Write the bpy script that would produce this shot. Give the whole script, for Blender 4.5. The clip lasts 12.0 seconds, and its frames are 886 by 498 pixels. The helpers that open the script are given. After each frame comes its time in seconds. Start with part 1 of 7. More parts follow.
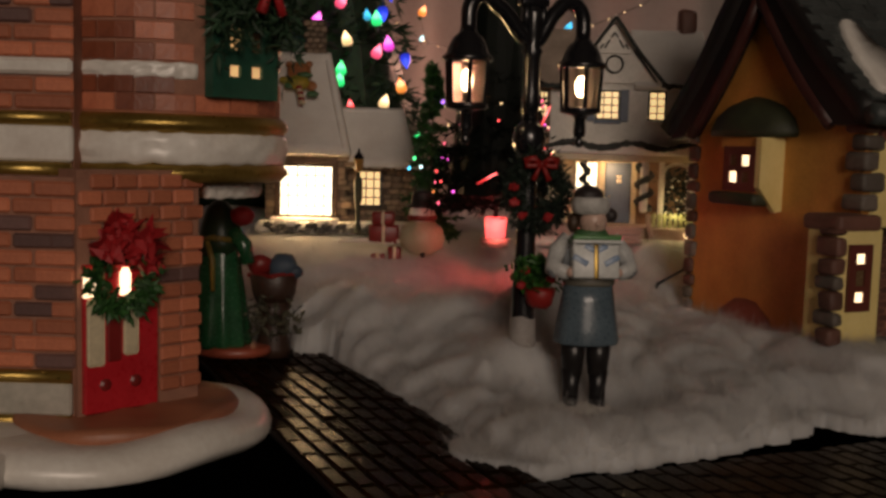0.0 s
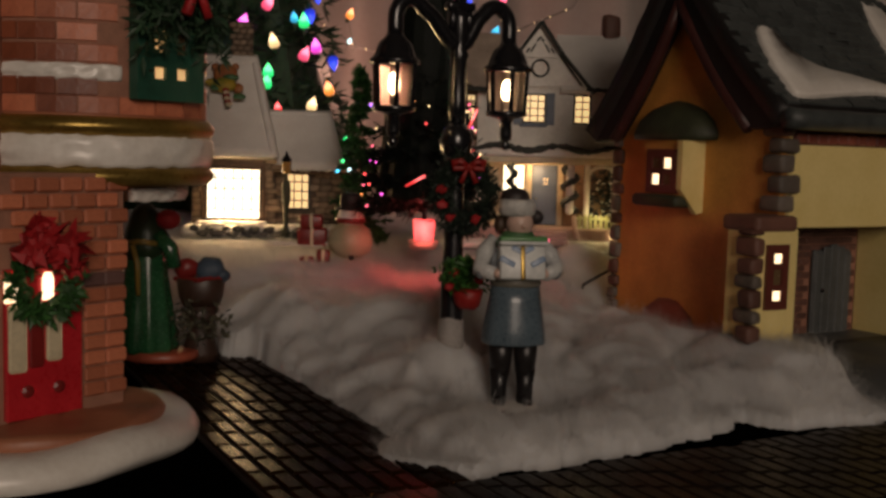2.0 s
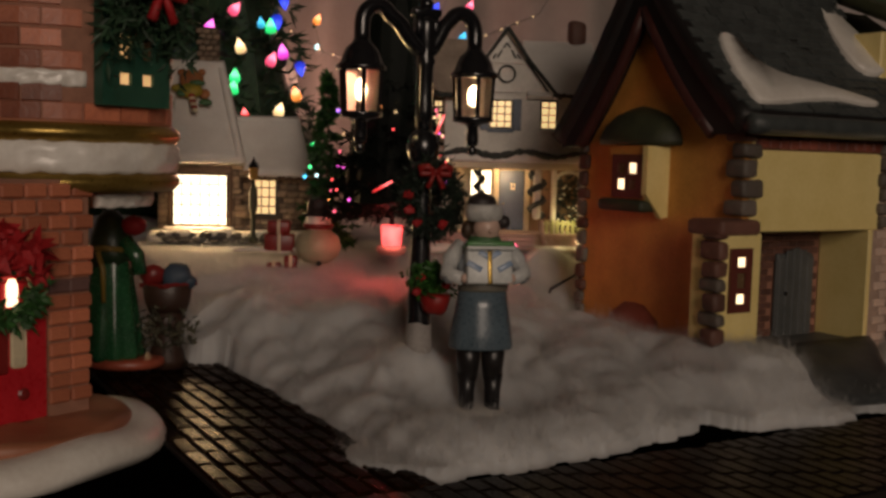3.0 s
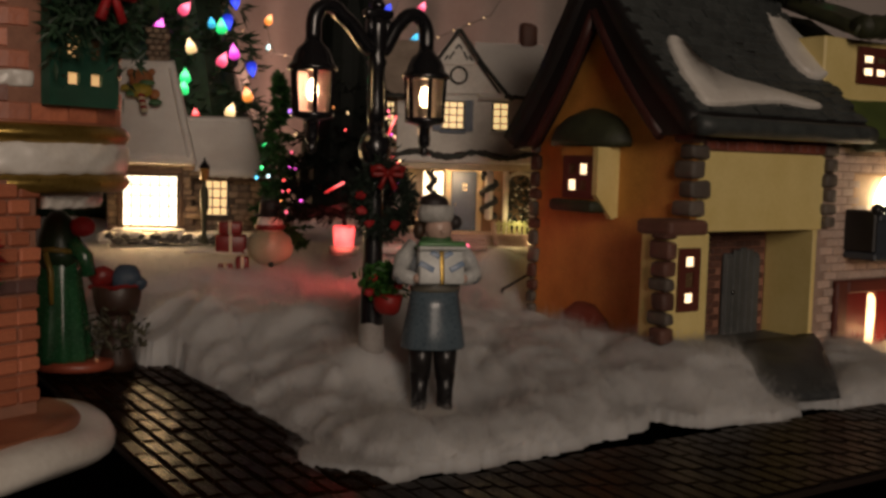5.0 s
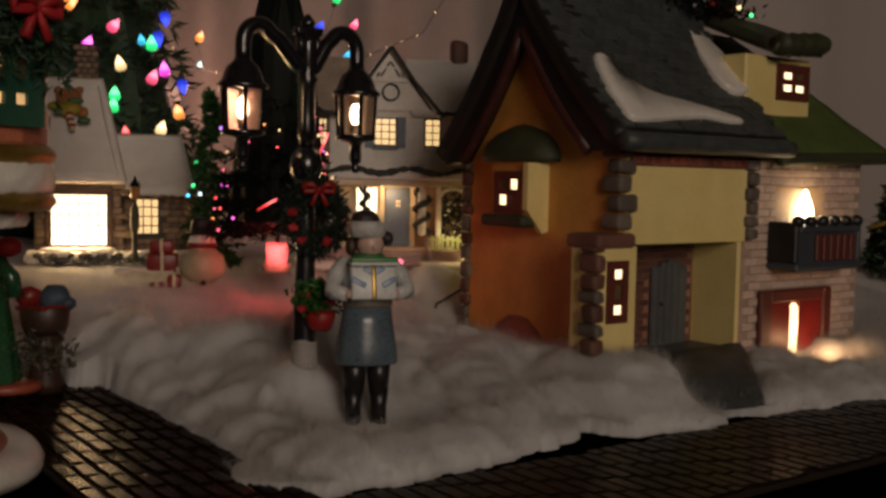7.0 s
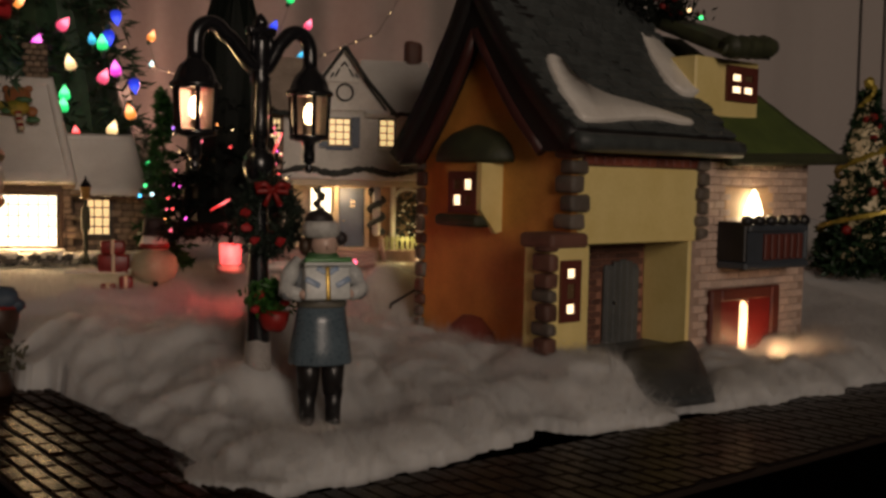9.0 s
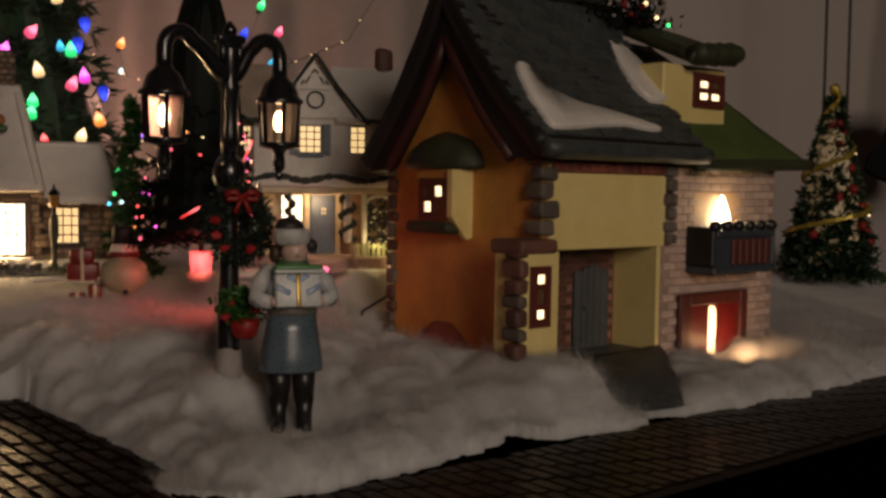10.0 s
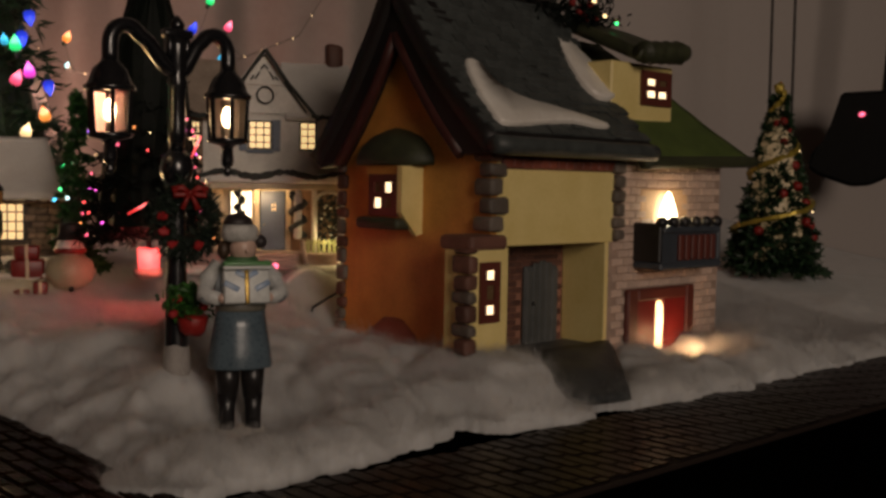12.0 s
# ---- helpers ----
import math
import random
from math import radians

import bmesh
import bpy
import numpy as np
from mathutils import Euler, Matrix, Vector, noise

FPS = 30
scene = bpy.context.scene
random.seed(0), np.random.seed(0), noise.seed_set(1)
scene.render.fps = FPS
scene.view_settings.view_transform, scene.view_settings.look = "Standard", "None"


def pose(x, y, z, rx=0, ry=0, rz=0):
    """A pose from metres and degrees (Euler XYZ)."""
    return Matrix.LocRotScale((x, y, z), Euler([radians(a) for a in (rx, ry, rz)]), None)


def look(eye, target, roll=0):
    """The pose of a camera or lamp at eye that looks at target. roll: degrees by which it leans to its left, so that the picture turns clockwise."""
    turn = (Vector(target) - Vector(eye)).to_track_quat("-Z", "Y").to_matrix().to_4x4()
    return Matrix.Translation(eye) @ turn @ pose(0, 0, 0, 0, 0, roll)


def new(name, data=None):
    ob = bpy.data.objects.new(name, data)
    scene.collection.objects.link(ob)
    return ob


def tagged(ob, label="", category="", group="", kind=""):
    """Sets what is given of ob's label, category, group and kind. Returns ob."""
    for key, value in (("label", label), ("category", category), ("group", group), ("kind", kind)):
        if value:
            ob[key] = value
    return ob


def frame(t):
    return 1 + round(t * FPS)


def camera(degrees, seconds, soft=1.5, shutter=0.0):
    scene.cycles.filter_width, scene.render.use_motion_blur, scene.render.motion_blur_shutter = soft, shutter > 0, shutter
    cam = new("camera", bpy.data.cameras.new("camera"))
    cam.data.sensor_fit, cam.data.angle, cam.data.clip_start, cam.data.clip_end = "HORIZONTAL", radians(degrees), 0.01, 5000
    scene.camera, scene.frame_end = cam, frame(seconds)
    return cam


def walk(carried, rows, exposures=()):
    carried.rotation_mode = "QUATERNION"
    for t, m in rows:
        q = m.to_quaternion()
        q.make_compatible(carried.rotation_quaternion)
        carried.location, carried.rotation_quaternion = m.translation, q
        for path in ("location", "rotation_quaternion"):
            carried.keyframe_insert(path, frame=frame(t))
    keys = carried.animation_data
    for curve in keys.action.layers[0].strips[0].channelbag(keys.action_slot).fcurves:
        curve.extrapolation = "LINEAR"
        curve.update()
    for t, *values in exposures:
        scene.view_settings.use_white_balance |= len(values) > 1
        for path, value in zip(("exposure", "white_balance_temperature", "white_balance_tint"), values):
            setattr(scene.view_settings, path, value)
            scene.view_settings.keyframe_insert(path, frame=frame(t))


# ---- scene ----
cam = camera(45.93, 12.0, soft=3.0)
ROWS = [
    (0, 0, 0, 0.1, 84.352, -1.596, 0.158),
    (0.5, 0.00055, -0.0009, 0.09999, 84.6, -1.496, -0.888),
    (1, 0.00047, -0.00146, 0.09981, 84.607, -1.526, -2.009),
    (1.5, 0.00038, -0.00199, 0.10008, 84.533, -1.605, -2.959),
    (2, 0.00042, -0.00257, 0.1, 84.613, -1.615, -3.72),
    (2.5, 0.00074, -0.00348, 0.10002, 84.879, -1.546, -4.684),
    (3, 0.00087, -0.00406, 0.09996, 84.965, -1.526, -5.451),
    (5, 0.00117, -0.00561, 0.09985, 85.093, -1.586, -8.013),
    (5.5, 0.00133, -0.00603, 0.09994, 85.209, -1.551, -8.566),
    (6, 0.00187, -0.00684, 0.1003, 85.46, -1.37, -9.391),
    (6.5, 0.00226, -0.00853, 0.09994, 85.859, -1.249, -10.548),
    (7, 0.00255, -0.00952, 0.0999, 86.06, -1.163, -11.512),
    (9, 0.00292, -0.01107, 0.09969, 86.143, -1.169, -13.947),
    (9.5, 0.00321, -0.01215, 0.09969, 86.26, -1.109, -14.684),
    (10, 0.00355, -0.01291, 0.09994, 86.518, -0.958, -15.444),
    (10.5, 0.00349, -0.01319, 0.09985, 86.468, -1.012, -15.938),
    (11, 0.00382, -0.01387, 0.09992, 86.566, -0.954, -16.807),
    (11.5, 0.00384, -0.01432, 0.09975, 86.438, -0.978, -17.507),
    (12, 0.00438, -0.01474, 0.09984, 86.37, -1.05, -18.04),
]
walk(cam, [(t, pose(x, y, z, rx, ry, rz)) for t, x, y, z, rx, ry, rz in ROWS])

# ---- world and large lights ----
world = bpy.data.worlds.new("room_dusk")
world.use_nodes = True
world.node_tree.nodes["Background"].inputs[0].default_value = (0.30, 0.26, 0.22, 1)
world.node_tree.nodes["Background"].inputs[1].default_value = 0.0008
scene.world = world
scene.view_settings.exposure = 0.0


def lamp(name, kind, place, watts, colour, size=0.01, aim=None):
    data = bpy.data.lights.new(name, kind)
    data.energy, data.color = watts, colour
    if kind == "AREA":
        data.size = size
    else:
        data.shadow_soft_size = size
    ob = new(name, data)
    ob.matrix_world = look(place, aim) if aim else Matrix.Translation(place)
    return ob


# the dim lamp of the room, high behind the camera
lamp("room_lamp", "AREA", (0.29, -1.42, 0.56), 10.4, (1.0, 0.80, 0.645), 0.6, (0.1, 0.5, 0.0))

# ---- materials ----


def material(name, base, rough=0.6, metal=0.0, other=None, scale=60.0, mix=0.5, bump=0.15, fine=4.0,
             emit=None, power=0.0, coat=0.0, spread=0.0, sheen=0.0, gloss=0.5, soften=0.0, stretch=(1, 1, 1), tint=None):
    """A painted or natural surface: two scales of noise between two colours, a fine relief, and wear in the gloss."""
    m = bpy.data.materials.new(name)
    m.use_nodes = True
    t = m.node_tree
    b = t.nodes["Principled BSDF"]
    b.inputs["Roughness"].default_value = rough
    b.inputs["Metallic"].default_value = metal
    b.inputs["Specular IOR Level"].default_value = gloss
    b.inputs["Coat Weight"].default_value = coat
    if tint:
        b.inputs["Specular Tint"].default_value = (*tint, 1)
    if soften:
        b.inputs["Subsurface Weight"].default_value = 0.7
        b.inputs["Subsurface Radius"].default_value = (1.0, 0.9, 0.8)
        b.inputs["Subsurface Scale"].default_value = soften
    b.inputs["Coat Roughness"].default_value = 0.25
    b.inputs["Sheen Weight"].default_value = sheen
    other = other or tuple(c * 0.62 for c in base)
    tc = t.nodes.new("ShaderNodeTexCoord")
    mp = t.nodes.new("ShaderNodeMapping")
    mp.inputs["Scale"].default_value = stretch
    t.links.new(tc.outputs["Object"], mp.inputs[0])
    n1, n2 = t.nodes.new("ShaderNodeTexNoise"), t.nodes.new("ShaderNodeTexNoise")
    n1.inputs["Scale"].default_value, n1.inputs["Detail"].default_value = scale, 4
    n2.inputs["Scale"].default_value, n2.inputs["Detail"].default_value = scale * fine * 2, 5
    t.links.new(mp.outputs[0], n1.inputs["Vector"])
    t.links.new(mp.outputs[0], n2.inputs["Vector"])
    ad = t.nodes.new("ShaderNodeMath")
    ad.operation = "MULTIPLY_ADD"
    ad.inputs[1].default_value = 0.45
    t.links.new(n2.outputs["Fac"], ad.inputs[0])
    t.links.new(n1.outputs["Fac"], ad.inputs[2])
    rp = t.nodes.new("ShaderNodeValToRGB")
    lo, hi = 0.72 - 0.28 * mix - 0.05, 0.72 + 0.28 * (1 - mix) + 0.05
    rp.color_ramp.elements[0].position, rp.color_ramp.elements[1].position = max(0, lo - 0.15), min(1, hi)
    rp.color_ramp.elements[0].color, rp.color_ramp.elements[1].color = (*other, 1), (*base, 1)
    t.links.new(ad.outputs[0], rp.inputs[0])
    out = rp.outputs[0]
    if spread:
        oi = t.nodes.new("ShaderNodeObjectInfo")
        ge = t.nodes.new("ShaderNodeNewGeometry")
        su = t.nodes.new("ShaderNodeMath")
        su.operation = "ADD"
        t.links.new(oi.outputs["Random"], su.inputs[0])
        t.links.new(ge.outputs["Random Per Island"], su.inputs[1])
        fr = t.nodes.new("ShaderNodeMath")
        fr.operation = "FRACT"
        t.links.new(su.outputs[0], fr.inputs[0])
        mr = t.nodes.new("ShaderNodeMapRange")
        mr.inputs["To Min"].default_value, mr.inputs["To Max"].default_value = 1 - spread, 1 + spread
        t.links.new(fr.outputs[0], mr.inputs["Value"])
        hs = t.nodes.new("ShaderNodeHueSaturation")
        t.links.new(mr.outputs[0], hs.inputs["Value"])
        t.links.new(out, hs.inputs["Color"])
        out = hs.outputs[0]
    t.links.new(out, b.inputs["Base Color"])
    if bump:
        bp = t.nodes.new("ShaderNodeBump")
        bp.inputs["Strength"].default_value, bp.inputs["Distance"].default_value = bump, 0.0006
        t.links.new(ad.outputs[0], bp.inputs["Height"])
        t.links.new(bp.outputs[0], b.inputs["Normal"])
    ro = t.nodes.new("ShaderNodeMapRange")
    ro.inputs["To Min"].default_value, ro.inputs["To Max"].default_value = max(0.03, rough - 0.12), min(1, rough + 0.12)
    t.links.new(n2.outputs["Fac"], ro.inputs["Value"])
    t.links.new(ro.outputs[0], b.inputs["Roughness"])
    if emit:
        b.inputs["Emission Color"].default_value = (*emit, 1)
        b.inputs["Emission Strength"].default_value = power
    return m


def glow(name, colour, power, uneven=0.5, scale=120.0):
    """A lit pane or bulb: brighter in parts, as the bulb behind it stands."""
    m = bpy.data.materials.new(name)
    m.use_nodes = True
    t = m.node_tree
    b = t.nodes["Principled BSDF"]
    b.inputs["Base Color"].default_value = (*[min(1, 0.3 + 0.5 * c) for c in colour], 1)
    b.inputs["Roughness"].default_value = 0.25
    b.inputs["Emission Color"].default_value = (*colour, 1)
    tc, n = t.nodes.new("ShaderNodeTexCoord"), t.nodes.new("ShaderNodeTexNoise")
    n.inputs["Scale"].default_value = scale
    t.links.new(tc.outputs["Object"], n.inputs["Vector"])
    mr = t.nodes.new("ShaderNodeMapRange")
    mr.inputs["From Min"].default_value, mr.inputs["From Max"].default_value = 0.3, 0.7
    mr.inputs["To Min"].default_value, mr.inputs["To Max"].default_value = power * (1 - uneven), power * (1 + uneven)
    t.links.new(n.outputs["Fac"], mr.inputs["Value"])
    t.links.new(mr.outputs[0], b.inputs["Emission Strength"])
    return m


def bulb_glow(name, colour, power):
    """A coloured glass bulb: its filament stands in the upper half, where the glass glows palest."""
    m = bpy.data.materials.new(name)
    m.use_nodes = True
    t = m.node_tree
    b = t.nodes["Principled BSDF"]
    b.inputs["Base Color"].default_value = (*[0.05 + 0.6 * c for c in colour], 1)
    b.inputs["Roughness"].default_value = 0.15
    tc, sp = t.nodes.new("ShaderNodeTexCoord"), t.nodes.new("ShaderNodeSeparateXYZ")
    t.links.new(tc.outputs["Generated"], sp.inputs[0])
    rp = t.nodes.new("ShaderNodeValToRGB")
    pale = tuple(0.12 + 0.88 * c for c in colour) if power > 1.6 else tuple(0.04 + 0.96 * c for c in colour)
    for k, (pos, col, amt) in enumerate(((0.0, colour, 0.12), (0.42, colour, 0.55), (0.62, pale, 1.0), (0.85, pale, 0.9), (1.0, colour, 0.6))):
        e = rp.color_ramp.elements[k] if k < 2 else rp.color_ramp.elements.new(pos)
        e.position, e.color = pos, (*[c * amt for c in col], 1)
    t.links.new(sp.outputs["Z"], rp.inputs[0])
    t.links.new(rp.outputs[0], b.inputs["Emission Color"])
    b.inputs["Emission Strength"].default_value = power
    return m


def clear_glass(name, tint=(1, 1, 1), rough=0.05):
    m = bpy.data.materials.new(name)
    m.use_nodes = True
    b = m.node_tree.nodes["Principled BSDF"]
    b.inputs["Base Color"].default_value = (*tint, 1)
    b.inputs["Transmission Weight"].default_value = 1.0
    b.inputs["Roughness"].default_value = rough
    b.inputs["IOR"].default_value = 1.1
    return m


MAT = {
    "table": material("black_table", (0.0016, 0.0015, 0.0014), 0.9, scale=12, bump=0.05, gloss=0.0),
    # golden specular tint puts the warm window gleam into the bricks
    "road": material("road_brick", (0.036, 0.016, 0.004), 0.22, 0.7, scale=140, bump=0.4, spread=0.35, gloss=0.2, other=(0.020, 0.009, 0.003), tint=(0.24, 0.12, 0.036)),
    # the same mat, darkened for the front strip outside that gleam
    "road_shaded": material("shaded_road_brick", (0.008, 0.005, 0.0035), 0.30, 0.1, scale=140, bump=0.2, spread=0.3, gloss=0.22, tint=(0.36, 0.22, 0.14)),
    "joint": material("road_joint", (0.014, 0.007, 0.004), 0.6, scale=200, bump=0.3),
    "cotton": material("cotton_wool", (0.58, 0.575, 0.57), 0.95, scale=90, bump=0.35, fine=6, other=(0.49, 0.485, 0.48), sheen=0.15, gloss=0.05, soften=0.026),
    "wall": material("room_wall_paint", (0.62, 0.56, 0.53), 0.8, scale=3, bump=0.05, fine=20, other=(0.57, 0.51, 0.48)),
    # for the unseen walls and ceiling: darkened to cut the bounced fill
    "wall_dim": material("low_bounce_wall", (0.20, 0.16, 0.13), 0.8, scale=3, bump=0.05, fine=20),
    "orange": material("ochre_stucco", (0.64, 0.30, 0.065), 0.5, scale=70, bump=0.5, other=(0.45, 0.19, 0.038), mix=0.4),
    "yellow": material("cream_yellow_paint", (0.82, 0.67, 0.29), 0.45, scale=60, bump=0.12, other=(0.72, 0.57, 0.21)),
    "slate": material("slate_roof", (0.075, 0.085, 0.082), 0.5, scale=110, bump=0.4, other=(0.028, 0.033, 0.034), spread=0.22),
    "slate_dark": material("dark_eave", (0.011, 0.009, 0.009), 0.5, scale=110, bump=0.3),
    "rust": material("rust_trim", (0.13, 0.030, 0.020), 0.5, scale=90, bump=0.3),
    "moss": material("mossy_green_roof", (0.085, 0.12, 0.025), 0.65, scale=80, bump=0.5, other=(0.035, 0.06, 0.014)),
    "snow": material("glazed_snow", (0.84, 0.81, 0.75), 0.35, scale=60, bump=0.2, other=(0.66, 0.61, 0.55), coat=0.3),
    "stone": material("field_stone", (0.15, 0.122, 0.10), 0.6, scale=120, bump=0.6, other=(0.07, 0.055, 0.045), spread=0.3),
    "stone_red": material("reddish_stone", (0.135, 0.060, 0.042), 0.6, scale=120, bump=0.6, other=(0.08, 0.035, 0.025), spread=0.3),
    "brick_red": material("salmon_brick", (0.55, 0.185, 0.095), 0.45, scale=110, bump=0.5, other=(0.36, 0.11, 0.06), spread=0.3),
    "brick_dark": material("dark_burnt_brick", (0.16, 0.085, 0.075), 0.5, scale=110, bump=0.5, spread=0.2),
    "mortar": material("brick_mortar", (0.36, 0.17, 0.11), 0.8, scale=150, bump=0.4),
    "brick_pink": material("pale_pink_brick", (0.68, 0.52, 0.43), 0.55, scale=120, bump=0.5, spread=0.14, other=(0.34, 0.23, 0.18)),
    "mortar_pale": material("pale_mortar", (0.42, 0.30, 0.24), 0.8, scale=150, bump=0.4),
    "gold": material("gold_paint", (0.40, 0.27, 0.07), 0.32, 0.75, scale=90, bump=0.2, other=(0.22, 0.14, 0.03)),
    "red": material("red_gloss_paint", (0.55, 0.02, 0.03), 0.3, scale=70, bump=0.15, coat=0.4, other=(0.38, 0.01, 0.016)),
    "red_dark": material("dark_red_paint", (0.22, 0.018, 0.016), 0.4, scale=70, bump=0.15),
    "cream": material("cream_paint", (0.72, 0.62, 0.42), 0.4, scale=70, bump=0.1),
    "terra": material("terracotta_step", (0.40, 0.16, 0.085), 0.45, scale=70, bump=0.4, other=(0.28, 0.10, 0.05)),
    "green_paint": material("dark_green_paint", (0.025, 0.10, 0.065), 0.4, scale=80, bump=0.2),
    "leaf": material("artificial_leaf", (0.035, 0.11, 0.025), 0.5, scale=150, bump=0.2, spread=0.45, other=(0.015, 0.055, 0.012)),
    "fir": material("dark_fir_needles", (0.032, 0.075, 0.036), 0.55, scale=150, bump=0.2, spread=0.5, other=(0.008, 0.02, 0.010)),
    "black": material("black_gloss_metal", (0.012, 0.012, 0.014), 0.22, scale=90, bump=0.1, coat=0.5),
    "white_wood": material("white_clapboard", (0.74, 0.70, 0.64), 0.5, scale=60, bump=0.1, other=(0.52, 0.48, 0.43)),
    "blue_paint": material("slate_blue_paint", (0.10, 0.13, 0.19), 0.45, scale=80, bump=0.15),
    "brown": material("brown_wood", (0.11, 0.06, 0.03), 0.55, scale=100, bump=0.4),
    "grey_step": material("grey_slab_stone", (0.10, 0.105, 0.105), 0.5, scale=70, bump=0.5, other=(0.045, 0.05, 0.05)),
    "dark": material("dark_inside", (0.03, 0.022, 0.018), 0.8, scale=60, bump=0.1),
    "skin": material("painted_porcelain", (0.68, 0.47, 0.38), 0.35, scale=60, bump=0.05),
    "lit": glow("lit_window_pane", (1.0, 0.72, 0.34), 1.3),
    "lit_hot": glow("bright_window_pane", (1.0, 0.86, 0.60), 2.6, 0.25),
    "lit_warm": glow("hot_spot_pane", (1.0, 0.72, 0.42), 2.0, 0.4),
}

# ---- helpers for shapes ----
AX = Vector((math.cos(radians(24.5)), math.sin(radians(24.5)), 0))
BX = Vector((-math.sin(radians(24.5)), math.cos(radians(24.5)), 0))


def mesh_of(bm, name, smooth=False):
    bmesh.ops.recalc_face_normals(bm, faces=bm.faces)
    me = bpy.data.meshes.new(name)
    bm.to_mesh(me)
    bm.free()
    if smooth:
        me.polygons.foreach_set("use_smooth", [True] * len(me.polygons))
    return me


def part(name, bm, mat, parent=None, label="", smooth=False, m=None):
    ob = new(name, mesh_of(bm, name, smooth))
    for one in (mat if isinstance(mat, (list, tuple)) else [mat]):
        ob.data.materials.append(one if isinstance(one, bpy.types.Material) else MAT[one])
    if parent:
        ob.parent = parent
    if m is not None:
        ob.matrix_basis = m
    if label:
        ob["label"] = label
    return ob


def thing(name, m, label, category, group="", kind=""):
    ob = new(name)
    ob.empty_display_size = 0.01
    ob.matrix_basis = m
    return tagged(ob, label, category, group, kind)


def box(bm, lo, hi, bevel=0.0, seg=1, m=None):
    c = [(a + b) / 2 for a, b in zip(lo, hi)]
    s = [b - a for a, b in zip(lo, hi)]
    r = bmesh.ops.create_cube(bm, size=1, matrix=Matrix.LocRotScale(c, None, s))
    vs = r["verts"]
    if bevel:
        es = list({e for v in vs for e in v.link_edges})
        r = bmesh.ops.bevel(bm, geom=es, offset=bevel, segments=seg, affect="EDGES", profile=0.5)
        vs = r["verts"]
    if m is not None:
        bmesh.ops.transform(bm, matrix=m, verts=vs)
    return vs


def boxed(lo, hi, bevel=0.0, seg=1):
    bm = bmesh.new()
    box(bm, lo, hi, bevel, seg)
    return bm


def prism(bm, outline, depth, m=None, bevel=0.0):
    """An outline in x and z, pushed along y by depth."""
    a = [bm.verts.new((x, 0, z)) for x, z in outline]
    b = [bm.verts.new((x, depth, z)) for x, z in outline]
    n = len(a)
    bm.faces.new(a)
    bm.faces.new(b[::-1])
    for i in range(n):
        bm.faces.new((a[i], b[i], b[(i + 1) % n], a[(i + 1) % n]))
    vs = a + b
    if bevel:
        es = list({e for v in vs for e in v.link_edges})
        vs = bmesh.ops.bevel(bm, geom=es, offset=bevel, segments=1, affect="EDGES")["verts"]
    if m is not None:
        bmesh.ops.transform(bm, matrix=m, verts=vs)
    return vs


def lathe(bm, profile, sides=20, m=None, squash=1.0):
    """Rings of (radius, z), from bottom to top, closed at both ends."""
    rings = []
    for r, z in profile:
        rings.append([bm.verts.new((r * math.cos(2 * math.pi * i / sides), squash * r * math.sin(2 * math.pi * i / sides), z)) for i in range(sides)])
    for a, b in zip(rings, rings[1:]):
        for i in range(sides):
            bm.faces.new((a[i], a[(i + 1) % sides], b[(i + 1) % sides], b[i]))
    bm.faces.new(rings[0][::-1])
    bm.faces.new(rings[-1])
    vs = [v for r in rings for v in r]
    if m is not None:
        bmesh.ops.transform(bm, matrix=m, verts=vs)
    return vs


def tube(bm, path, radius, sides=8):
    """A round bar along a path; radius is one number or one for each point."""
    path = [Vector(p) for p in path]
    rad = radius if isinstance(radius, (list, tuple)) else [radius] * len(path)
    rings, up = [], None
    for i, p in enumerate(path):
        d = (path[min(i + 1, len(path) - 1)] - path[max(i - 1, 0)]).normalized()
        if up is None:
            up = Vector((0, 0, 1)) if abs(d.z) < 0.9 else Vector((1, 0, 0))
        s = d.cross(up).normalized()
        up = s.cross(d).normalized()
        rings.append([bm.verts.new(p + rad[i] * (s * math.cos(2 * math.pi * k / sides) + up * math.sin(2 * math.pi * k / sides))) for k in range(sides)])
    for a, b in zip(rings, rings[1:]):
        for k in range(sides):
            bm.faces.new((a[k], a[(k + 1) % sides], b[(k + 1) % sides], b[k]))
    bm.faces.new(rings[0][::-1])
    bm.faces.new(rings[-1])
    return [v for r in rings for v in r]


def ball(bm, c, r, squash=(1, 1, 1), sub=2):
    return bmesh.ops.create_icosphere(bm, subdivisions=sub, radius=1, matrix=Matrix.LocRotScale(c, None, [r * s for s in squash]))["verts"]


def turned(x, y, z, yaw):
    return pose(x, y, z, 0, 0, yaw)


# ---- the room and the table ----
def room():
    bm = boxed((-2.2, -2.3, -0.75), (2.6, 1.75, -0.72))
    part("floor", bm, MAT["dark"])
    tagged(bpy.data.objects["floor"], "dark floor of the dim room", "floor", kind="structure")
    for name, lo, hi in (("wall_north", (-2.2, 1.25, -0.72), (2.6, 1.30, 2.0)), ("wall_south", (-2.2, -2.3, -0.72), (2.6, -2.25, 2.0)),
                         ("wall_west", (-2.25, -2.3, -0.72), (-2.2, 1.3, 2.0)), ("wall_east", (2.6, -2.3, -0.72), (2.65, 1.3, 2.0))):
        tagged(part(name, boxed(lo, hi), "wall" if name == "wall_north" else "wall_dim"), "greyish white painted room wall" if name == "wall_north" else "unseen room wall, coloured dark to cut bounced light", "wall", kind="structure")
    tagged(part("ceiling", boxed((-2.25, -2.3, 2.0), (2.65, 1.3, 2.05)), "wall_dim"), "unseen brownish ceiling, coloured dark to cut bounced light", "ceiling", kind="structure")


room()

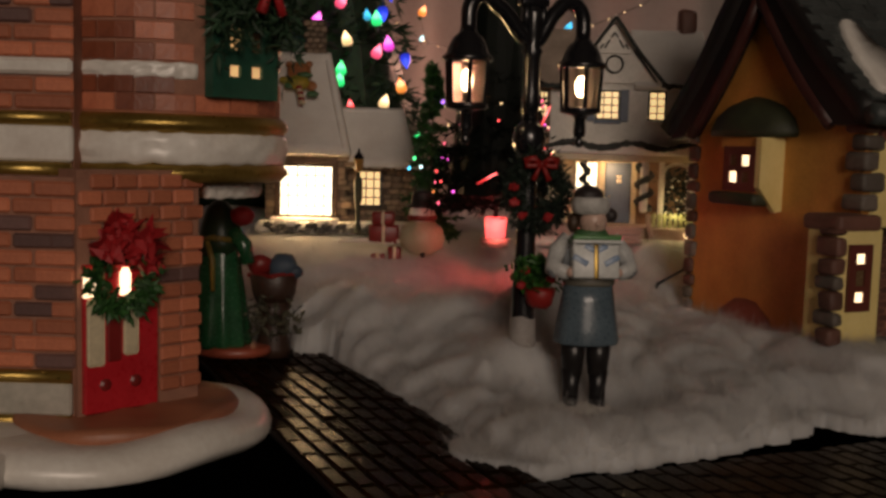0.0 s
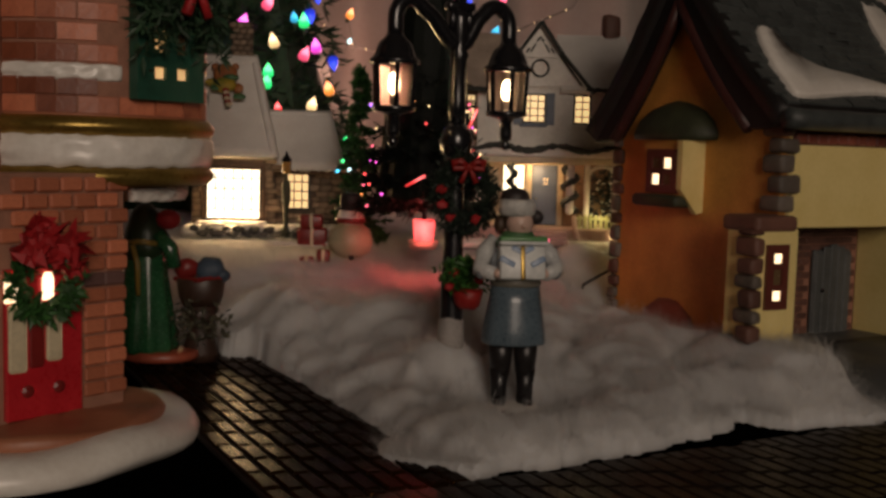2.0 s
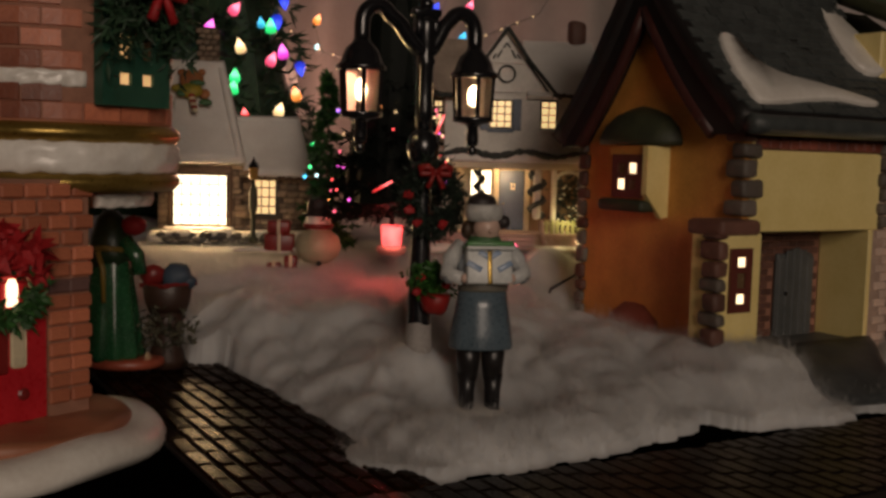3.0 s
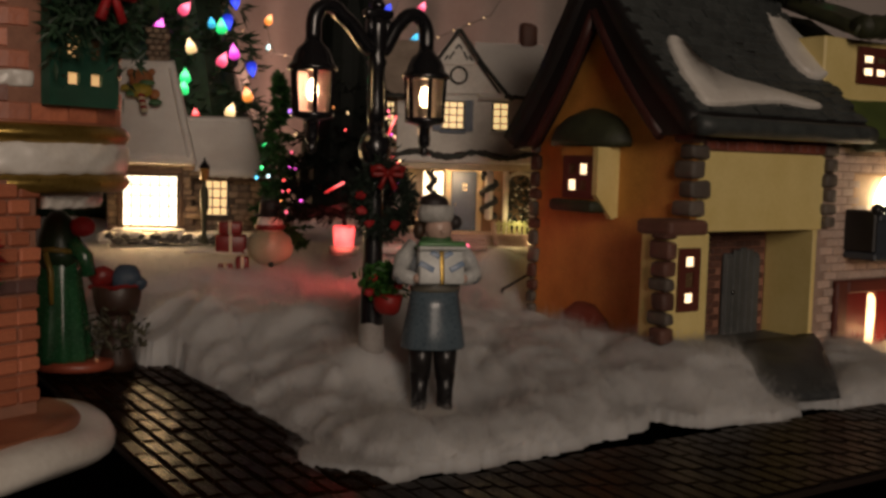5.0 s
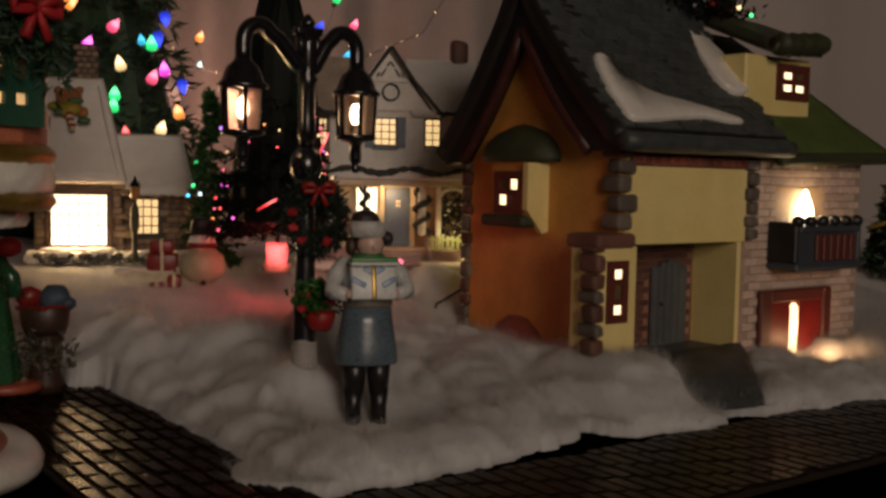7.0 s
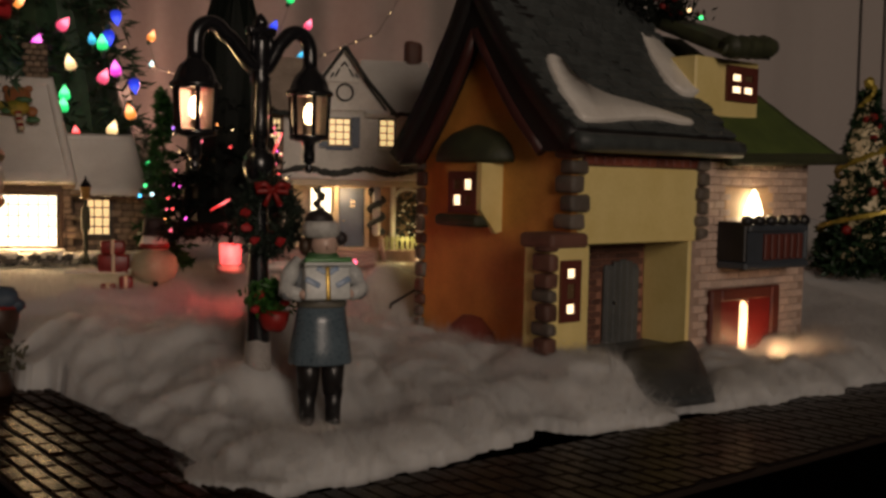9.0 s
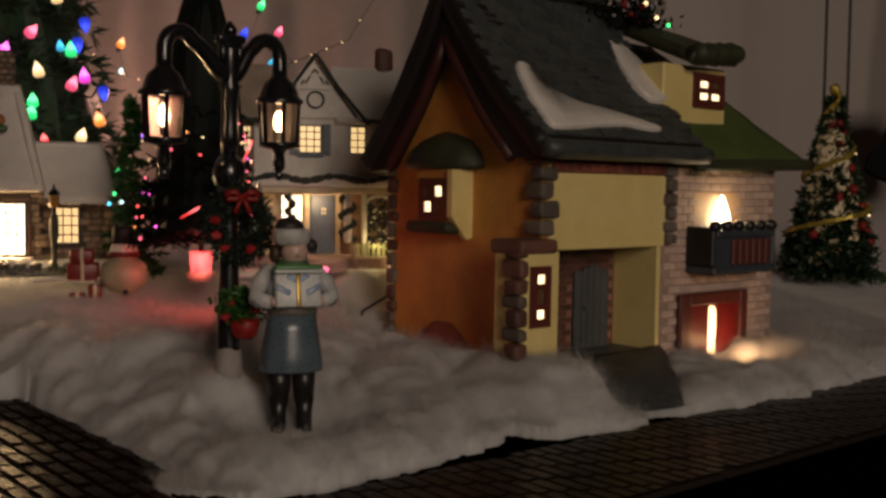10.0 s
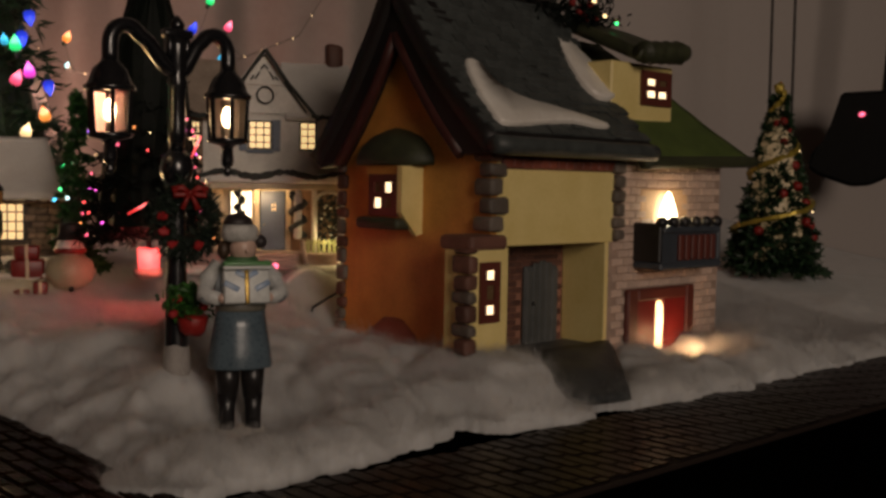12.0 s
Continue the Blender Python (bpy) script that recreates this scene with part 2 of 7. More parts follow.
# the tabletop lies square to the streets: its own x runs along AX
TAB = Matrix.Translation((0.1324, 0.2923, 0)) @ Matrix.Rotation(radians(24.5), 4, "Z")


def at_tab(u, v, z=0.0):
    return TAB @ Vector((u, v, z))


table = thing("display_table", TAB, "black display table under the miniature village", "table")
part("tabletop", boxed((-0.75, -0.16, -0.03), (1.15, 0.95, -0.0035), 0.002), "table", table)
for lx, ly in ((-0.7, -0.12), (1.1, -0.12), (-0.7, 0.9), (1.1, 0.9)):
    part("leg", boxed((lx - 0.025, ly - 0.025, -0.72), (lx + 0.025, ly + 0.025, -0.03), 0.003), "table", table)

# ---- cotton snow over the table ----
def smooth(a, b, x):
    k = min(1, max(0, (x - a) / (b - a)))
    return k * k * (3 - 2 * k)


FRONT = [(-0.20, 0.30), (-0.135, 0.30), (-0.096, 0.285), (-0.085, 0.24), (-0.084, 0.19), (-0.092, 0.13), (-0.089, 0.080), (-0.073, 0.071), (-0.03, 0.068), (0.0, 0.072),
         (0.034, 0.081), (0.054, 0.097), (0.062, 0.100), (0.068, 0.078), (0.077, 0.068), (0.108, 0.067), (0.124, 0.076), (0.146, 0.077), (0.158, 0.058), (0.21, 0.055), (0.31, 0.060), (0.40, 0.060), (0.9, 0.06)]


def cotton_edge(u):
    """How far forward the cotton reaches at u."""
    return float(np.interp(u, [p[0] for p in FRONT], [p[1] for p in FRONT])) + 0.0035 * math.sin(u * 165) + 0.0022 * math.sin(u * 391 + 1)


def tufts():
    """Rounded tufts of batting as rows of x, y, radius, height: big ones at random, a lobed row along the edges, small ones on top."""
    rng = random.Random(11)
    rows = []
    for _ in range(1000):
        u, v = rng.uniform(-0.34, 0.75), rng.uniform(0.04, 0.95)
        e = v - cotton_edge(u)
        r = rng.uniform(0.014, 0.038)
        if e < 0.85 * r or (v < 0.285 and u < -0.086 + 0.85 * r):
            continue
        p = TAB @ Vector((u, v, 0))
        far = smooth(0.50, 0.62, p.y)
        rows.append((p.x, p.y, r, rng.uniform(0.12, 0.46) * r * (1 - 0.62 * far)))
    for k in range(64):
        u = -0.098 + 0.0095 * k + rng.uniform(-0.003, 0.003)
        r = rng.uniform(0.010, 0.021)
        p = TAB @ Vector((u, cotton_edge(u) + r * rng.uniform(0.75, 1.0), 0))
        rows.append((p.x, p.y, r, rng.uniform(0.36, 0.66) * r))
    for k in range(22):
        v = 0.076 + 0.0100 * k
        r = rng.uniform(0.009, 0.015)
        p = TAB @ Vector((-0.086 + r * rng.uniform(0.8, 1.05), v, 0))
        rows.append((p.x, p.y, r, rng.uniform(0.006, 0.011)))
    return rows


def puffs(x, y):
    """Soft swells of three sizes with creases between them, drawn aslant so that no two look alike."""
    wx, wy = x + 0.016 * noise.noise(Vector((x * 26, y * 26, 1.7))), y + 0.016 * noise.noise(Vector((x * 26, y * 26, 8.3)))
    big = math.hypot(noise.noise(Vector((wx * 17, wy * 20, 2.5))), 0.07)
    mid = math.hypot(noise.noise(Vector((wx * 42, wy * 46, 6.0))), 0.08)
    small = math.hypot(noise.noise(Vector((wx * 95, wy * 95, 9.0))), 0.10)
    rough = noise.noise(Vector((x * 210, y * 210, 4.0)))
    calm = (1 - 0.6 * smooth(0.33, 0.45, x)) * (1 - 0.72 * smooth(0.47, 0.58, y))
    return (0.041 * big + 0.0165 * mid + 0.0042 * small + 0.0007 * rough) * calm - 0.006


def cotton_field(U, V):
    """Heights of the batting over arrays of u and v, and where there is none."""
    ca, sa = math.cos(radians(24.5)), math.sin(radians(24.5))
    X = 0.1324 + U * ca - V * sa
    Y = 0.2923 + U * sa + V * ca

    def ramp(a, b, k):
        k = np.clip((k - a) / (b - a), 0, 1)
        return k * k * (3 - 2 * k)
    edge = V - np.interp(U, [p[0] for p in FRONT], [p[1] for p in FRONT]) - 0.0035 * np.sin(U * 165) - 0.0022 * np.sin(U * 391 + 1)
    side = np.where(V < 0.285, U + 0.078 + 0.004 * np.sin(V * 150) + 0.003 * np.sin(V * 340), 1.0)
    inner = ramp(0.004, 0.022, np.minimum(edge, side))
    H = np.zeros_like(U)
    for x, y, r, h in tufts():
        d2 = ((X - x) ** 2 + (Y - y) ** 2) / (r * r)
        near = d2 < 1
        H[near] += (h * (1 - d2[near]) ** 0.72) ** 3
    H = np.cbrt(H)
    bare = (H < 0.0006) & (inner < 0.02)
    H = np.maximum(H, 0.004 * inner)
    H += inner * np.array([puffs(x, y) for x, y in zip(X, Y)])
    # flattened where things stand
    for cx, cy, r, low in ((0.0555, 0.391, 0.026, 0.0), (-0.012, 0.60, 0.03, 0.4), (0.115, 0.66, 0.06, 0.25), (-0.06, 0.67, 0.07, 0.3), (-0.098, 0.47, 0.025, 0.0)):
        H *= low + (1 - low) * ramp(r * 0.6, r * 1.6, np.hypot(X - cx, Y - cy))
    low = 0.0090 + 0.14 * np.clip(0.388 - Y, 0, 0.05) + 0.42 * np.maximum(np.abs(X - 0.0555) - 0.012, 0) + 0.5 * np.maximum(Y - 0.392, 0)
    H = low * np.tanh(H / low)
    # a rounded brow all along the edges
    brow = 0.0012 + 0.40 * np.sqrt(0.055 * np.clip(np.minimum(edge, side) + 0.004, 0, 1))
    H = brow * np.tanh(H / brow)
    # thrown up against the foot of the ochre house, open before its porch
    hu, hv = U - 0.110, V - 0.126
    H += 0.008 * np.exp(-((hu + 0.006) / 0.030) ** 2 - ((hv + 0.026) / 0.022) ** 2)
    H += 0.005 * np.exp(-((hu - 0.155) / 0.04) ** 2 - ((hv + 0.034) / 0.025) ** 2)
    H += 0.007 * np.exp(-((hu - 0.25) / 0.05) ** 2 - (hv / 0.05) ** 2)
    H *= 1 - 0.72 * np.exp(-((hu - 0.138) / 0.022) ** 4 - ((hv + 0.016) / 0.030) ** 4)
    lap = 0.0105 + 0.004 * np.sin(hv * 120) + 0.017 * np.exp(-((hu + 0.022) / 0.026) ** 2 - ((hv + 0.012) / 0.024) ** 2)
    H = np.maximum(H, inner * lap * ramp(-0.070, -0.020, hu) * (1 - ramp(-0.004, 0.004, hu - 0.03 * (hv < -0.014))) * ramp(-0.066, -0.034, hv) * (1 - ramp(0.11, 0.15, hv)))
    H = np.where((hu > 0.02) & (hu < 0.19) & (hv > 0.01) & (hv < 0.10), np.minimum(H, 0.004), H)
    H += 0.011 * np.exp(-((X - 0.033) ** 2 + (Y - 0.424) ** 2) / 0.020 ** 2)
    H += 0.022 * np.exp(-((X - 0.125) / 0.018) ** 2 - ((Y - 0.585) / 0.045) ** 2)
    # a long swell behind the lamp
    H += 0.013 * np.exp(-((Y - 0.505 - 0.1 * (X - 0.03)) / 0.030) ** 2) * ramp(-0.075, -0.035, X) * (1 - ramp(0.045, 0.085, X))
    # the bed under the cotton rises towards the houses at the back
    right = ramp(0.22, 0.36, X)
    H += 0.0385 * ramp(0.45, 0.645, Y - 0.02 * np.sin(X * 9)) * (1 - right) + (0.032 * ramp(0.50, 0.76, Y) + 0.045 * ramp(0.75, 1.05, Y)) * right
    # low against the long side of the gable
    away = np.hypot(np.maximum(-0.002 - hu, 0), np.maximum(0.030 - hv, 0) + np.maximum(hv - 0.113, 0))
    H = np.where(hu < 0.19, np.minimum(H, 0.0105 + 0.003 * np.sin(hv * 110) + 0.6 * away), H)
    # open over the lower ramp of the porch
    H *= 1 - 0.97 * np.exp(-((hu - 0.0650 - 0.955 * (hv + 0.004)) / 0.026) ** 4 - ((hv + 0.018) / 0.048) ** 4)
    H = np.where(bare, -0.004, H)
    return X, Y, H, bare


def cotton():
    us = [-0.34 + 0.0040 * i for i in range(55)] + [-0.12 + 0.0021 * i for i in range(210)] + [0.321 + 0.006 * i for i in range(70)]
    vs = [0.040 + 0.0021 * i for i in range(138)] + [0.331 + 0.0042 * i for i in range(48)] + [0.533 + 0.012 * i for i in range(34)]
    n = len(vs)
    U, V = (g.ravel() for g in np.meshgrid(us, vs, indexing="ij"))
    X, Y, H, bare = cotton_field(U, V)
    faces = []
    for i in range(len(us) - 1):
        for j in range(n - 1):
            q = (i * n + j, (i + 1) * n + j, (i + 1) * n + j + 1, i * n + j + 1)
            if not (bare[q[0]] and bare[q[1]] and bare[q[2]] and bare[q[3]]):
                faces.append(q)
    me = bpy.data.meshes.new("cotton_snow")
    me.from_pydata(list(zip(X.tolist(), Y.tolist(), H.tolist())), [], faces)
    me.polygons.foreach_set("use_smooth", [True] * len(me.polygons))
    me.materials.append(MAT["cotton"])
    tagged(new("cotton_snow", me), "fluffy white cotton batting laid as snow over the table", "cotton snow", kind="stuff")
    # loose fibres teased out of the batting
    gen = np.random.default_rng(4)
    count = 340000
    FU = gen.uniform(-0.11, 0.46, count)
    FV = 0.045 + 0.36 * gen.uniform(0, 1, count) ** 1.3
    FX, FY, FH, fb = cotton_field(FU, FV)
    ok = ~fb & (FH > 0.0006)
    P = np.stack([FX, FY, FH - 0.0006], 1)[ok]
    m = len(P)
    D = np.stack([gen.normal(0, 1, m), gen.normal(0, 1, m), np.abs(gen.normal(0, 0.42, m))], 1)
    D /= np.linalg.norm(D, axis=1)[:, None]
    L = gen.uniform(0.0035, 0.0125, m)[:, None]
    side = np.cross(D, np.array([0.0, 0.0, 1.0]))
    side *= (gen.uniform(0.00002, 0.00005, m) / np.maximum(np.linalg.norm(side, axis=1), 1e-6))[:, None]
    mid = P + D * L * 0.5 + np.stack([gen.normal(0, 0.0006, m), gen.normal(0, 0.0006, m), gen.uniform(0.0004, 0.0020, m)], 1)
    V = np.stack([P - side, P + side, mid + side, mid - side, P + D * L], 1).reshape(-1, 3)
    k = 5 * np.arange(m)
    quads = np.stack([k, k + 1, k + 2, k + 3], 1).tolist()
    tris = np.stack([k + 3, k + 2, k + 4], 1).tolist()
    me = bpy.data.meshes.new("cotton_fibres")
    me.from_pydata(V.tolist(), [], quads + tris)
    me.materials.append(fibre_material())
    tagged(new("cotton_fibres", me), "loose white fibres of the cotton batting", "cotton fibres", kind="stuff")


def fibre_material():
    """Fine white fibres that let half of the light through."""
    mt = bpy.data.materials.new("cotton_fibre")
    mt.use_nodes = True
    t = mt.node_tree
    t.nodes.remove(t.nodes["Principled BSDF"])
    d, r, x = t.nodes.new("ShaderNodeBsdfDiffuse"), t.nodes.new("ShaderNodeBsdfTranslucent"), t.nodes.new("ShaderNodeMixShader")
    d.inputs[0].default_value = r.inputs[0].default_value = (0.68, 0.675, 0.67, 1)
    t.links.new(d.outputs[0], x.inputs[1])
    t.links.new(r.outputs[0], x.inputs[2])
    t.links.new(x.outputs[0], t.nodes["Material Output"].inputs[0])
    return mt


cotton()


# ---- the ochre house with the slate roof ----
def pane_window(parent, m, w, h, cols, rows, frame_mat, pane_mat, bar=0.0009, lit=None, deep=0.0012, name="window"):
    """A framed window in the x-z plane, looking towards -y: frame, bars and panes, each pane its own piece."""
    t = bar * 1.5
    xs, zs = [-w / 2, -w / 2 + t], [0, t]
    for i in range(1, cols):
        x = -w / 2 + w * i / cols
        xs += [x - bar / 2, x + bar / 2]
    for j in range(1, rows):
        z = h * j / rows
        zs += [z - bar / 2, z + bar / 2]
    xs += [w / 2 - t, w / 2]
    zs += [h - t, h]
    bm = bmesh.new()
    grid = [[bm.verts.new((x, -deep, z)) for z in zs] for x in xs]
    faces = [bm.faces.new((grid[i][j], grid[i + 1][j], grid[i + 1][j + 1], grid[i][j + 1])) for i in range(len(xs) - 1) for j in range(len(zs) - 1) if not (i % 2 and j % 2)]
    ext = bmesh.ops.extrude_face_region(bm, geom=faces)
    bmesh.ops.translate(bm, vec=(0, 2 * deep, 0), verts=[g for g in ext["geom"] if isinstance(g, bmesh.types.BMVert)])
    win = part(name, bm, frame_mat, parent, m=m)
    cell = boxed((-w / cols * 0.475, -deep * 0.3, h / rows * 0.025), (w / cols * 0.475, deep * 0.3, h / rows * 0.975))
    me = None
    for i in range(cols):
        for j in range(rows):
            mat = MAT[pane_mat] if lit is None or (i, j) in lit else MAT["dark_pane"]
            if me is None:
                ob = part("pane", cell, mat, win)
                me = ob.data
            else:
                ob = new("pane", me)
                ob.parent = win
                if me.materials[0] != mat:
                    ob.material_slots[0].link = "OBJECT"
                    ob.material_slots[0].material = mat
            ob.location = (-w / 2 + w * (i + 0.5) / cols, 0, h * j / rows)
    return win


MAT["dark_pane"] = material("unlit_pane", (0.16, 0.10, 0.05), 0.25, scale=60, bump=0.05)
HM = Matrix.Translation((0.1806, 0.452, 0)) @ Matrix.Rotation(radians(25), 4, "Z")


def quoins(parent, m, z0, z1, mats, seed, w=0.0085, d=0.0075, name="quoin"):
    """A stack of uneven rounded corner stones."""
    rng = random.Random(seed)
    z, k = z0, 0
    while z < z1:
        h = rng.uniform(0.006, 0.0095)
        h = min(h, z1 - z + 0.001)
        bm = bmesh.new()
        ww = w * (1.25 if k % 2 else 0.9) * rng.uniform(0.9, 1.1)
        dd = d * (0.9 if k % 2 else 1.3) * rng.uniform(0.9, 1.1)
        vs = box(bm, (-0.0018, -0.0018, 0.0004), (ww, dd, h - 0.0004), 0.0016, 2)
        for v in bm.verts:
            v.co += noise.noise_vector(v.co * 190 + Vector((z * 90, seed, k))) * 0.0007
        part(name, bm, mats[rng.randrange(len(mats))], parent, smooth=True, m=m @ Matrix.Translation((0, 0, z)))
        z += h
        k += 1


def roof_slab(bm, a, b, c, d, thick, nu, nv, ripple=0.0, seed=0, sag=0.0):
    """A thick curved sheet over four corners a-b (eave) and d-c (ridge), with wavy relief."""
    a, b, c, d = map(Vector, (a, b, c, d))
    nrm = (b - a).cross(d - a).normalized()
    top, low = [], []
    for j in range(nv + 1):
        for i in range(nu + 1):
            s, t = i / nu, j / nv
            p = (a * (1 - s) + b * s) * (1 - t) + (d * (1 - s) + c * s) * t
            w = noise.noise(Vector((p.x * 60 + seed, p.y * 60, p.z * 60))) * ripple - sag * math.sin(math.pi * t)
            top.append(bm.verts.new(p + nrm * w))
            low.append(bm.verts.new(p - nrm * thick - nrm * sag * math.sin(math.pi * t)))
    n = nu + 1
    for j in range(nv):
        for i in range(nu):
            q = (j * n + i, j * n + i + 1, (j + 1) * n + i + 1, (j + 1) * n + i)
            bm.faces.new([top[k] for k in q])
            bm.faces.new([low[k] for k in reversed(q)])
    rim = [i for i in range(n)] + [j * n + nu for j in range(1, nv + 1)] + [nv * n + i for i in range(nu - 1, -1, -1)] + [j * n for j in range(nv - 1, 0, -1)]
    for k, i in enumerate(rim):
        j = rim[(k + 1) % len(rim)]
        bm.faces.new((top[i], low[i], low[j], top[j]))


def snow_patch(parent, origin, right, up, outline, thick=0.0028, name="snow_patch"):
    """A thick rounded patch of glazed snow on a sloping roof; the outline is in metres along right and up."""
    right, up = Vector(right).normalized(), Vector(up).normalized()
    nrm = right.cross(up).normalized()
    bm = bmesh.new()
    cx = sum(p[0] for p in outline) / len(outline)
    cy = sum(p[1] for p in outline) / len(outline)
    fine = []
    n = len(outline)
    for i in range(n):
        p0, p1, p2, p3 = (Vector((*outline[(i + k) % n], 0)) for k in (-1, 0, 1, 2))
        for s in (0, 0.25, 0.5, 0.75):
            fine.append(0.5 * (2 * p1 + (p2 - p0) * s + (2 * p0 - 5 * p1 + 4 * p2 - p3) * s * s + (3 * p1 - p0 - 3 * p2 + p3) * s ** 3))
    rows = []
    for k, h in ((1.0, -0.001), (1.0, thick * 0.55), (0.93, thick * 0.9), (0.8, thick)):
        rows.append([bm.verts.new(Vector(origin) + right * (cx + (p.x - cx) * (1 - (1 - k) * 0.5)) + up * (cy + (p.y - cy) * (1 - (1 - k) * 0.5)) + nrm * h) for p in fine])
    m = len(fine)
    for a, b in zip(rows, rows[1:]):
        for i in range(m):
            bm.faces.new((a[i], a[(i + 1) % m], b[(i + 1) % m], b[i]))
    bmesh.ops.triangulate(bm, faces=[bm.faces.new(rows[-1])])
    return part(name, bm, "snow", parent, "thick glazed snow", smooth=True)


def ochre_house():
    h = thing("ochre_house", HM, "ceramic lit house with ochre gable, slate roof and pale brick wing", "village house")
    W, D, E, R = 0.100, 0.113, 0.1245, 0.209     # length along the street, depth of the gable, eave and ridge heights
    # gable wall and back wall
    bm = bmesh.new()
    prism(bm, [(0, 0), (D, 0), (D, E - 0.004), (D / 2, R - 0.022), (0, E - 0.004)], 0.004,
          Matrix(((0, 1, 0, 0), (1, 0, 0, 0), (0, 0, 1, 0), (0, 0, 0, 1))))
    for v in bm.verts:
        v.co.x += 0.0008 * noise.noise(v.co * 60)
    part("gable_wall", bm, "orange", h, "mottled ochre stucco wall")
    part("back_wall", boxed((0.004, D - 0.004, 0), (0.205, D, 0.117)), "orange", h)
    # upper front wall panel
    part("front_panel", boxed((0.004, 0.0, 0.0695), (0.0945, 0.004, 0.117), 0.0006), "yellow", h, "cream yellow plaster panel")
    band = part("lintel_band", boxed((0.006, -0.0010, 0.1070), (0.0985, 0.0005, 0.1150), 0.0006), "rust", h, "rust red brick band under the eave")
    lay = random.Random(2)
    for i in range(14):
        part("brick", boxed((0.0070 + 0.0065 * i, -0.0022, 0.1074 + lay.uniform(0, 0.0004)), (0.0130 + 0.0065 * i, -0.0008, 0.1128), 0.0006), "lintel_red", band)
    part("niche_side", boxed((0.0885, 0.0, 0.0), (0.0915, 0.03, 0.0695), 0.0005), "yellow", h)
    part("niche_head", boxed((0.004, 0.004, 0.0695), (0.0885, 0.032, 0.072)), "rust", h)
    # niche back wall of rough brick, with the plank door
    part("niche_wall", boxed((0.004, 0.030, 0), (0.0885, 0.033, 0.0715)), "mortar", h)
    rng = random.Random(7)
    brick = mesh_of(boxed((0.0002, -0.0012, 0.0002), (0.0066, 0.0, 0.0031), 0.0004), "brick")
    brick.materials.append(MAT["stone_red"])
    for row in range(20):
        for i in range(13):
            x = 0.0045 + i * 0.0066 + (0.0033 if row % 2 else 0) - 0.0033
            if x < 0.0035 or x > 0.0835 or (0.0505 < x < 0.0800 and row < 15):
                continue
            b = new("brick", brick)
            b.parent, b.location = h, (x, 0.030, 0.001 + row * 0.0034)
    dr = part("door", boxed((0.0548, 0.0265, 0.012), (0.0805, 0.0295, 0.056), 0.0008), "grey_step", h, "weathered grey-brown plank door")
    for i in range(5):
        part("plank", boxed((0.0551 + i * 0.0051, 0.0255, 0.0125), (0.0551 + i * 0.0051 + 0.0048, 0.0268, 0.0590 - 0.0012 * (i - 2) ** 2), 0.0005), "grey_step", dr)
    bm = bmesh.new()
    ball(bm, (0.0595, 0.0248, 0.036), 0.0011)
    part("handle", bm, "black", dr, smooth=True)
    # lower bay at the corner: cream strip with the slit window, and its stones
    part("corner_bay", boxed((-0.0245, -0.012, 0.0), (0.0008, 0.006, 0.0702), 0.0008), "yellow", h, "cream plastered corner bay")
    pane_window(h, Matrix.Translation((-0.0127, -0.0124, 0.0355)), 0.0128, 0.0282, 1, 3, "rust", "lit_warm", 0.0026, {(0, 0), (0, 2)}, name="slit_window")
    quoins(h, Matrix.Translation((-0.0258, -0.0135, 0)) @ Matrix.Scale(-1, 4, (1, 0, 0)) @ Matrix.Translation((-0.0015, 0, 0)), 0.0, 0.0695, ("stone_red", "stone", "stone_red"), 3, 0.0044, 0.0078)
    part("bay_cap", boxed((-0.0262, -0.0135, 0.0690), (-0.0015, 0.008, 0.0760), 0.002, 2), "stone_red", h, "reddish sloping stone cap")
    quoins(h, Matrix.Translation((-0.002, -0.002, 0)), 0.0765, 0.1155, ("stone", "stone_red"), 5, 0.0085, 0.008)
    quoins(h, Matrix.Translation((0.0995, -0.0015, 0)) @ Matrix.Scale(-1, 4, (1, 0, 0)), 0.070, 0.114, ("stone", "stone"), 8, 0.006, 0.006)
    quoins(h, Matrix.Translation((-0.001, D + 0.003, 0)) @ Matrix.Scale(-1, 4, (0, 1, 0)), 0.0, 0.114, ("stone_red", "stone"), 9, 0.005, 0.005)
    # main roof: two thick curved slopes, dark eaves, slates laid on the street side
    half, RY = D / 2, 0.0635
    x0, x1 = -0.012, 0.112
    bm = bmesh.new()
    roof_slab(bm, (x0, -0.013, E - 0.004), (x1, -0.013, E - 0.004), (x1, RY, R), (x0, RY, R), 0.009, 16, 14, 0.0012, 1, 0.004)
    roof_slab(bm, (x1, D + 0.017, E - 0.011), (x0, D + 0.017, E - 0.011), (x0, RY, R), (x1, RY, R), 0.009, 16, 14, 0.0012, 2, 0.004)
    part("roof", bm, "slate_dark", h, "dark thick roof with curved eaves", smooth=True)
    # deep barge boards on the gable, with a rust edge
    for eave, foot in (((-0.011, E - 0.010), (0.0125, 0.1135)), ((D + 0.012, E - 0.018), (0.1085, 0.1085))):
        outer = [(eave[0] + (RY - eave[0]) * k / 6, eave[1] + (R - 0.010 - eave[1]) * k / 6 - 0.005 * math.sin(math.pi * k / 6)) for k in range(7)]
        inner = [(0.0618 + (foot[0] - 0.0618) * k / 6, 0.1745 + (foot[1] - 0.1745) * k / 6 - 0.004 * math.sin(math.pi * k / 6)) for k in range(7)]
        bm = bmesh.new()
        prism(bm, outer + inner, 0.007, Matrix(((0, 1, 0, -0.0095), (1, 0, 0, 0), (0, 0, 1, 0), (0, 0, 0, 1))))
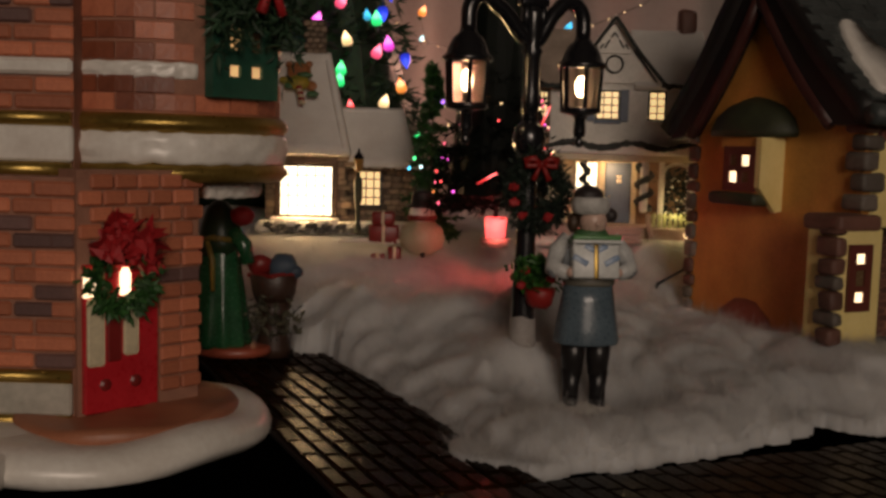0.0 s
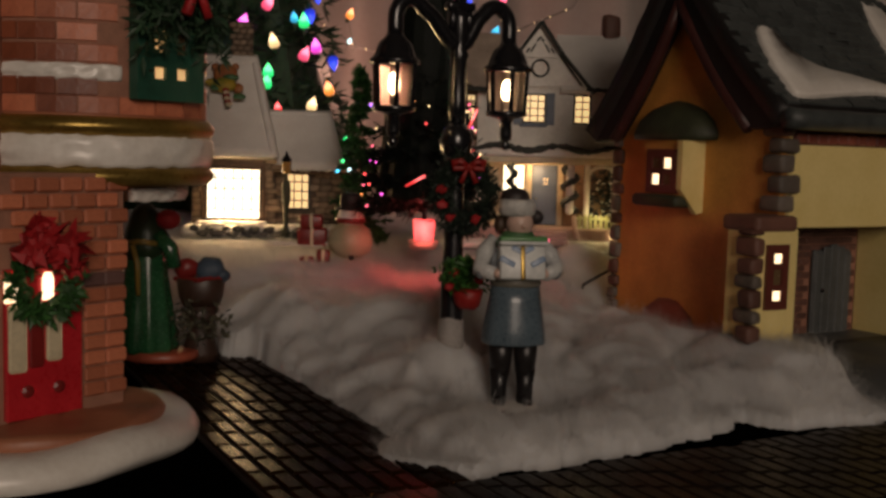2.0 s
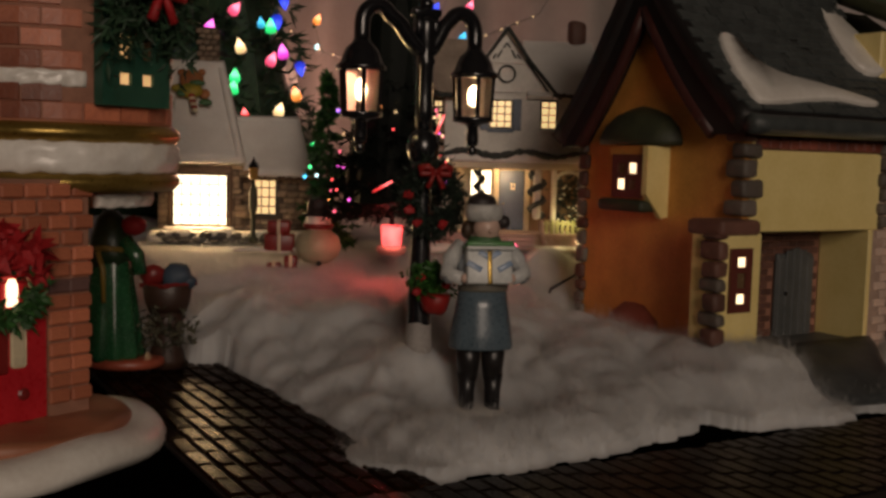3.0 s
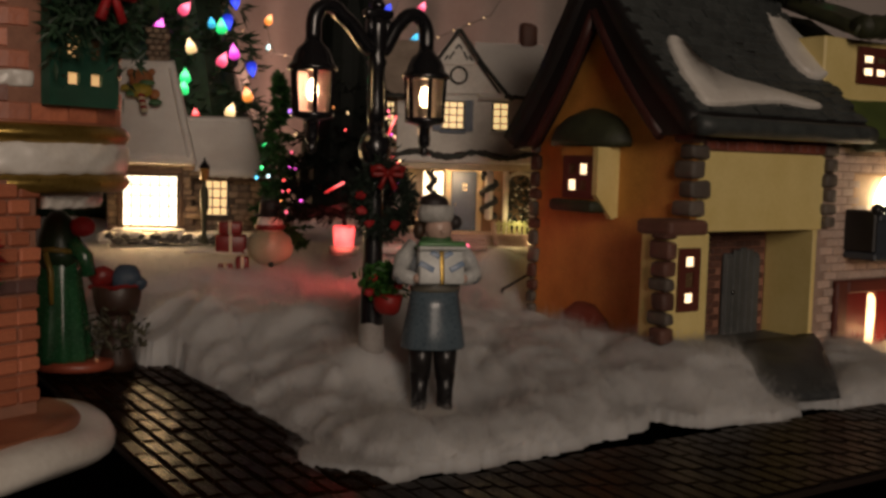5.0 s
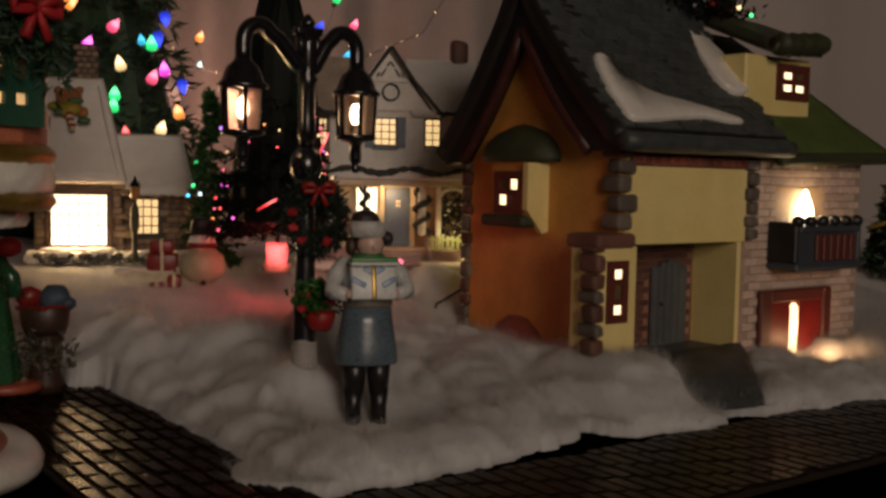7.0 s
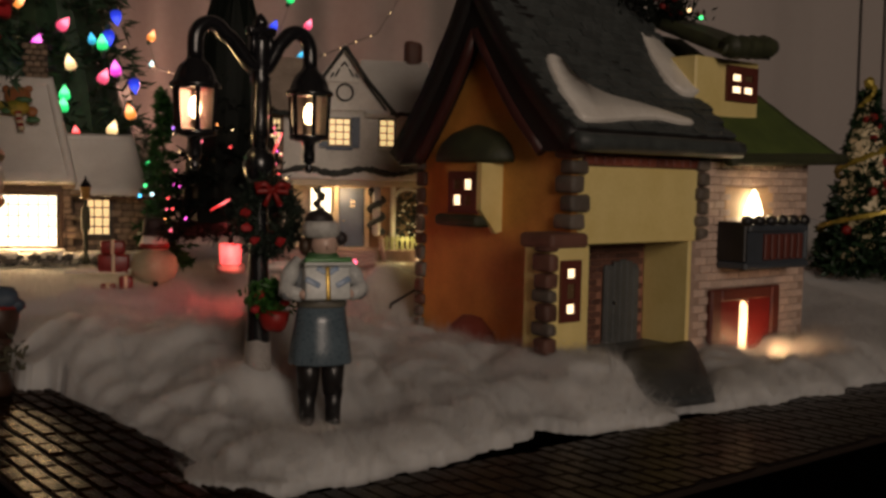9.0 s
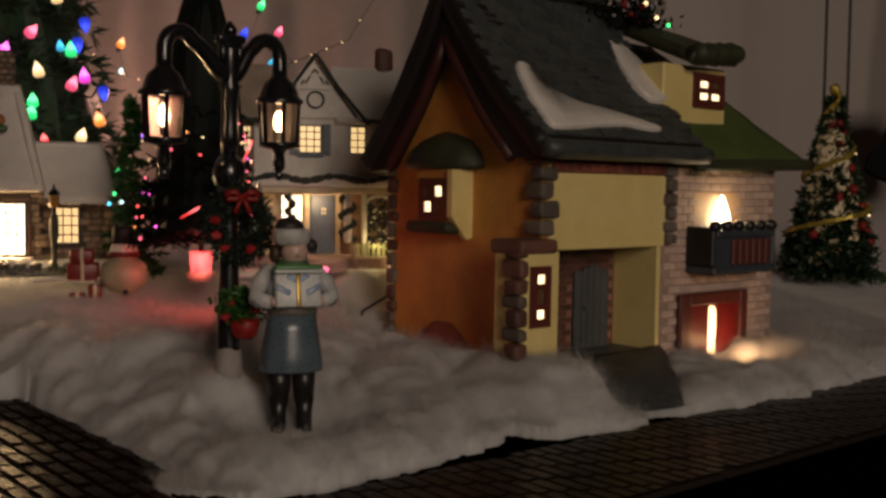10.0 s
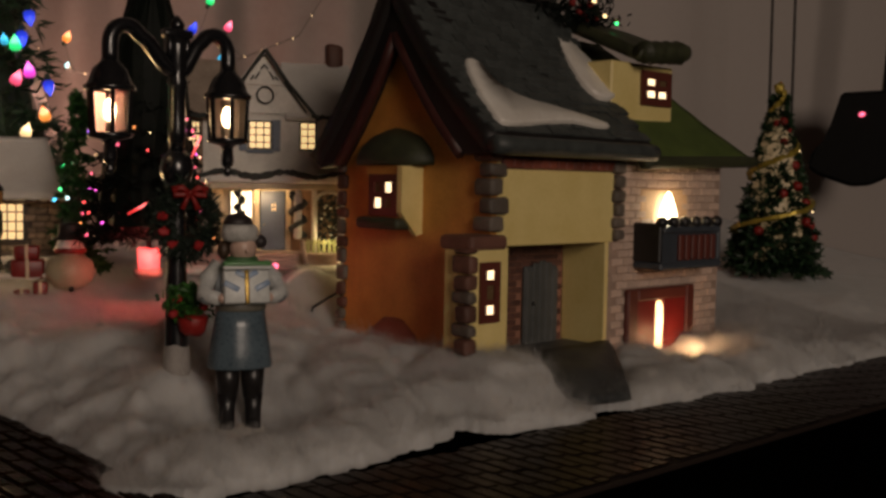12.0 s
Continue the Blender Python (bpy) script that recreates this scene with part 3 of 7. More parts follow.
        board = part("barge_board", bm, "slate_dark", h, "dark deep barge board with a rust edge")
        bm = bmesh.new()
        tube(bm, [(-0.0085, y, z) for y, z in inner], 0.0030, 8)
        part("edge", bm, "rust_deep", board, "rust brown edge", smooth=True)
    bm = bmesh.new()
    tube(bm, [(x0 + 0.0006 * math.sin(i), -0.0135, E - 0.0065) for i in [0, 1, 2]][:1] + [(x0 + (x1 - x0) * i / 12, -0.0135 + 0.0008 * math.sin(i * 1.7), E - 0.0068) for i in range(1, 13)], 0.0046, 8)
    part("eave_roll", bm, "slate", h, "rounded slate-grey eave", smooth=True)
    # slates
    A, D2 = Vector((x0, -0.013, E - 0.004)), Vector((x0, RY, R))
    slope = (D2 - A)
    length = slope.length
    sl = slope.normalized()
    nrm = Vector((1, 0, 0)).cross(sl).normalized()
    tiles = []
    for var in range(3):
        bm = bmesh.new()
        box(bm, (0.0001, 0, -0.0008), (0.0080, 0.0064, 0.00035 + 0.0002 * var), 0.0003)
        for v in bm.verts:
            v.co.x += noise.noise(v.co * 300 + Vector((var, 0, 0))) * 0.0006
        me = mesh_of(bm, "slate")
        me.materials.append(MAT["slate"])
        tiles.append(me)
    rng = random.Random(21)
    rows = int(length / 0.0053)
    slates = 0
    for r in range(1, rows):
        t = r * 0.0053 / length
        base = A + slope * t - nrm * (0.004 * math.sin(math.pi * t) - 0.0004)
        tilt = math.atan2(sl.z, sl.y) - radians(5) - 0.16 * math.cos(math.pi * t) * 0.8
        for c in range(15):
            x = c * 0.0081 + (0.004 if r % 2 else 0) + rng.uniform(-0.0006, 0.0006)
            if x > x1 - x0 - 0.006 or slates >= 298:
                continue
            ob = new("slate", tiles[rng.randrange(3)])
            ob.parent = h
            ob.matrix_basis = Matrix.Translation(base + Vector((x, 0, rng.uniform(0, 0.0005)))) @ Matrix.Rotation(tilt, 4, "X") @ Matrix.Rotation(rng.uniform(-0.05, 0.05), 4, "Z")
            slates += 1
    # snow on the slates: one drift down to the eave, one beside the wing
    def on_slope(u, t):
        p = A + slope * t - nrm * 0.004 * math.sin(math.pi * t)
        return p + Vector((u - x0, 0, 0)) + nrm * 0.0008
    up = on_slope(0, 0.45) - on_slope(0, 0.0)
    snow_patch(h, on_slope(0.0, 0.10), (1, 0, 0), up, [(0.0046, 0.0421), (0.0108, 0.0432), (0.0140, 0.0285), (0.0262, 0.0176), (0.0509, 0.0117), (0.0822, 0.0023), (0.0717, -0.0002), (0.0519, 0.0025), (0.0198, -0.0012), (0.0000, -0.0028), (-0.0020, 0.0068), (-0.0012, 0.0228)])
    snow_patch(h, on_slope(0.0, 0.10), (1, 0, 0), up, [(0.1035, 0.0926), (0.1160, 0.0945), (0.1160, 0.0840), (0.1090, 0.0699), (0.1110, 0.0571), (0.1145, 0.0355), (0.1075, 0.0257), (0.0935, 0.0251), (0.0885, 0.0369), (0.0910, 0.0545), (0.0965, 0.0720)], 0.0036)
    # oriel on the gable: roof, seat, panes and one open cream side
    bm = bmesh.new()
    prof = [(0.0285, 0.0), (0.0290, 0.003), (0.026, 0.009), (0.019, 0.0145), (0.010, 0.018), (0.003, 0.0195)]
    lathe(bm, prof, 18, Matrix.Translation((0.002, 0.0690, 0.1085)) @ Matrix.Diagonal((0.62, 1.02, 1.0, 1)))
    for v in bm.verts:
        v.co += noise.noise_vector(v.co * 130) * 0.0008
    part("oriel_roof", bm, "moss_dark", h, "dark mossy rounded oriel roof", smooth=True)
    bm = bmesh.new()
    prism(bm, [(0.0, 0.0735), (0.0, 0.108), (-0.0145, 0.108), (-0.0145, 0.0845), (-0.004, 0.0725)], 0.0035, Matrix.Translation((0, 0.0485, 0)))
    part("oriel_side", bm, "yellow", h, "cream yellow oriel side")
    bm = bmesh.new()
    box(bm, (-0.0125, 0.052, 0.079), (0.0005, 0.0790, 0.108))
    part("oriel_body", bm, "orange", h)
    part("oriel_sill", boxed((-0.0165, 0.0500, 0.0755), (0.001, 0.0835, 0.0815), 0.002, 2), "moss_dark", h, smooth=True)
    MG = Matrix.Translation((-0.0128, 0.0640, 0.0822)) @ Matrix.Rotation(radians(-90), 4, "Z")
    pane_window(h, MG, 0.0225, 0.0215, 2, 2, "rust", "lit_warm", 0.0028, {(1, 1), (0, 0)}, name="oriel_window")
    bm = bmesh.new()
    lathe(bm, [(0.017, 0), (0.0175, 0.008), (0.014, 0.016), (0.006, 0.0215), (0.001, 0.022)], 16, Matrix.Translation((0.0, 0.070, 0.001)) @ Matrix.Diagonal((0.45, 1.25, 1.25, 1)))
    part("cellar_hood", bm, "lintel_red", h, "low rust red cellar arch", smooth=True)
    # ---- wing of pale brick with the green roof
    wx0, wx1, wy = 0.0918, 0.199, 0.001
    part("wing_wall", boxed((wx0, wy, 0), (wx1, wy + 0.004, 0.113)), "mortar_pale", h)
    part("wing_side", boxed((wx1 - 0.004, wy + 0.004, 0), (wx1, D - 0.004, 0.113)), "mortar_pale", h)
    bl, bh = 0.0098, 0.0043
    me = mesh_of(boxed((0.0002, -0.0010, 0.0002), (bl - 0.0004, 0.0004, bh - 0.0004), 0.0004), "pale_brick")
    me.materials.append(MAT["brick_pink"])
    for row in range(26):
        for i in range(12):
            x = wx0 + i * bl + (bl / 2 if row % 2 else 0) - 0.002
            z = 0.0005 + row * bh
            if x < wx0 - 0.001 or x + bl > wx1 + 0.003:
                continue
            if z > 0.065 and x < 0.0945:
                continue
            if 0.1055 < x + bl / 2 < 0.1715 and z < 0.0425 or 0.120 < x + bl / 2 < 0.163 and 0.078 < z < 0.097:
                continue
            b = new("pale_brick", me)
            b.parent, b.location = h, (x, wy, z)
    for row in range(26):
        for i in range(10):
            y = wy + 0.002 + i * bl + (bl / 2 if row % 2 else 0)
            if y > 0.09:
                continue
            b = new("pale_brick", me)
            b.parent = h
            b.matrix_basis = Matrix.Translation((wx1, y, 0.0005 + row * bh)) @ Matrix.Rotation(radians(90), 4, "Z")
    # upper opening with the bulb seen through it, and the balcony
    part("upper_opening", boxed((0.119, wy - 0.0008, 0.0785), (0.164, wy + 0.0008, 0.0985), 0.0006), "peach", h, "pale peach recess with a faint glow of its own")
    bm = bmesh.new()
    lathe(bm, [(0.0048, 0), (0.0075, 0.003), (0.0078, 0.007), (0.006, 0.0115), (0.0038, 0.0155), (0.0022, 0.0185), (0.0005, 0.0195)], 14, Matrix.Translation((0.1400, wy - 0.0044, 0.0775)) @ Matrix.Diagonal((1, 0.35, 1, 1)))
    part("bulb", bm, "bulb", h, "glowing pear-shaped bulb in the opening", smooth=True)
    bal = part("balcony", boxed((0.1125, -0.019, 0.0545), (0.172, wy - 0.001, 0.0585), 0.001), "blue_dark", h, "slate grey balcony with rust red slats")
    part("balcony_side", boxed((0.1125, -0.018, 0.0585), (0.1152, wy - 0.001, 0.080), 0.0008), "black_wood", bal)
    part("balcony_side", boxed((0.169, -0.018, 0.0585), (0.172, wy - 0.001, 0.080), 0.0008), "blue_dark", bal)
    part("rail", boxed((0.1152, -0.019, 0.0745), (0.169, -0.0155, 0.0785), 0.0008), "blue_dark", bal)
    part("balcony_front", boxed((0.1152, -0.0175, 0.0585), (0.169, -0.0160, 0.0745)), "blue_dark", bal)
    for i in range(6):
        part("slat", boxed((0.1290 + i * 0.0062, -0.0195, 0.0595), (0.1335 + i * 0.0062, -0.0172, 0.0735), 0.0006), "rust", bal)
    for i in range(6):
        bm = bmesh.new()
        ball(bm, (0.1150 + i * 0.0106, -0.0172, 0.0805), 0.0040, (1, 0.8, 0.85))
        part("rail_knob", bm, "black_wood", bal, smooth=True)
    # street door with the glow through it
    bm = bmesh.new()
    for lo, hi in (((0.1065, -0.003, 0), (0.1155, wy, 0.043)), ((0.162, -0.003, 0), (0.170, wy, 0.043)), ((0.1155, -0.003, 0.036), (0.162, wy, 0.043))):
        box(bm, lo, hi, 0.001)
    dr = part("door_frame", bm, "rust", h, "dark red arched door frame")
    part("door_leaf", boxed((0.1415, -0.0016, 0), (0.162, wy - 0.001, 0.036)), "red_dark", h, "dark red door standing ajar")
    part("door_shade", boxed((0.1155, -0.0014, 0), (0.1335, wy - 0.001, 0.036)), "red_dark", h)
    bm = bmesh.new()
    prism(bm, [(0.1325, 0.0), (0.1405, 0.0), (0.1415, 0.024), (0.1410, 0.0325), (0.1385, 0.0350), (0.1345, 0.032)], 0.002, Matrix.Translation((0, -0.0012, 0)))
    part("door_gap", bm, "ember", h, "glowing warm gap of the open door")
    # green roof: front slope falling to the hip, with the dormer
    bm = bmesh.new()
    roof_slab(bm, (0.111, -0.010, 0.1135), (0.218, -0.010, 0.1165), (0.150, half + 0.002, 0.186), (0.111, half + 0.002, 0.186), 0.006, 14, 12, 0.0010, 5, 0.0)
    roof_slab(bm, (0.218, -0.010, 0.1165), (0.216, D + 0.008, 0.1165), (0.150, half + 0.004, 0.186), (0.150, half + 0.002, 0.186), 0.006, 10, 12, 0.0010, 6, 0.0)
    part("green_roof", bm, "moss", h, "mossy green hipped roof", smooth=True)
    bm = bmesh.new()
    tube(bm, [(0.106 + 0.0093 * i, -0.0105 + 0.0006 * math.sin(i * 2), 0.1125 + 0.00028 * i) for i in range(13)], 0.0035, 7)
    part("green_eave", bm, "moss_dark", h, smooth=True)
    part("dormer_wall", boxed((0.105, 0.012, 0.125), (0.1625, 0.050, 0.169), 0.001), "yellow", h, "cream yellow dormer")
    pane_window(h, Matrix.Translation((0.1450, 0.0112, 0.1460)), 0.0280, 0.0195, 2, 2, "rust", "lit_warm", 0.0031, {(0, 0), (1, 0), (0, 1)}, name="dormer_window")
    bm = bmesh.new()
    roof_slab(bm, (0.118, 0.001, 0.1750), (0.1595, 0.001, 0.1765), (0.152, 0.060, 0.199), (0.118, 0.060, 0.199), 0.007, 12, 6, 0.001, 9)
    tube(bm, [(0.1185 + 0.0034 * i, 0.001 + 0.0006 * math.sin(i * 1.9), 0.1732 + 0.0003 * i + 0.0005 * math.sin(i * 2.3)) for i in range(13)], [0.0064] * 11 + [0.0058, 0.0042], 8)
    part("dormer_roof", bm, "moss_dark", h, "thick dark green dormer roof", smooth=True)
    # the stone porch step
    bm = bmesh.new()
    roof_slab(bm, (0.004, -0.0540, 0.004), (0.034, -0.0600, 0.001), (0.0875, -0.004, 0.0175), (0.006, -0.004, 0.0175), 0.010, 14, 10, 0.0016, 12, -0.0035)
    for v in bm.verts:
        v.co.z = max(v.co.z, 0.0003)
    part("porch_ramp", bm, "ramp_stone", h, "rough grey stone ramp at the porch", smooth=True)
    part("porch_floor", boxed((0.004, -0.008, 0.0), (0.0885, 0.029, 0.0145), 0.001), "grey_step", h)
    return h


MAT["rust_deep"] = material("dark_rust_edge", (0.055, 0.014, 0.011), 0.5, scale=90, bump=0.3)
MAT["lintel_red"] = material("dull_red_brick", (0.26, 0.070, 0.045), 0.5, scale=110, bump=0.4, spread=0.3)
# darker and patchier than the other slab stone
MAT["ramp_stone"] = material("dark_patchy_slab", (0.070, 0.076, 0.078), 0.5, scale=60, bump=0.6, other=(0.018, 0.020, 0.021), mix=0.3)
MAT["moss_dark"] = material("dark_moss", (0.045, 0.05, 0.022), 0.6, scale=110, bump=0.6, other=(0.018, 0.02, 0.011))
# weak orange emission stands for the bulb's light on the recess
MAT["peach"] = material("peach_recess_glow", (0.62, 0.42, 0.26), 0.5, scale=60, bump=0.1, emit=(1.0, 0.45, 0.15), power=0.05)
MAT["bulb"] = glow("bulb_glass", (1.0, 0.86, 0.56), 6.0, 0.15)
MAT["ember"] = glow("door_glow", (1.0, 0.62, 0.30), 2.6, 0.5, 90)
MAT["blue_dark"] = material("dark_slate_paint", (0.055, 0.065, 0.08), 0.45, scale=80, bump=0.3)
MAT["black_wood"] = material("black_wood", (0.012, 0.011, 0.012), 0.4, scale=80, bump=0.2)
ochre_house()
lamp("door_bulb", "POINT", HM @ Vector((0.1460, -0.018, 0.013)), 0.012, (1.0, 0.55, 0.25), 0.003)
lamp("opening_bulb", "POINT", HM @ Vector((0.142, -0.009, 0.090)), 0.008, (1.0, 0.65, 0.32), 0.003)


# ---- the brick house with the red door and round oriel ----
def brick_house():
    h = thing("brick_house", Matrix.Identity(4), "red brick ceramic house with round oriel, gold cornices and red door", "village house")
    Q, P = Vector((-0.1175, 0.3335, 0)), Vector((-0.0862, 0.3665, 0))
    along = (P - Q).normalized()
    inward = Vector((-along.y, along.x, 0))
    ang = math.atan2(along.y, along.x)
    # left wing, looking straight at the street
    part("wing_wall", boxed((-0.235, 0.3350, 0.0), (-0.1185, 0.47, 0.0865)), "mortar", h)
    part("upper_wing_wall", boxed((-0.235, 0.3540, 0.0865), (-0.1255, 0.47, 0.235)), "mortar", h)
    bl, bh = 0.0138, 0.0056
    fam = []
    for k, mat in enumerate(("brick_red", "brick_dark")):
        bm = bmesh.new()
        box(bm, (0.0004, -0.0013, 0.0004), (bl - 0.0004, 0.0004, bh - 0.0004), 0.0007)
        me = mesh_of(bm, "brick")
        me.materials.append(MAT[mat])
        fam.append(me)
    rng = random.Random(31)

    def course(z, a, b, y, m=None):
        row = int(round(z / bh))
        n = int((b - a) / bl) + 2
        for i in range(n):
            x0 = b - (i + 1) * bl + (bl / 2 if row % 2 else 0)
            if x0 + bl > b + 0.004:
                x0 = b - bl
            if x0 < a:
                continue
            o = new("brick", fam[1 if rng.random() < 0.16 else 0])
            o.parent = h
            o.matrix_basis = (m or Matrix.Identity(4)) @ Matrix.Translation((x0, y + rng.uniform(-0.0003, 0.0003), z))
    for z0, z1 in ((0.024, 0.086), (0.1082, 0.121), (0.1255, 0.185)):
        z = z0
        while z < z1 - 0.003:
            course(z, -0.195, -0.1180 if z < 0.086 else -0.1248, 0.3350 if z < 0.086 else 0.3540)
            z += bh

    def band(name, z0, z1, out, mat, label, bulge=0.0):
        bm = bmesh.new()
        up = z0 > 0.08
        ys = (0.3540 if up else 0.3350) - out
        path = [(x, ys, (z0 + z1) / 2) for x in (-0.235, -0.19, -0.15, -0.1258 if up else -0.1195)]
        tube(bm, path, (z1 - z0) / 2, 10)
        part(name, bm, mat, h, label, smooth=True)
    band("gold_cornice", 0.1030, 0.1080, 0.0015, "gold", "gold painted cornice")
    band("gold_cornice", 0.0855, 0.0910, 0.0015, "gold", "gold painted cornice")
    part("snow_band", boxed((-0.235, 0.3515, 0.0910), (-0.1253, 0.3545, 0.1030), 0.0008), "snow", h, "white glazed snow band")
    part("snow_band", boxed((-0.235, 0.3515, 0.1200), (-0.1253, 0.3545, 0.1255), 0.0012), "snow", h, "white glazed snow band")
    part("foot_panel", boxed((-0.235, 0.3322, 0.0090), (-0.1192, 0.3352, 0.0200), 0.0008), "cream_grey", h, "pale grey panel at the foot")
    band("foot_gold", 0.0192, 0.0240, 0.001, "gold", "gold painted moulding")
    band("foot_gold", 0.0045, 0.0094, 0.001, "gold", "gold painted moulding")
    # door wall, set at a slant
    L = (P - Q).length
    MD = Matrix.Translation(Q) @ Matrix.Rotation(ang, 4, "Z")
    wall_len = L
    bm = boxed((0.0, 0.0, 0.004), (wall_len, 0.012, 0.089))
    part("door_wall", bm, "mortar", h, m=MD)
    part("side_wall", boxed((wall_len - 0.004, 0.012, 0.004), (wall_len, 0.06, 0.089)), "mortar", h, m=MD)
    # pilaster of bricks beside the door, and the bricks over it
    d0, d1 = 0.0015, 0.0285
    small = []
    for k, mat in enumerate(("brick_red", "brick_dark")):
        bm = bmesh.new()
        box(bm, (0.0003, -0.0016, 0.0003), (0.0083, 0.0004, 0.0050), 0.0007)
        me = mesh_of(bm, "small_brick")
        me.materials.append(MAT[mat])
        small.append(me)
    row, z = 0, 0.0125
    while z < 0.0845:
        xs = []
        if z < 0.061:
            xs = [d1 + 0.001, d1 + 0.0095] if row % 2 == 0 else [d1 - 0.003 + 0.004, d1 + 0.0085]
            xs = [x for x in xs if x + 0.0083 <= wall_len + 0.0035]
        else:
            xs = [(0.004 if row % 2 else 0.0) + 0.0086 * i for i in range(6)]
            xs = [x for x in xs if x + 0.0083 <= wall_len + 0.003]
        for x in xs:
            o = new("small_brick", small[1 if rng.random() < 0.18 else 0])
            o.parent = h
            o.matrix_basis = MD @ Matrix.Translation((x, rng.uniform(-0.0003, 0.0003), z))
        # the corner bricks run round the edge
        o = new("small_brick", small[0])
        o.parent = h
        o.matrix_basis = MD @ Matrix.Translation((wall_len, 0.0015 + (0.002 if row % 2 else 0), z)) @ Matrix.Rotation(radians(90), 4, "Z")
        z += 0.0054
        row += 1
    # the red door
    door = part("door", boxed((d0, -0.0022, 0.009), (d1, 0.0005, 0.056), 0.0006), "red", h, "glossy red door with two cream panes", m=MD)
    for a, b, z0, z1 in ((0.0020, 0.0082, 0.025, 0.0475), (0.0150, 0.0205, 0.0275, 0.0470)):
        part("door_pane", boxed((a, -0.0030, z0), (b, -0.0020, z1), 0.0008), "cream", door, "cream painted pane")
    part("door_middle", boxed((0.0090, -0.0032, 0.026), (0.0142, -0.0020, 0.0475), 0.0006), "red_dark", door)
    for a in (0.0085, 0.0195):
        bm = bmesh.new()
        lathe(bm, [(0.0001, 0), (0.0022, 0.0004), (0.0012, 0.0010), (0.0002, 0.0011)], 8, Matrix.Translation((a, -0.0022, 0.0185)) @ Matrix.Rotation(radians(90), 4, "X"))
        part("door_stud", bm, "red_dark", door)
    part("fanlight", boxed((d0, -0.0016, 0.0565), (d1 - 0.003, 0.0004, 0.0585), 0.0004), "red", h, m=MD)
    for a, w in ((0.0032, 0.0024), (0.0155, 0.0018)):
        bm = bmesh.new()
        prism(bm, [(a - w, 0.0480), (a + w, 0.0480), (a + w, 0.0550), (a + w * 0.5, 0.0570), (a - w * 0.5, 0.0570), (a - w, 0.0550)], 0.001, Matrix.Translation((0, -0.0034, 0)))
        part("lit_pane", bm, "lit_warm", h, "lit arched pane above the door", m=MD)
    # terracotta step and the glazed snow at the foot
    cx, cy = -0.106, 0.352
    n = 40

    def foot(name, prof, rx, ry, mat, label, rot=40.0, sx=0.0, wave=0.0006):
        bm = bmesh.new()
        rings = []
        for k, z in prof:
            rings.append([bm.verts.new((cx + sx + k * (rx * math.cos(a) * math.cos(radians(rot)) - ry * math.sin(a) * math.sin(radians(rot))) * (1 + 0.05 * math.sin(3 * a + 1)),
                                        cy + k * (rx * math.cos(a) * math.sin(radians(rot)) + ry * math.sin(a) * math.cos(radians(rot))) * (1 + 0.05 * math.sin(2 * a)), z + wave * math.sin(5 * a)))
                          for a in (2 * math.pi * i / n for i in range(n))])
        for a, b in zip(rings, rings[1:]):
            for i in range(n):
                bm.faces.new((a[i], a[(i + 1) % n], b[(i + 1) % n], b[i]))
        bm.faces.new(rings[0][::-1])
        bm.faces.new(rings[-1])
        return part(name, bm, mat, h, label, smooth=True)
    foot("step", [(1.0, 0.002), (1.0, 0.0075), (0.97, 0.0088), (0.9, 0.0090), (0.02, 0.0091)], 0.039, 0.034, "terra", "terracotta doorstep", 45)
    foot("snow_foot", [(1.0, -0.0035), (1.03, 0.0), (1.0, 0.0035), (0.95, 0.0060), (0.84, 0.0072), (0.70, 0.0060), (0.02, 0.0050)], 0.0575, 0.0540, "snow", "rounded glazed snow foot", 22, -0.012, 0.0012)
    part("snow_plinth", boxed((-0.235, 0.285, -0.0035), (-0.125, 0.36, 0.0070), 0.003, 2), "snow", h, "glazed snow plinth", smooth=True)
    # round oriel
    C, R = Vector((-0.1085, 0.4035, 0)), 0.0445

    def ring(name, z0, z1, r, mat, label, lumpy=0.0, a0=-150, a1=40):
        bm = bmesh.new()
        pts = []
        n = 48
        for i in range(n + 1):
            a = radians(a0 + (a1 - a0) * i / n)
            row = []
            for k in range(9):
                f = k / 8
                bul = math.sin(math.pi * f) * (z1 - z0) * 0.42
                rr = r + bul * (0.8 if lumpy == 0 else 0.25) + lumpy * noise.noise(Vector((a * 14, f * 3, 0))) * (1 if 0 < k < 8 else 0)
                row.append(bm.verts.new((C.x + rr * math.cos(a), C.y + rr * math.sin(a), z0 + (z1 - z0) * f + lumpy * 0.6 * noise.noise(Vector((a * 9, f * 2, 4))))))
            row.append(bm.verts.new((C.x + (r - 0.006) * math.cos(a), C.y + (r - 0.006) * math.sin(a), z1)))
            row.append(bm.verts.new((C.x + (r - 0.006) * math.cos(a), C.y + (r - 0.006) * math.sin(a), z0)))
            pts.append(row)
        for p, q in zip(pts, pts[1:]):
            m = len(p)
            for k in range(m):
                bm.faces.new((p[k], q[k], q[(k + 1) % m], p[(k + 1) % m]))
        bm.faces.new(pts[0])
        bm.faces.new(pts[-1][::-1])
        return part(name, bm, mat, h, label, smooth=True)
    bm = bmesh.new()
    lathe(bm, [(R - 0.0032, 0.086), (R - 0.0012, 0.089), (R - 0.0012, 0.235)], 48, Matrix.Translation(C))
    part("oriel_wall", bm, "mortar", h, smooth=True)
    ring("oriel_gold", 0.1015, 0.1083, R + 0.0005, "gold", "gold painted cornice ring")
    ring("oriel_gold", 0.0845, 0.0912, R + 0.0005, "gold", "gold painted cornice ring")
    ring("oriel_snow", 0.0910, 0.1018, R + 0.0012, "snow", "lumpy glazed snow band", 0.0016)
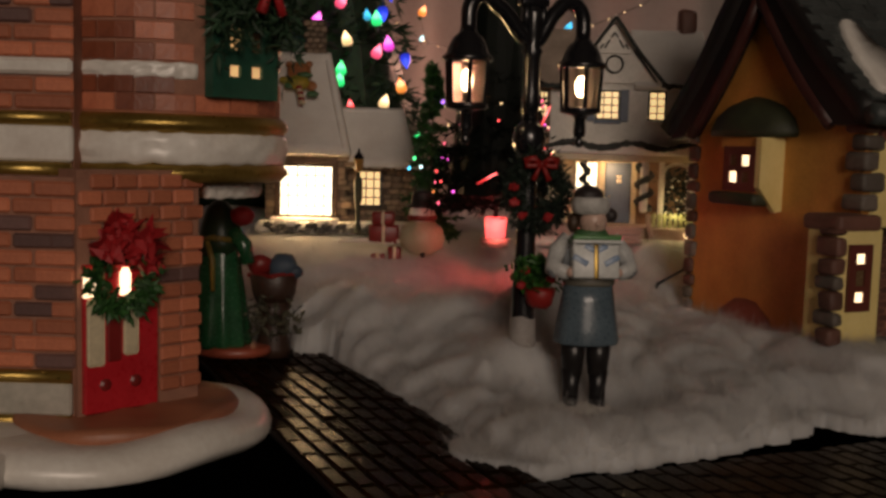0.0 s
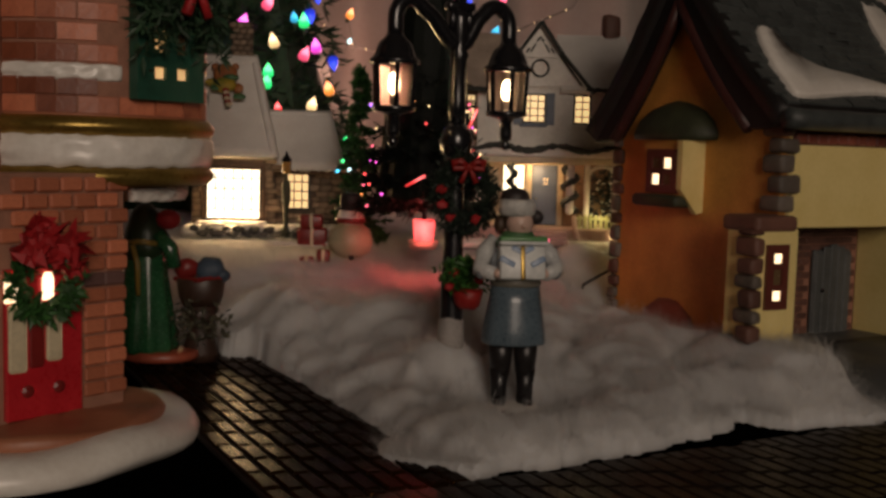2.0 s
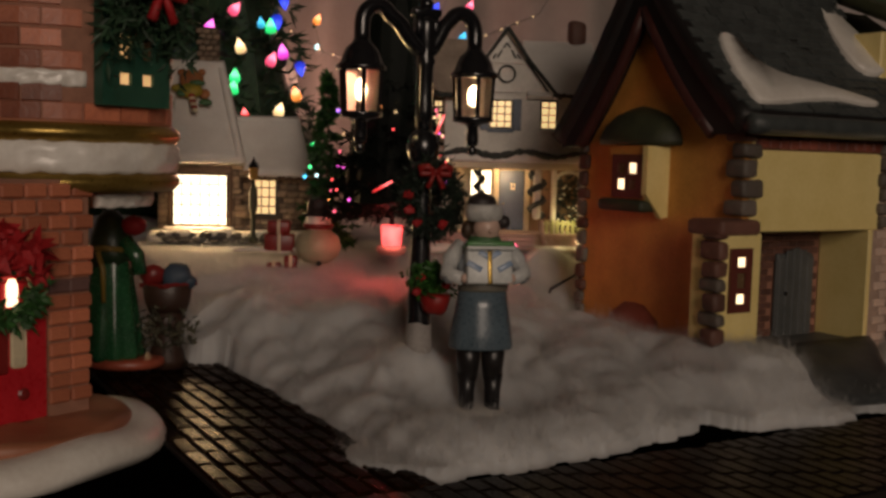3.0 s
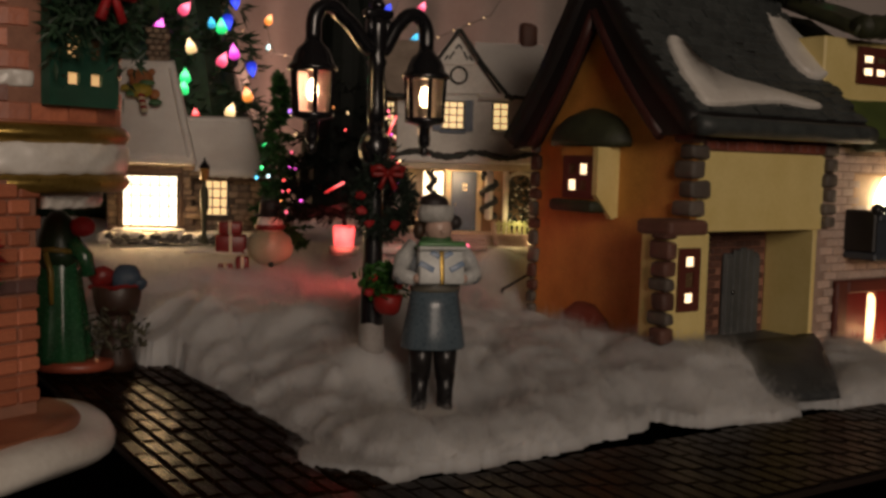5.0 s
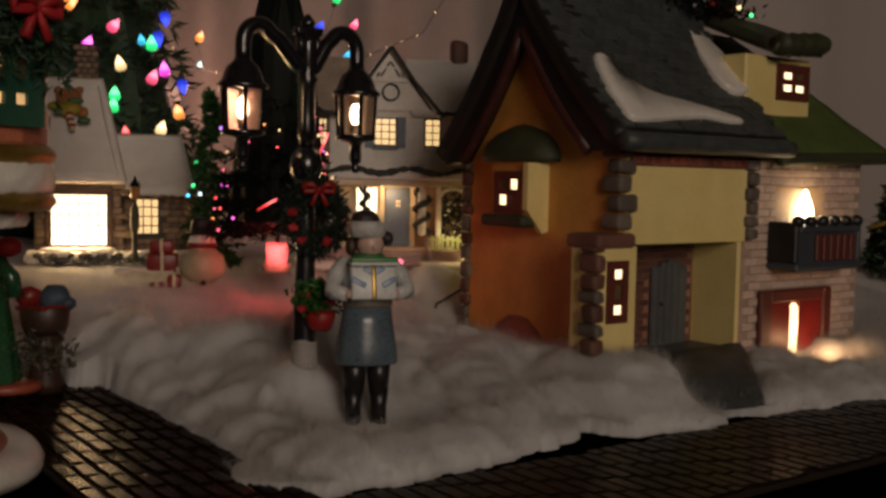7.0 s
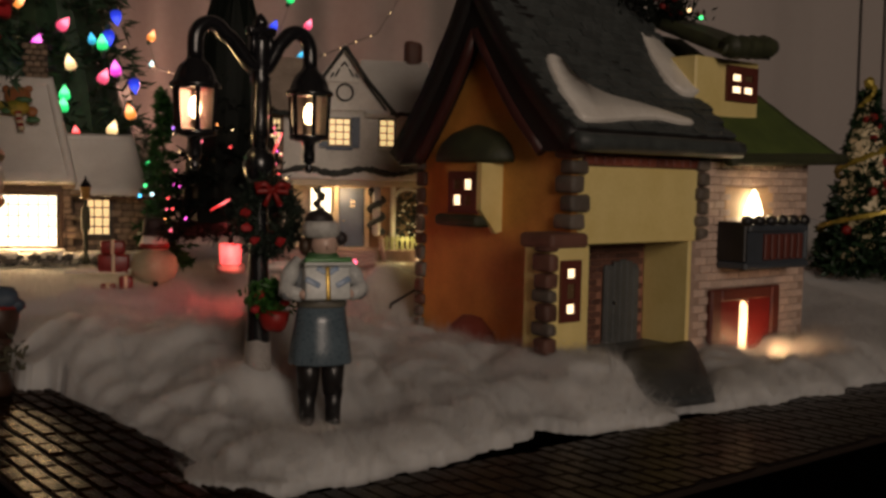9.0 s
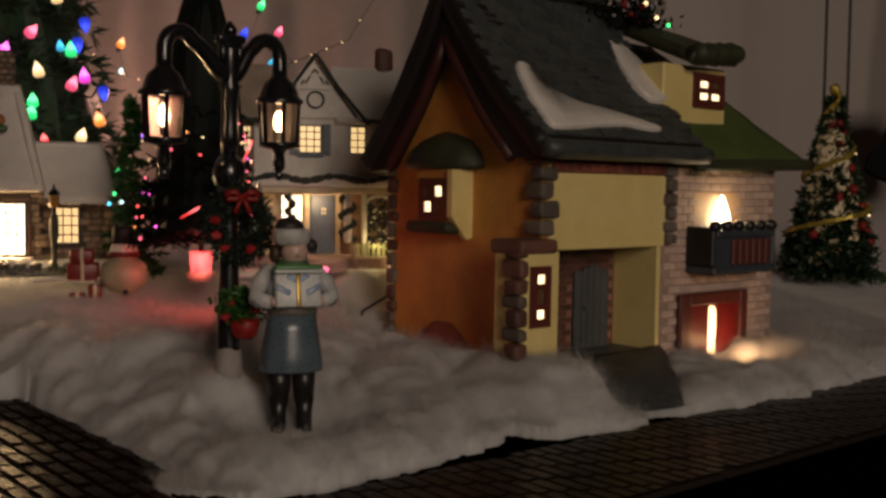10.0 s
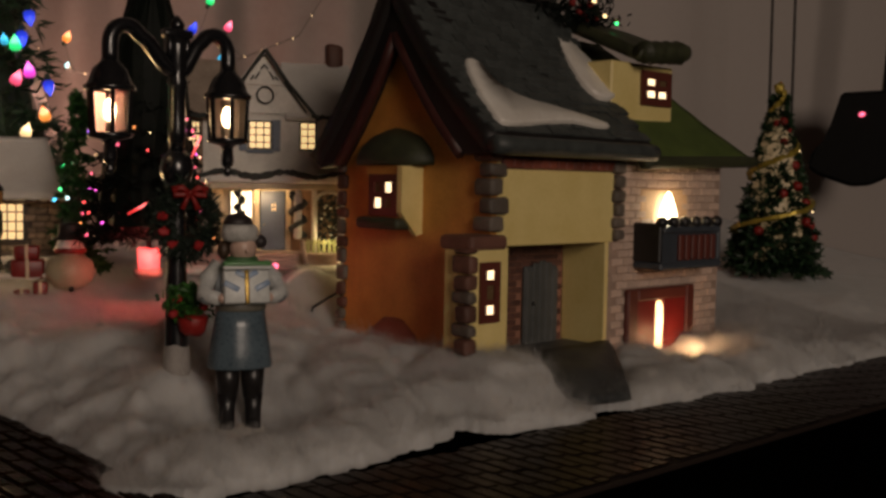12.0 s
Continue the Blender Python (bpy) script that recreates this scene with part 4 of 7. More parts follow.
    ring("oriel_ledge", 0.1080, 0.1092, R - 0.0008, "terra", "terracotta ledge")
    ring("oriel_snow", 0.1203, 0.1258, R - 0.0008, "snow", "lumpy glazed snow band", 0.0010, -150, -60)
    ring("soffit_snow", 0.0785, 0.0850, R - 0.008, "snow", "snow under the cornice", 0.0014, -50, 30)
    bw = 17.5
    fam2 = []
    for mat in ("brick_red", "brick_deep"):
        bm = bmesh.new()
        r0 = R - 0.0012
        vs = []
        for a in (-bw / 2 + 0.5, 0, bw / 2 - 0.5):
            for rr, z in ((r0 - 0.0004, 0.0003), (r0 + 0.0008, 0.0008), (r0 + 0.0008, 0.0062), (r0 - 0.0004, 0.0067)):
                vs.append(bm.verts.new((rr * math.cos(radians(a)), rr * math.sin(radians(a)), z)))
        for i in range(2):
            for k in range(3):
                bm.faces.new((vs[i * 4 + k], vs[i * 4 + 4 + k], vs[i * 4 + 5 + k], vs[i * 4 + 1 + k]))
        bm.faces.new(vs[0:4])
        bm.faces.new(vs[8:12][::-1])
        me = mesh_of(bm, "curved_brick")
        me.materials.append(MAT[mat])
        fam2.append(me)
    for r_, z in enumerate([0.1085, 0.1147, 0.1258, 0.1328, 0.1398, 0.1468, 0.1538, 0.1608, 0.1678, 0.1748, 0.1818]):
        for i in range(12):
            a = -140 + i * bw + (bw / 2 if r_ % 2 else 0)
            if z > 0.114 and -62 < a < -14:
                continue
            o = new("curved_brick", fam2[1 if rng.random() < 0.3 else 0])
            o.parent = h
            o.matrix_basis = Matrix.Translation(C + Vector((0, 0, z))) @ Matrix.Rotation(radians(a), 4, "Z")
    # green window of the oriel
    a = radians(-38)
    MW = Matrix.Translation(C + Vector((math.cos(a), math.sin(a), 0)) * (R + 0.0006) + Vector((0, 0, 0.1145))) @ Matrix.Rotation(a + radians(90), 4, "Z")
    pane_window(h, MW, 0.0300, 0.0420, 2, 3, "green_paint", "lit_dim", 0.0050, {(0, 0), (1, 0), (0, 1)}, 0.0022, name="oriel_window")
    # flat chimney-like roof cap out of sight
    part("roof", boxed((-0.235, 0.33, 0.235), (-0.06, 0.47, 0.245), 0.003), "slate_dark", h)
    return h


MAT["lit_dim"] = glow("dim_window_pane", (1.0, 0.55, 0.20), 0.55, 0.6, 60)
MAT["cream_grey"] = material("grey_white_glaze", (0.52, 0.49, 0.42), 0.4, scale=60, bump=0.15)
MAT["brick_deep"] = material("deep_red_brick", (0.27, 0.075, 0.035), 0.45, scale=110, bump=0.5, spread=0.25)
brick_house()


def leaf_mesh(name, length, width, mat):
    bm = bmesh.new()
    rows = []
    for k, (f, w) in enumerate(((0, 0.15), (0.35, 1.0), (0.7, 0.75), (1.0, 0.05))):
        z = -0.25 * length * f * f
        rows.append((bm.verts.new((length * f, -width * w / 2, z)), bm.verts.new((length * f, 0, z + width * 0.18)), bm.verts.new((length * f, width * w / 2, z))))
    for a, b in zip(rows, rows[1:]):
        bm.faces.new((a[0], a[1], b[1], b[0]))
        bm.faces.new((a[1], a[2], b[2], b[1]))
    me = mesh_of(bm, name)
    me.materials.append(MAT[mat])
    return me


def scatter_leaves(bm, places, length, width, rng):
    """Many small bent leaves joined into one mesh."""
    for p, d in places:
        d = Vector(d).normalized()
        s = d.cross(Vector((rng.gauss(0, 1), rng.gauss(0, 1), rng.gauss(0, 1)))).normalized()
        n = d.cross(s)
        L, w = length * rng.uniform(0.7, 1.2), width * rng.uniform(0.7, 1.2)
        p = Vector(p)
        a = bm.verts.new(p)
        b = bm.verts.new(p + d * L * 0.45 + s * w / 2)
        c = bm.verts.new(p + d * L * 0.45 - s * w / 2)
        e = bm.verts.new(p + d * L + n * L * 0.15)
        k = bm.verts.new(p + d * L * 0.5 + n * w * 0.25)
        bm.faces.new((a, b, k))
        bm.faces.new((a, k, c))
        bm.faces.new((b, e, k))
        bm.faces.new((k, e, c))


def bow(bm, c, right, up, size):
    """A ribbon bow: two loops, a knot and two tails."""
    right, up = Vector(right).normalized(), Vector(up).normalized()
    out = right.cross(up)
    for s in (-1, 1):
        pts = [Vector(c), Vector(c) + right * s * size * 0.5 + up * size * 0.32 + out * size * 0.15, Vector(c) + right * s * size + up * size * 0.25, Vector(c) + right * s * size * 0.9 - up * size * 0.15, Vector(c) + right * s * size * 0.4 - up * size * 0.12 + out * size * 0.12, Vector(c)]
        tube(bm, pts, [size * 0.12, size * 0.22, size * 0.24, size * 0.22, size * 0.2, size * 0.1], 6)
        tube(bm, [Vector(c), Vector(c) - up * size * 0.5 + right * s * size * 0.25, Vector(c) - up * size * 1.05 + right * s * size * 0.5], [size * 0.1, size * 0.17, size * 0.2], 5)
    ball(bm, c, size * 0.2, sub=1)


def wreaths():
    rng = random.Random(5)
    Q, P = Vector((-0.1175, 0.3335, 0)), Vector((-0.0862, 0.3665, 0))
    along = (P - Q).normalized()
    nrm = Vector((along.y, -along.x, 0))
    c = Q + along * 0.0130 + nrm * 0.0045 + Vector((0, 0, 0.0555))
    w = thing("door_wreath", Matrix.Translation(c), "leafy green wreath with red blossoms on the red door", "wreath")
    places = []
    for i in range(420):
        a = rng.uniform(0, 2 * math.pi)
        r = 0.0085 + rng.gauss(0, 0.0018)
        p = along * r * math.cos(a) * 1.05 + Vector((0, 0, r * math.sin(a) - 0.002)) + nrm * rng.uniform(-0.001, 0.002)
        d = along * math.cos(a + rng.gauss(0, 0.9)) + Vector((0, 0, math.sin(a + rng.gauss(0, 0.9)))) + nrm * rng.uniform(0, 0.8)
        places.append((p, d))
    bm = bmesh.new()
    scatter_leaves(bm, places, 0.0050, 0.0024, rng)
    part("greenery", bm, "leaf", w)
    for k, (dx, dz, s) in enumerate(((0.000, 0.0120, 1.35), (-0.0075, 0.0095, 1.2), (0.0078, 0.0115, 1.25), (0.0035, 0.0060, 1.0), (0.0095, 0.004, 0.9), (-0.0035, 0.0165, 0.9))):
        bm = bmesh.new()
        for j in range(9):
            a = 2 * math.pi * j / 9
            d = along * math.cos(a) + Vector((0, 0, math.sin(a))) + nrm * 0.6
            scatter_leaves(bm, [(along * dx + Vector((0, 0, dz)) + nrm * 0.002, d)], 0.0068 * s, 0.0064 * s, rng)
        ball(bm, along * dx + Vector((0, 0, dz)) + nrm * 0.003, 0.0026 * s, sub=1)
        part("blossom", bm, "red_cloth", w, "dark red cloth blossom")
    # the garland hung over the oriel window
    a = radians(-38)
    C = Vector((-0.1085, 0.4035, 0.148)) + Vector((math.cos(a), math.sin(a), 0)) * 0.051
    rt = Vector((-math.sin(a), math.cos(a), 0))
    g = thing("window_garland", Matrix.Translation(C), "dark green garland with a red bow over the oriel window", "garland")
    places = []
    for i in range(900):
        s = rng.uniform(-1, 1)
        p = rt * s * 0.017 + Vector((0, 0, 0.010 - 0.012 * s * s + rng.gauss(0, 0.008) - 0.006)) + Vector((math.cos(a), math.sin(a), 0)) * rng.uniform(-0.004, 0.006)
        places.append((p, (rng.gauss(0, 1), rng.gauss(0, 1), rng.gauss(-0.4, 1))))
    bm = bmesh.new()
    scatter_leaves(bm, places, 0.0065, 0.0016, rng)
    part("greenery", bm, "fir", g)
    bm = bmesh.new()
    bow(bm, Vector((math.cos(a), math.sin(a), 0)) * 0.009 + Vector((0, 0, 0.006)), rt, (0, 0, 1), 0.010)
    part("bow", bm, "red_cloth", g, "dark red cloth bow", smooth=True)


MAT["red_cloth"] = material("red_cloth", (0.44, 0.016, 0.020), 0.6, scale=120, bump=0.4, other=(0.24, 0.008, 0.010))
wreaths()


# ---- the double street lamp ----
def street_lamp():
    c = Vector((0.0332, 0.4205, 0))
    s = thing("street_lamp", Matrix.Translation(c) @ Matrix.Rotation(radians(24.5), 4, "Z"), "black double-armed street lamp with two lit lanterns in the cotton", "street lamp")
    bm = bmesh.new()
    lathe(bm, [(0.0056, -0.002), (0.0056, 0.006), (0.0056, 0.009), (0.0056, 0.012), (0.0050, 0.020), (0.0046, 0.045), (0.0040, 0.062), (0.0036, 0.086), (0.0036, 0.096)], 16)
    part("post_foot", bm, "black", s, "thick fluted lower post", smooth=True)
    bm = bmesh.new()
    lathe(bm, [(0.0066, -0.002), (0.0063, 0.008), (0.0060, 0.012), (0.0056, 0.021), (0.0053, 0.030), (0.0046, 0.033)], 16)
    for v in bm.verts:
        v.co += noise.noise_vector(v.co * 150) * 0.0006
    part("snow_sleeve", bm, "snow_grey", s, "greyish snow caked on the foot", smooth=True)
    bm = bmesh.new()
    lathe(bm, [(0.0036, 0.096), (0.0058, 0.099), (0.0068, 0.1035), (0.0058, 0.108), (0.0034, 0.111)], 16)
    part("collar", bm, "black", s, smooth=True)
    bm = bmesh.new()
    lathe(bm, [(0.0030, 0.111), (0.0036, 0.118), (0.0036, 0.120), (0.0036, 0.122), (0.0034, 0.136), (0.0042, 0.138), (0.0030, 0.141), (0.0040, 0.144), (0.0036, 0.150), (0.0040, 0.153), (0.0028, 0.156)], 14)
    part("upper_post", bm, "black", s, smooth=True)
    bm = bmesh.new()
    box(bm, (-0.0062, -0.0026, 0.1555), (0.0062, 0.0026, 0.1590), 0.001, 2)
    for x in (-0.0038, 0.0038):
        box(bm, (x - 0.0011, -0.0024, 0.1480), (x + 0.0011, 0.0024, 0.1556), 0.0006)
    part("crosspiece", bm, "black", s, smooth=True)
    bm = bmesh.new()
    lathe(bm, [(0.0008, 0.158), (0.0026, 0.1588), (0.0031, 0.161), (0.0018, 0.163), (0.0006, 0.1645)], 10)
    part("finial", bm, "black", s, smooth=True)
    rng = random.Random(3)
    for side in (-1, 1):
        X = 0.0232 if side > 0 else -0.0283
        reach = abs(X)
        bm = bmesh.new()
        path = []
        for k in range(25):
            t = k / 24
            if t < 0.45:
                f = t / 0.45
                x = 0.0015 + (reach - 0.0137) * f
                z = 0.1425 + 0.0120 * (f * f * (3 - 2 * f))
            else:
                f = (t - 0.45) / 0.55
                a = math.pi * 0.80 - (math.pi * 0.80) * f
                x = reach - 0.0066 + 0.0066 * math.cos(a)
                z = 0.1508 + 0.0076 * math.sin(a)
                if f > 0.98:
                    z = 0.1505
            path.append((x * side, 0, z))
        path += [(X, 0, 0.147), (X, 0, 0.1425)]
        tube(bm, path, 0.0031, 10)
        part("arm", bm, "black", s, smooth=True)
        lan = part("lantern", cap_mesh(), "black", s, "black lantern with six glazed sides", smooth=True, m=Matrix.Translation((X, 0, -0.0028)) @ Matrix.Diagonal((1.1, 1.1, 1, 1)))
        for k in range(6):
            a = math.pi * 2 * (k + 0.2) / 6
            bm = bmesh.new()
            tube(bm, [(0.0068 * math.cos(a), 0.0068 * math.sin(a), 0.1190), (0.0076 * math.cos(a), 0.0076 * math.sin(a), 0.1360)], 0.00090, 5)
            part("bar", bm, "black", lan)
            b = a + math.pi * 2 / 6
            bm = bmesh.new()
            v = [bm.verts.new(p) for p in ((0.0066 * math.cos(a), 0.0066 * math.sin(a), 0.1192), (0.0066 * math.cos(b), 0.0066 * math.sin(b), 0.1192), (0.0074 * math.cos(b), 0.0074 * math.sin(b), 0.1358), (0.0074 * math.cos(a), 0.0074 * math.sin(a), 0.1358))]
            f = bm.faces.new(v)
            r = bmesh.ops.extrude_face_region(bm, geom=[f])
            mid = Vector((math.cos((a + b) / 2), math.sin((a + b) / 2), 0))
            for w in r["geom"]:
                if isinstance(w, bmesh.types.BMVert):
                    w.co += mid * 0.0002
            pane = part("pane", bm, "lamp_glass", lan, "smoky clear pane")
            pane.visible_shadow = False
        bm = bmesh.new()
        lathe(bm, [(0.0008, 0.1240), (0.0018, 0.1252), (0.0022, 0.1280), (0.0017, 0.1310), (0.0006, 0.1325)], 12)
        part("bulb", bm, "lamp_bulb", lan, "glowing warm bulb", smooth=True)


def cap_mesh():
    bm = bmesh.new()
    lathe(bm, [(0.0074, 0.1352), (0.0090, 0.1358), (0.0090, 0.1372), (0.0076, 0.1384), (0.0068, 0.1410), (0.0056, 0.1440), (0.0034, 0.1462), (0.0028, 0.1478)], 18)
    lathe(bm, [(0.0007, 0.1035), (0.0016, 0.1045), (0.0019, 0.1060), (0.0010, 0.1072), (0.0021, 0.1080), (0.0024, 0.1100), (0.0021, 0.1150), (0.0030, 0.1165), (0.0076, 0.1176), (0.0078, 0.1192), (0.0070, 0.1196)], 18)
    return bm


MAT["lamp_glass"] = clear_glass("lantern_glass", (0.93, 0.80, 0.70), 0.32)
MAT["lamp_bulb"] = glow("lantern_bulb", (1.0, 0.74, 0.42), 14.0, 0.1)
MAT["snow_grey"] = material("greyish_snow", (0.36, 0.33, 0.31), 0.7, scale=90, bump=0.4)
street_lamp()


def lamp_trimmings():
    rng = random.Random(8)
    c = Vector((0.0332, 0.4205, 0))
    w = thing("lamp_wreath", Matrix.Translation(c + Vector((0.0035, -0.0062, 0.0825))), "dark green wreath with red bows tied to the lamp post", "wreath")
    places = []
    for i in range(1900):
        a = rng.uniform(0, 2 * math.pi)
        r = 0.0088 + rng.gauss(0, 0.0022)
        places.append(((r * math.cos(a), rng.uniform(-0.0015, 0.0015), 1.25 * r * math.sin(a)), (math.cos(a + rng.gauss(0, 1)), rng.uniform(-1, 0.3), math.sin(a + rng.gauss(0, 1)))))
    bm = bmesh.new()
    scatter_leaves(bm, places, 0.0036, 0.0011, rng)
    part("greenery", bm, "wreath_fir", w)
    bm = bmesh.new()
    bow(bm, (0.001, -0.0035, 0.0115), (1, 0, 0), (0, 0, 1), 0.0062)
    part("bow", bm, "red_bow", w, "bright red ribbon bow", smooth=True)
    for p in ((-0.009, -0.002, -0.004), (-0.006, -0.0025, -0.009), (0.0045, -0.0025, -0.0095), (-0.0095, -0.002, 0.002)):
        bm = bmesh.new()
        ball(bm, p, 0.0024, (1, 0.7, 0.8), 1)
        for v in bm.verts:
            v.co += noise.noise_vector(v.co * 400) * 0.0008
        part("berry_cluster", bm, "red_cloth", w, "dark red berry cluster")
    b = thing("lamp_flower_basket", Matrix.Translation(c + Vector((0.0055, -0.0085, 0.0450))), "red and green flower basket hung on the lamp post", "flower basket")
    bm = bmesh.new()
    lathe(bm, [(0.0030, -0.0080), (0.0050, -0.0066), (0.0062, -0.001), (0.0056, 0.0)], 12)
    for v in bm.verts:
        v.co += noise.noise_vector(v.co * 260) * 0.0009
    part("basket", bm, "red_bow", b, "bright red basket", smooth=True)
    places = [((rng.gauss(-0.002, 0.004), rng.gauss(0, 0.003), rng.uniform(0, 0.010)), (rng.gauss(0, 1), rng.gauss(-0.4, 1), rng.gauss(0.5, 0.7))) for _ in range(260)]
    bm = bmesh.new()
    scatter_leaves(bm, places, 0.0052, 0.0024, rng)
    part("leaves", bm, "leaf_bright", b)
    bm = bmesh.new()
    tube(bm, [(0, 0, 0.004), (-0.002, 0.003, 0.008), (-0.0045, 0.0062, 0.009)], 0.0007, 6)
    part("hanger", bm, "black", b)
    for p in ((-0.006, -0.003, 0.007), (-0.0075, -0.002, 0.001), (0.004, -0.004, 0.004)):
        bm = bmesh.new()
        ball(bm, p, 0.0022, (1, 0.8, 0.9), 1)
        part("flower", bm, "red_cloth", b)


MAT["wreath_fir"] = material("blackish_wreath_needles", (0.010, 0.020, 0.011), 0.6, scale=150, bump=0.1, spread=0.5)
MAT["red_bow"] = material("red_ribbon", (0.30, 0.014, 0.011), 0.5, scale=120, bump=0.3)
MAT["leaf_bright"] = material("bright_leaf", (0.04, 0.13, 0.02), 0.5, scale=150, bump=0.2, spread=0.45, other=(0.03, 0.11, 0.02))
lamp_trimmings()


# ---- the white clapboard house at the back ----
def white_house():
    B = 0.0445
    h = thing("white_house", turned(0.1055, 0.664, B, -4), "white clapboard house with snowy roof and garlanded porch", "village house")
    # local: x across the front, y back, z from its own floor
    part("plinth", boxed((-0.052, -0.030, -0.004), (0.056, 0.075, 0.002), 0.002), "snow", h)
    part("front_wall", boxed((-0.040, 0.0, 0.002), (0.047, 0.004, 0.098)), "white_wood", h, "white clapboard front")
    part("left_wall", boxed((-0.040, 0.004, 0.002), (-0.036, 0.07, 0.098)), "brown_wall", h, "side wall coloured brown for shade")
    part("right_wall", boxed((0.043, 0.004, 0.002), (0.047, 0.07, 0.098)), "white_wood", h)
    part("back_wall", boxed((-0.036, 0.066, 0.002), (0.043, 0.07, 0.098)), "white_wood", h)
    # clapboards
    for i in range(12):
        z = 0.060 + i * 0.0033
        bm = bmesh.new()
        prism(bm, [(-0.0355, z), (0.0465, z), (0.0465, z + 0.0030), (-0.0355, z + 0.0030)], 0.0008, Matrix.Translation((0, -0.0008, 0)))
        part("clapboard", bm, "white_wood", h)
    # front gable
    gx, gh, ga = -0.002, 0.0295, 0.1375
    bm = bmesh.new()
    prism(bm, [(gx - gh, 0.0975), (gx + gh, 0.0975), (gx, ga - 0.003)], 0.05, Matrix.Translation((0, -0.0028, 0)))
    part("gable", bm, "white_wood", h, "white gable")
    for s in (-1, 1):
        bm = bmesh.new()
        roof_slab(bm, (gx + s * (gh + 0.004), -0.008, 0.0945), (gx + s * (gh + 0.004), 0.055, 0.0945), (gx, 0.055, ga + 0.0015), (gx, -0.008, ga + 0.0015), 0.0022 * s, 6, 8, 0.0006, s)
        part("gable_roof", bm, "snow_matt", h, "snow-covered gable roof", smooth=False)
        bm = bmesh.new()
        tube(bm, [(gx + s * (gh + 0.005), -0.0088, 0.0935), (gx + s * gh * 0.5, -0.0088, 0.1165), (gx, -0.0088, ga)], 0.0013, 6)
        part("barge_board", bm, "dark_trim", h, "dark barge board")
        bm = bmesh.new()
        tube(bm, [(gx + s * gh * 0.92, -0.0042, 0.0985), (gx + s * gh * 0.42, -0.0042, 0.1180)], 0.0008, 6)
        part("gable_trim", bm, "dark_trim", h)
    part("gable_beam", boxed((gx - 0.0125, -0.0045, 0.1155), (gx + 0.0125, -0.0026, 0.1170)), "white_wood", h)
    for k, (a, b) in enumerate((((-0.006, 0.119), (-0.003, 0.124)), ((0.006, 0.119), (0.003, 0.124)), ((-0.0022, 0.1255), (0, 0.1285)), ((0.0022, 0.1255), (0, 0.1285)), ((-0.0088, 0.1185), (-0.0068, 0.1215)), ((0.0088, 0.1185), (0.0068, 0.1215)))):
        bm = bmesh.new()
        tube(bm, [(gx + a[0], -0.0036, a[1]), (gx + b[0], -0.0036, b[1])], 0.0006, 5)
        part("fret", bm, "dark_trim", h)
    bm = bmesh.new()
    n = 20
    tube(bm, [(gx + 0.0005 + 0.0052 * math.cos(2 * math.pi * i / n), -0.0042, 0.1090 + 0.0052 * math.sin(2 * math.pi * i / n)) for i in range(n + 1)], 0.0007, 6)
    part("gable_wreath", bm, "dark_trim", h, "dark ring on the gable")
    # main roof across
    for s, x0, x1 in ((1, 0.012, 0.062), (-1, -0.050, -0.014)):
        bm = bmesh.new()
        roof_slab(bm, (x0, -0.006, 0.096), (x1, -0.006, 0.096), (x1 - 0.004, 0.036, 0.1345), (x0, 0.036, 0.1345), 0.003, 8, 8, 0.0008, 3 + s)
        roof_slab(bm, (x1, 0.078, 0.096), (x0, 0.078, 0.096), (x0, 0.036, 0.1345), (x1 - 0.004, 0.036, 0.1345), 0.003, 8, 8, 0.0008, 5 + s)
        part("main_roof", bm, "snow_matt" if s > 0 else "brown_roof", h, "snow-covered main roof" if s > 0 else "side roof coloured brown for shade", smooth=False)
    rng = random.Random(2)
    for x0, x1, z, y in ((0.030, 0.060, 0.0955, -0.0075), (-0.052, -0.034, 0.0945, -0.0075)):
        bm = bmesh.new()
        for i in range(14):
            ball(bm, (x0 + (x1 - x0) * i / 13, y, z + rng.uniform(-0.0008, 0.0008)), rng.uniform(0.0014, 0.0024), (1.3, 1, 0.8), 1)
        part("eave_garland", bm, "dark_trim", h)["kind"] = "stuff"
    bm = bmesh.new()
    box(bm, (0.0425, 0.034, 0.118), (0.0545, 0.046, 0.149), 0.0030, 2)
    for v in bm.verts:
        v.co += noise.noise_vector(v.co * 140) * 0.0012
    part("chimney", bm, "stone_red", h, "rounded reddish brick chimney", smooth=True)
    # upper windows with shutters
    for x, wd, sh in ((-0.0045, 0.0150, True), (0.0262, 0.0110, False)):
        pane_window(h, Matrix.Translation((x, -0.0012, 0.0745)), wd, 0.0185, 3 if wd > 0.012 else 2, 4, "dark_trim", "lit_house", 0.0007, None, 0.0009)
        if sh:
            for s in (-1, 1):
                part("shutter", boxed((x + s * (wd / 2 + 0.003) - 0.0026, -0.0020, 0.0735), (x + s * (wd / 2 + 0.003) + 0.0026, -0.0008, 0.0935), 0.0003), "blue_paint", h, "slate blue shutter")
        part("sill", boxed((x - wd / 2 - 0.001, -0.0030, 0.0722), (x + wd / 2 + 0.001, -0.0008, 0.0742), 0.0003), "blue_paint" if sh else "white_wood", h)
    pane_window(h, Matrix.Translation((-0.0445, 0.001, 0.0745)), 0.0062, 0.0175, 2, 4, "dark_trim", "lit_house", 0.0007, None, 0.0009)
    part("left_bay", boxed((-0.0505, 0.0018, 0.062), (-0.0400, 0.05, 0.0945)), "brown_wall", h, "side bay coloured brown for shade")
    # porch
    part("porch_roof", boxed((-0.047, -0.026, 0.0530), (0.053, 0.0, 0.0590), 0.0012), "snow_matt", h, "snowy porch roof")
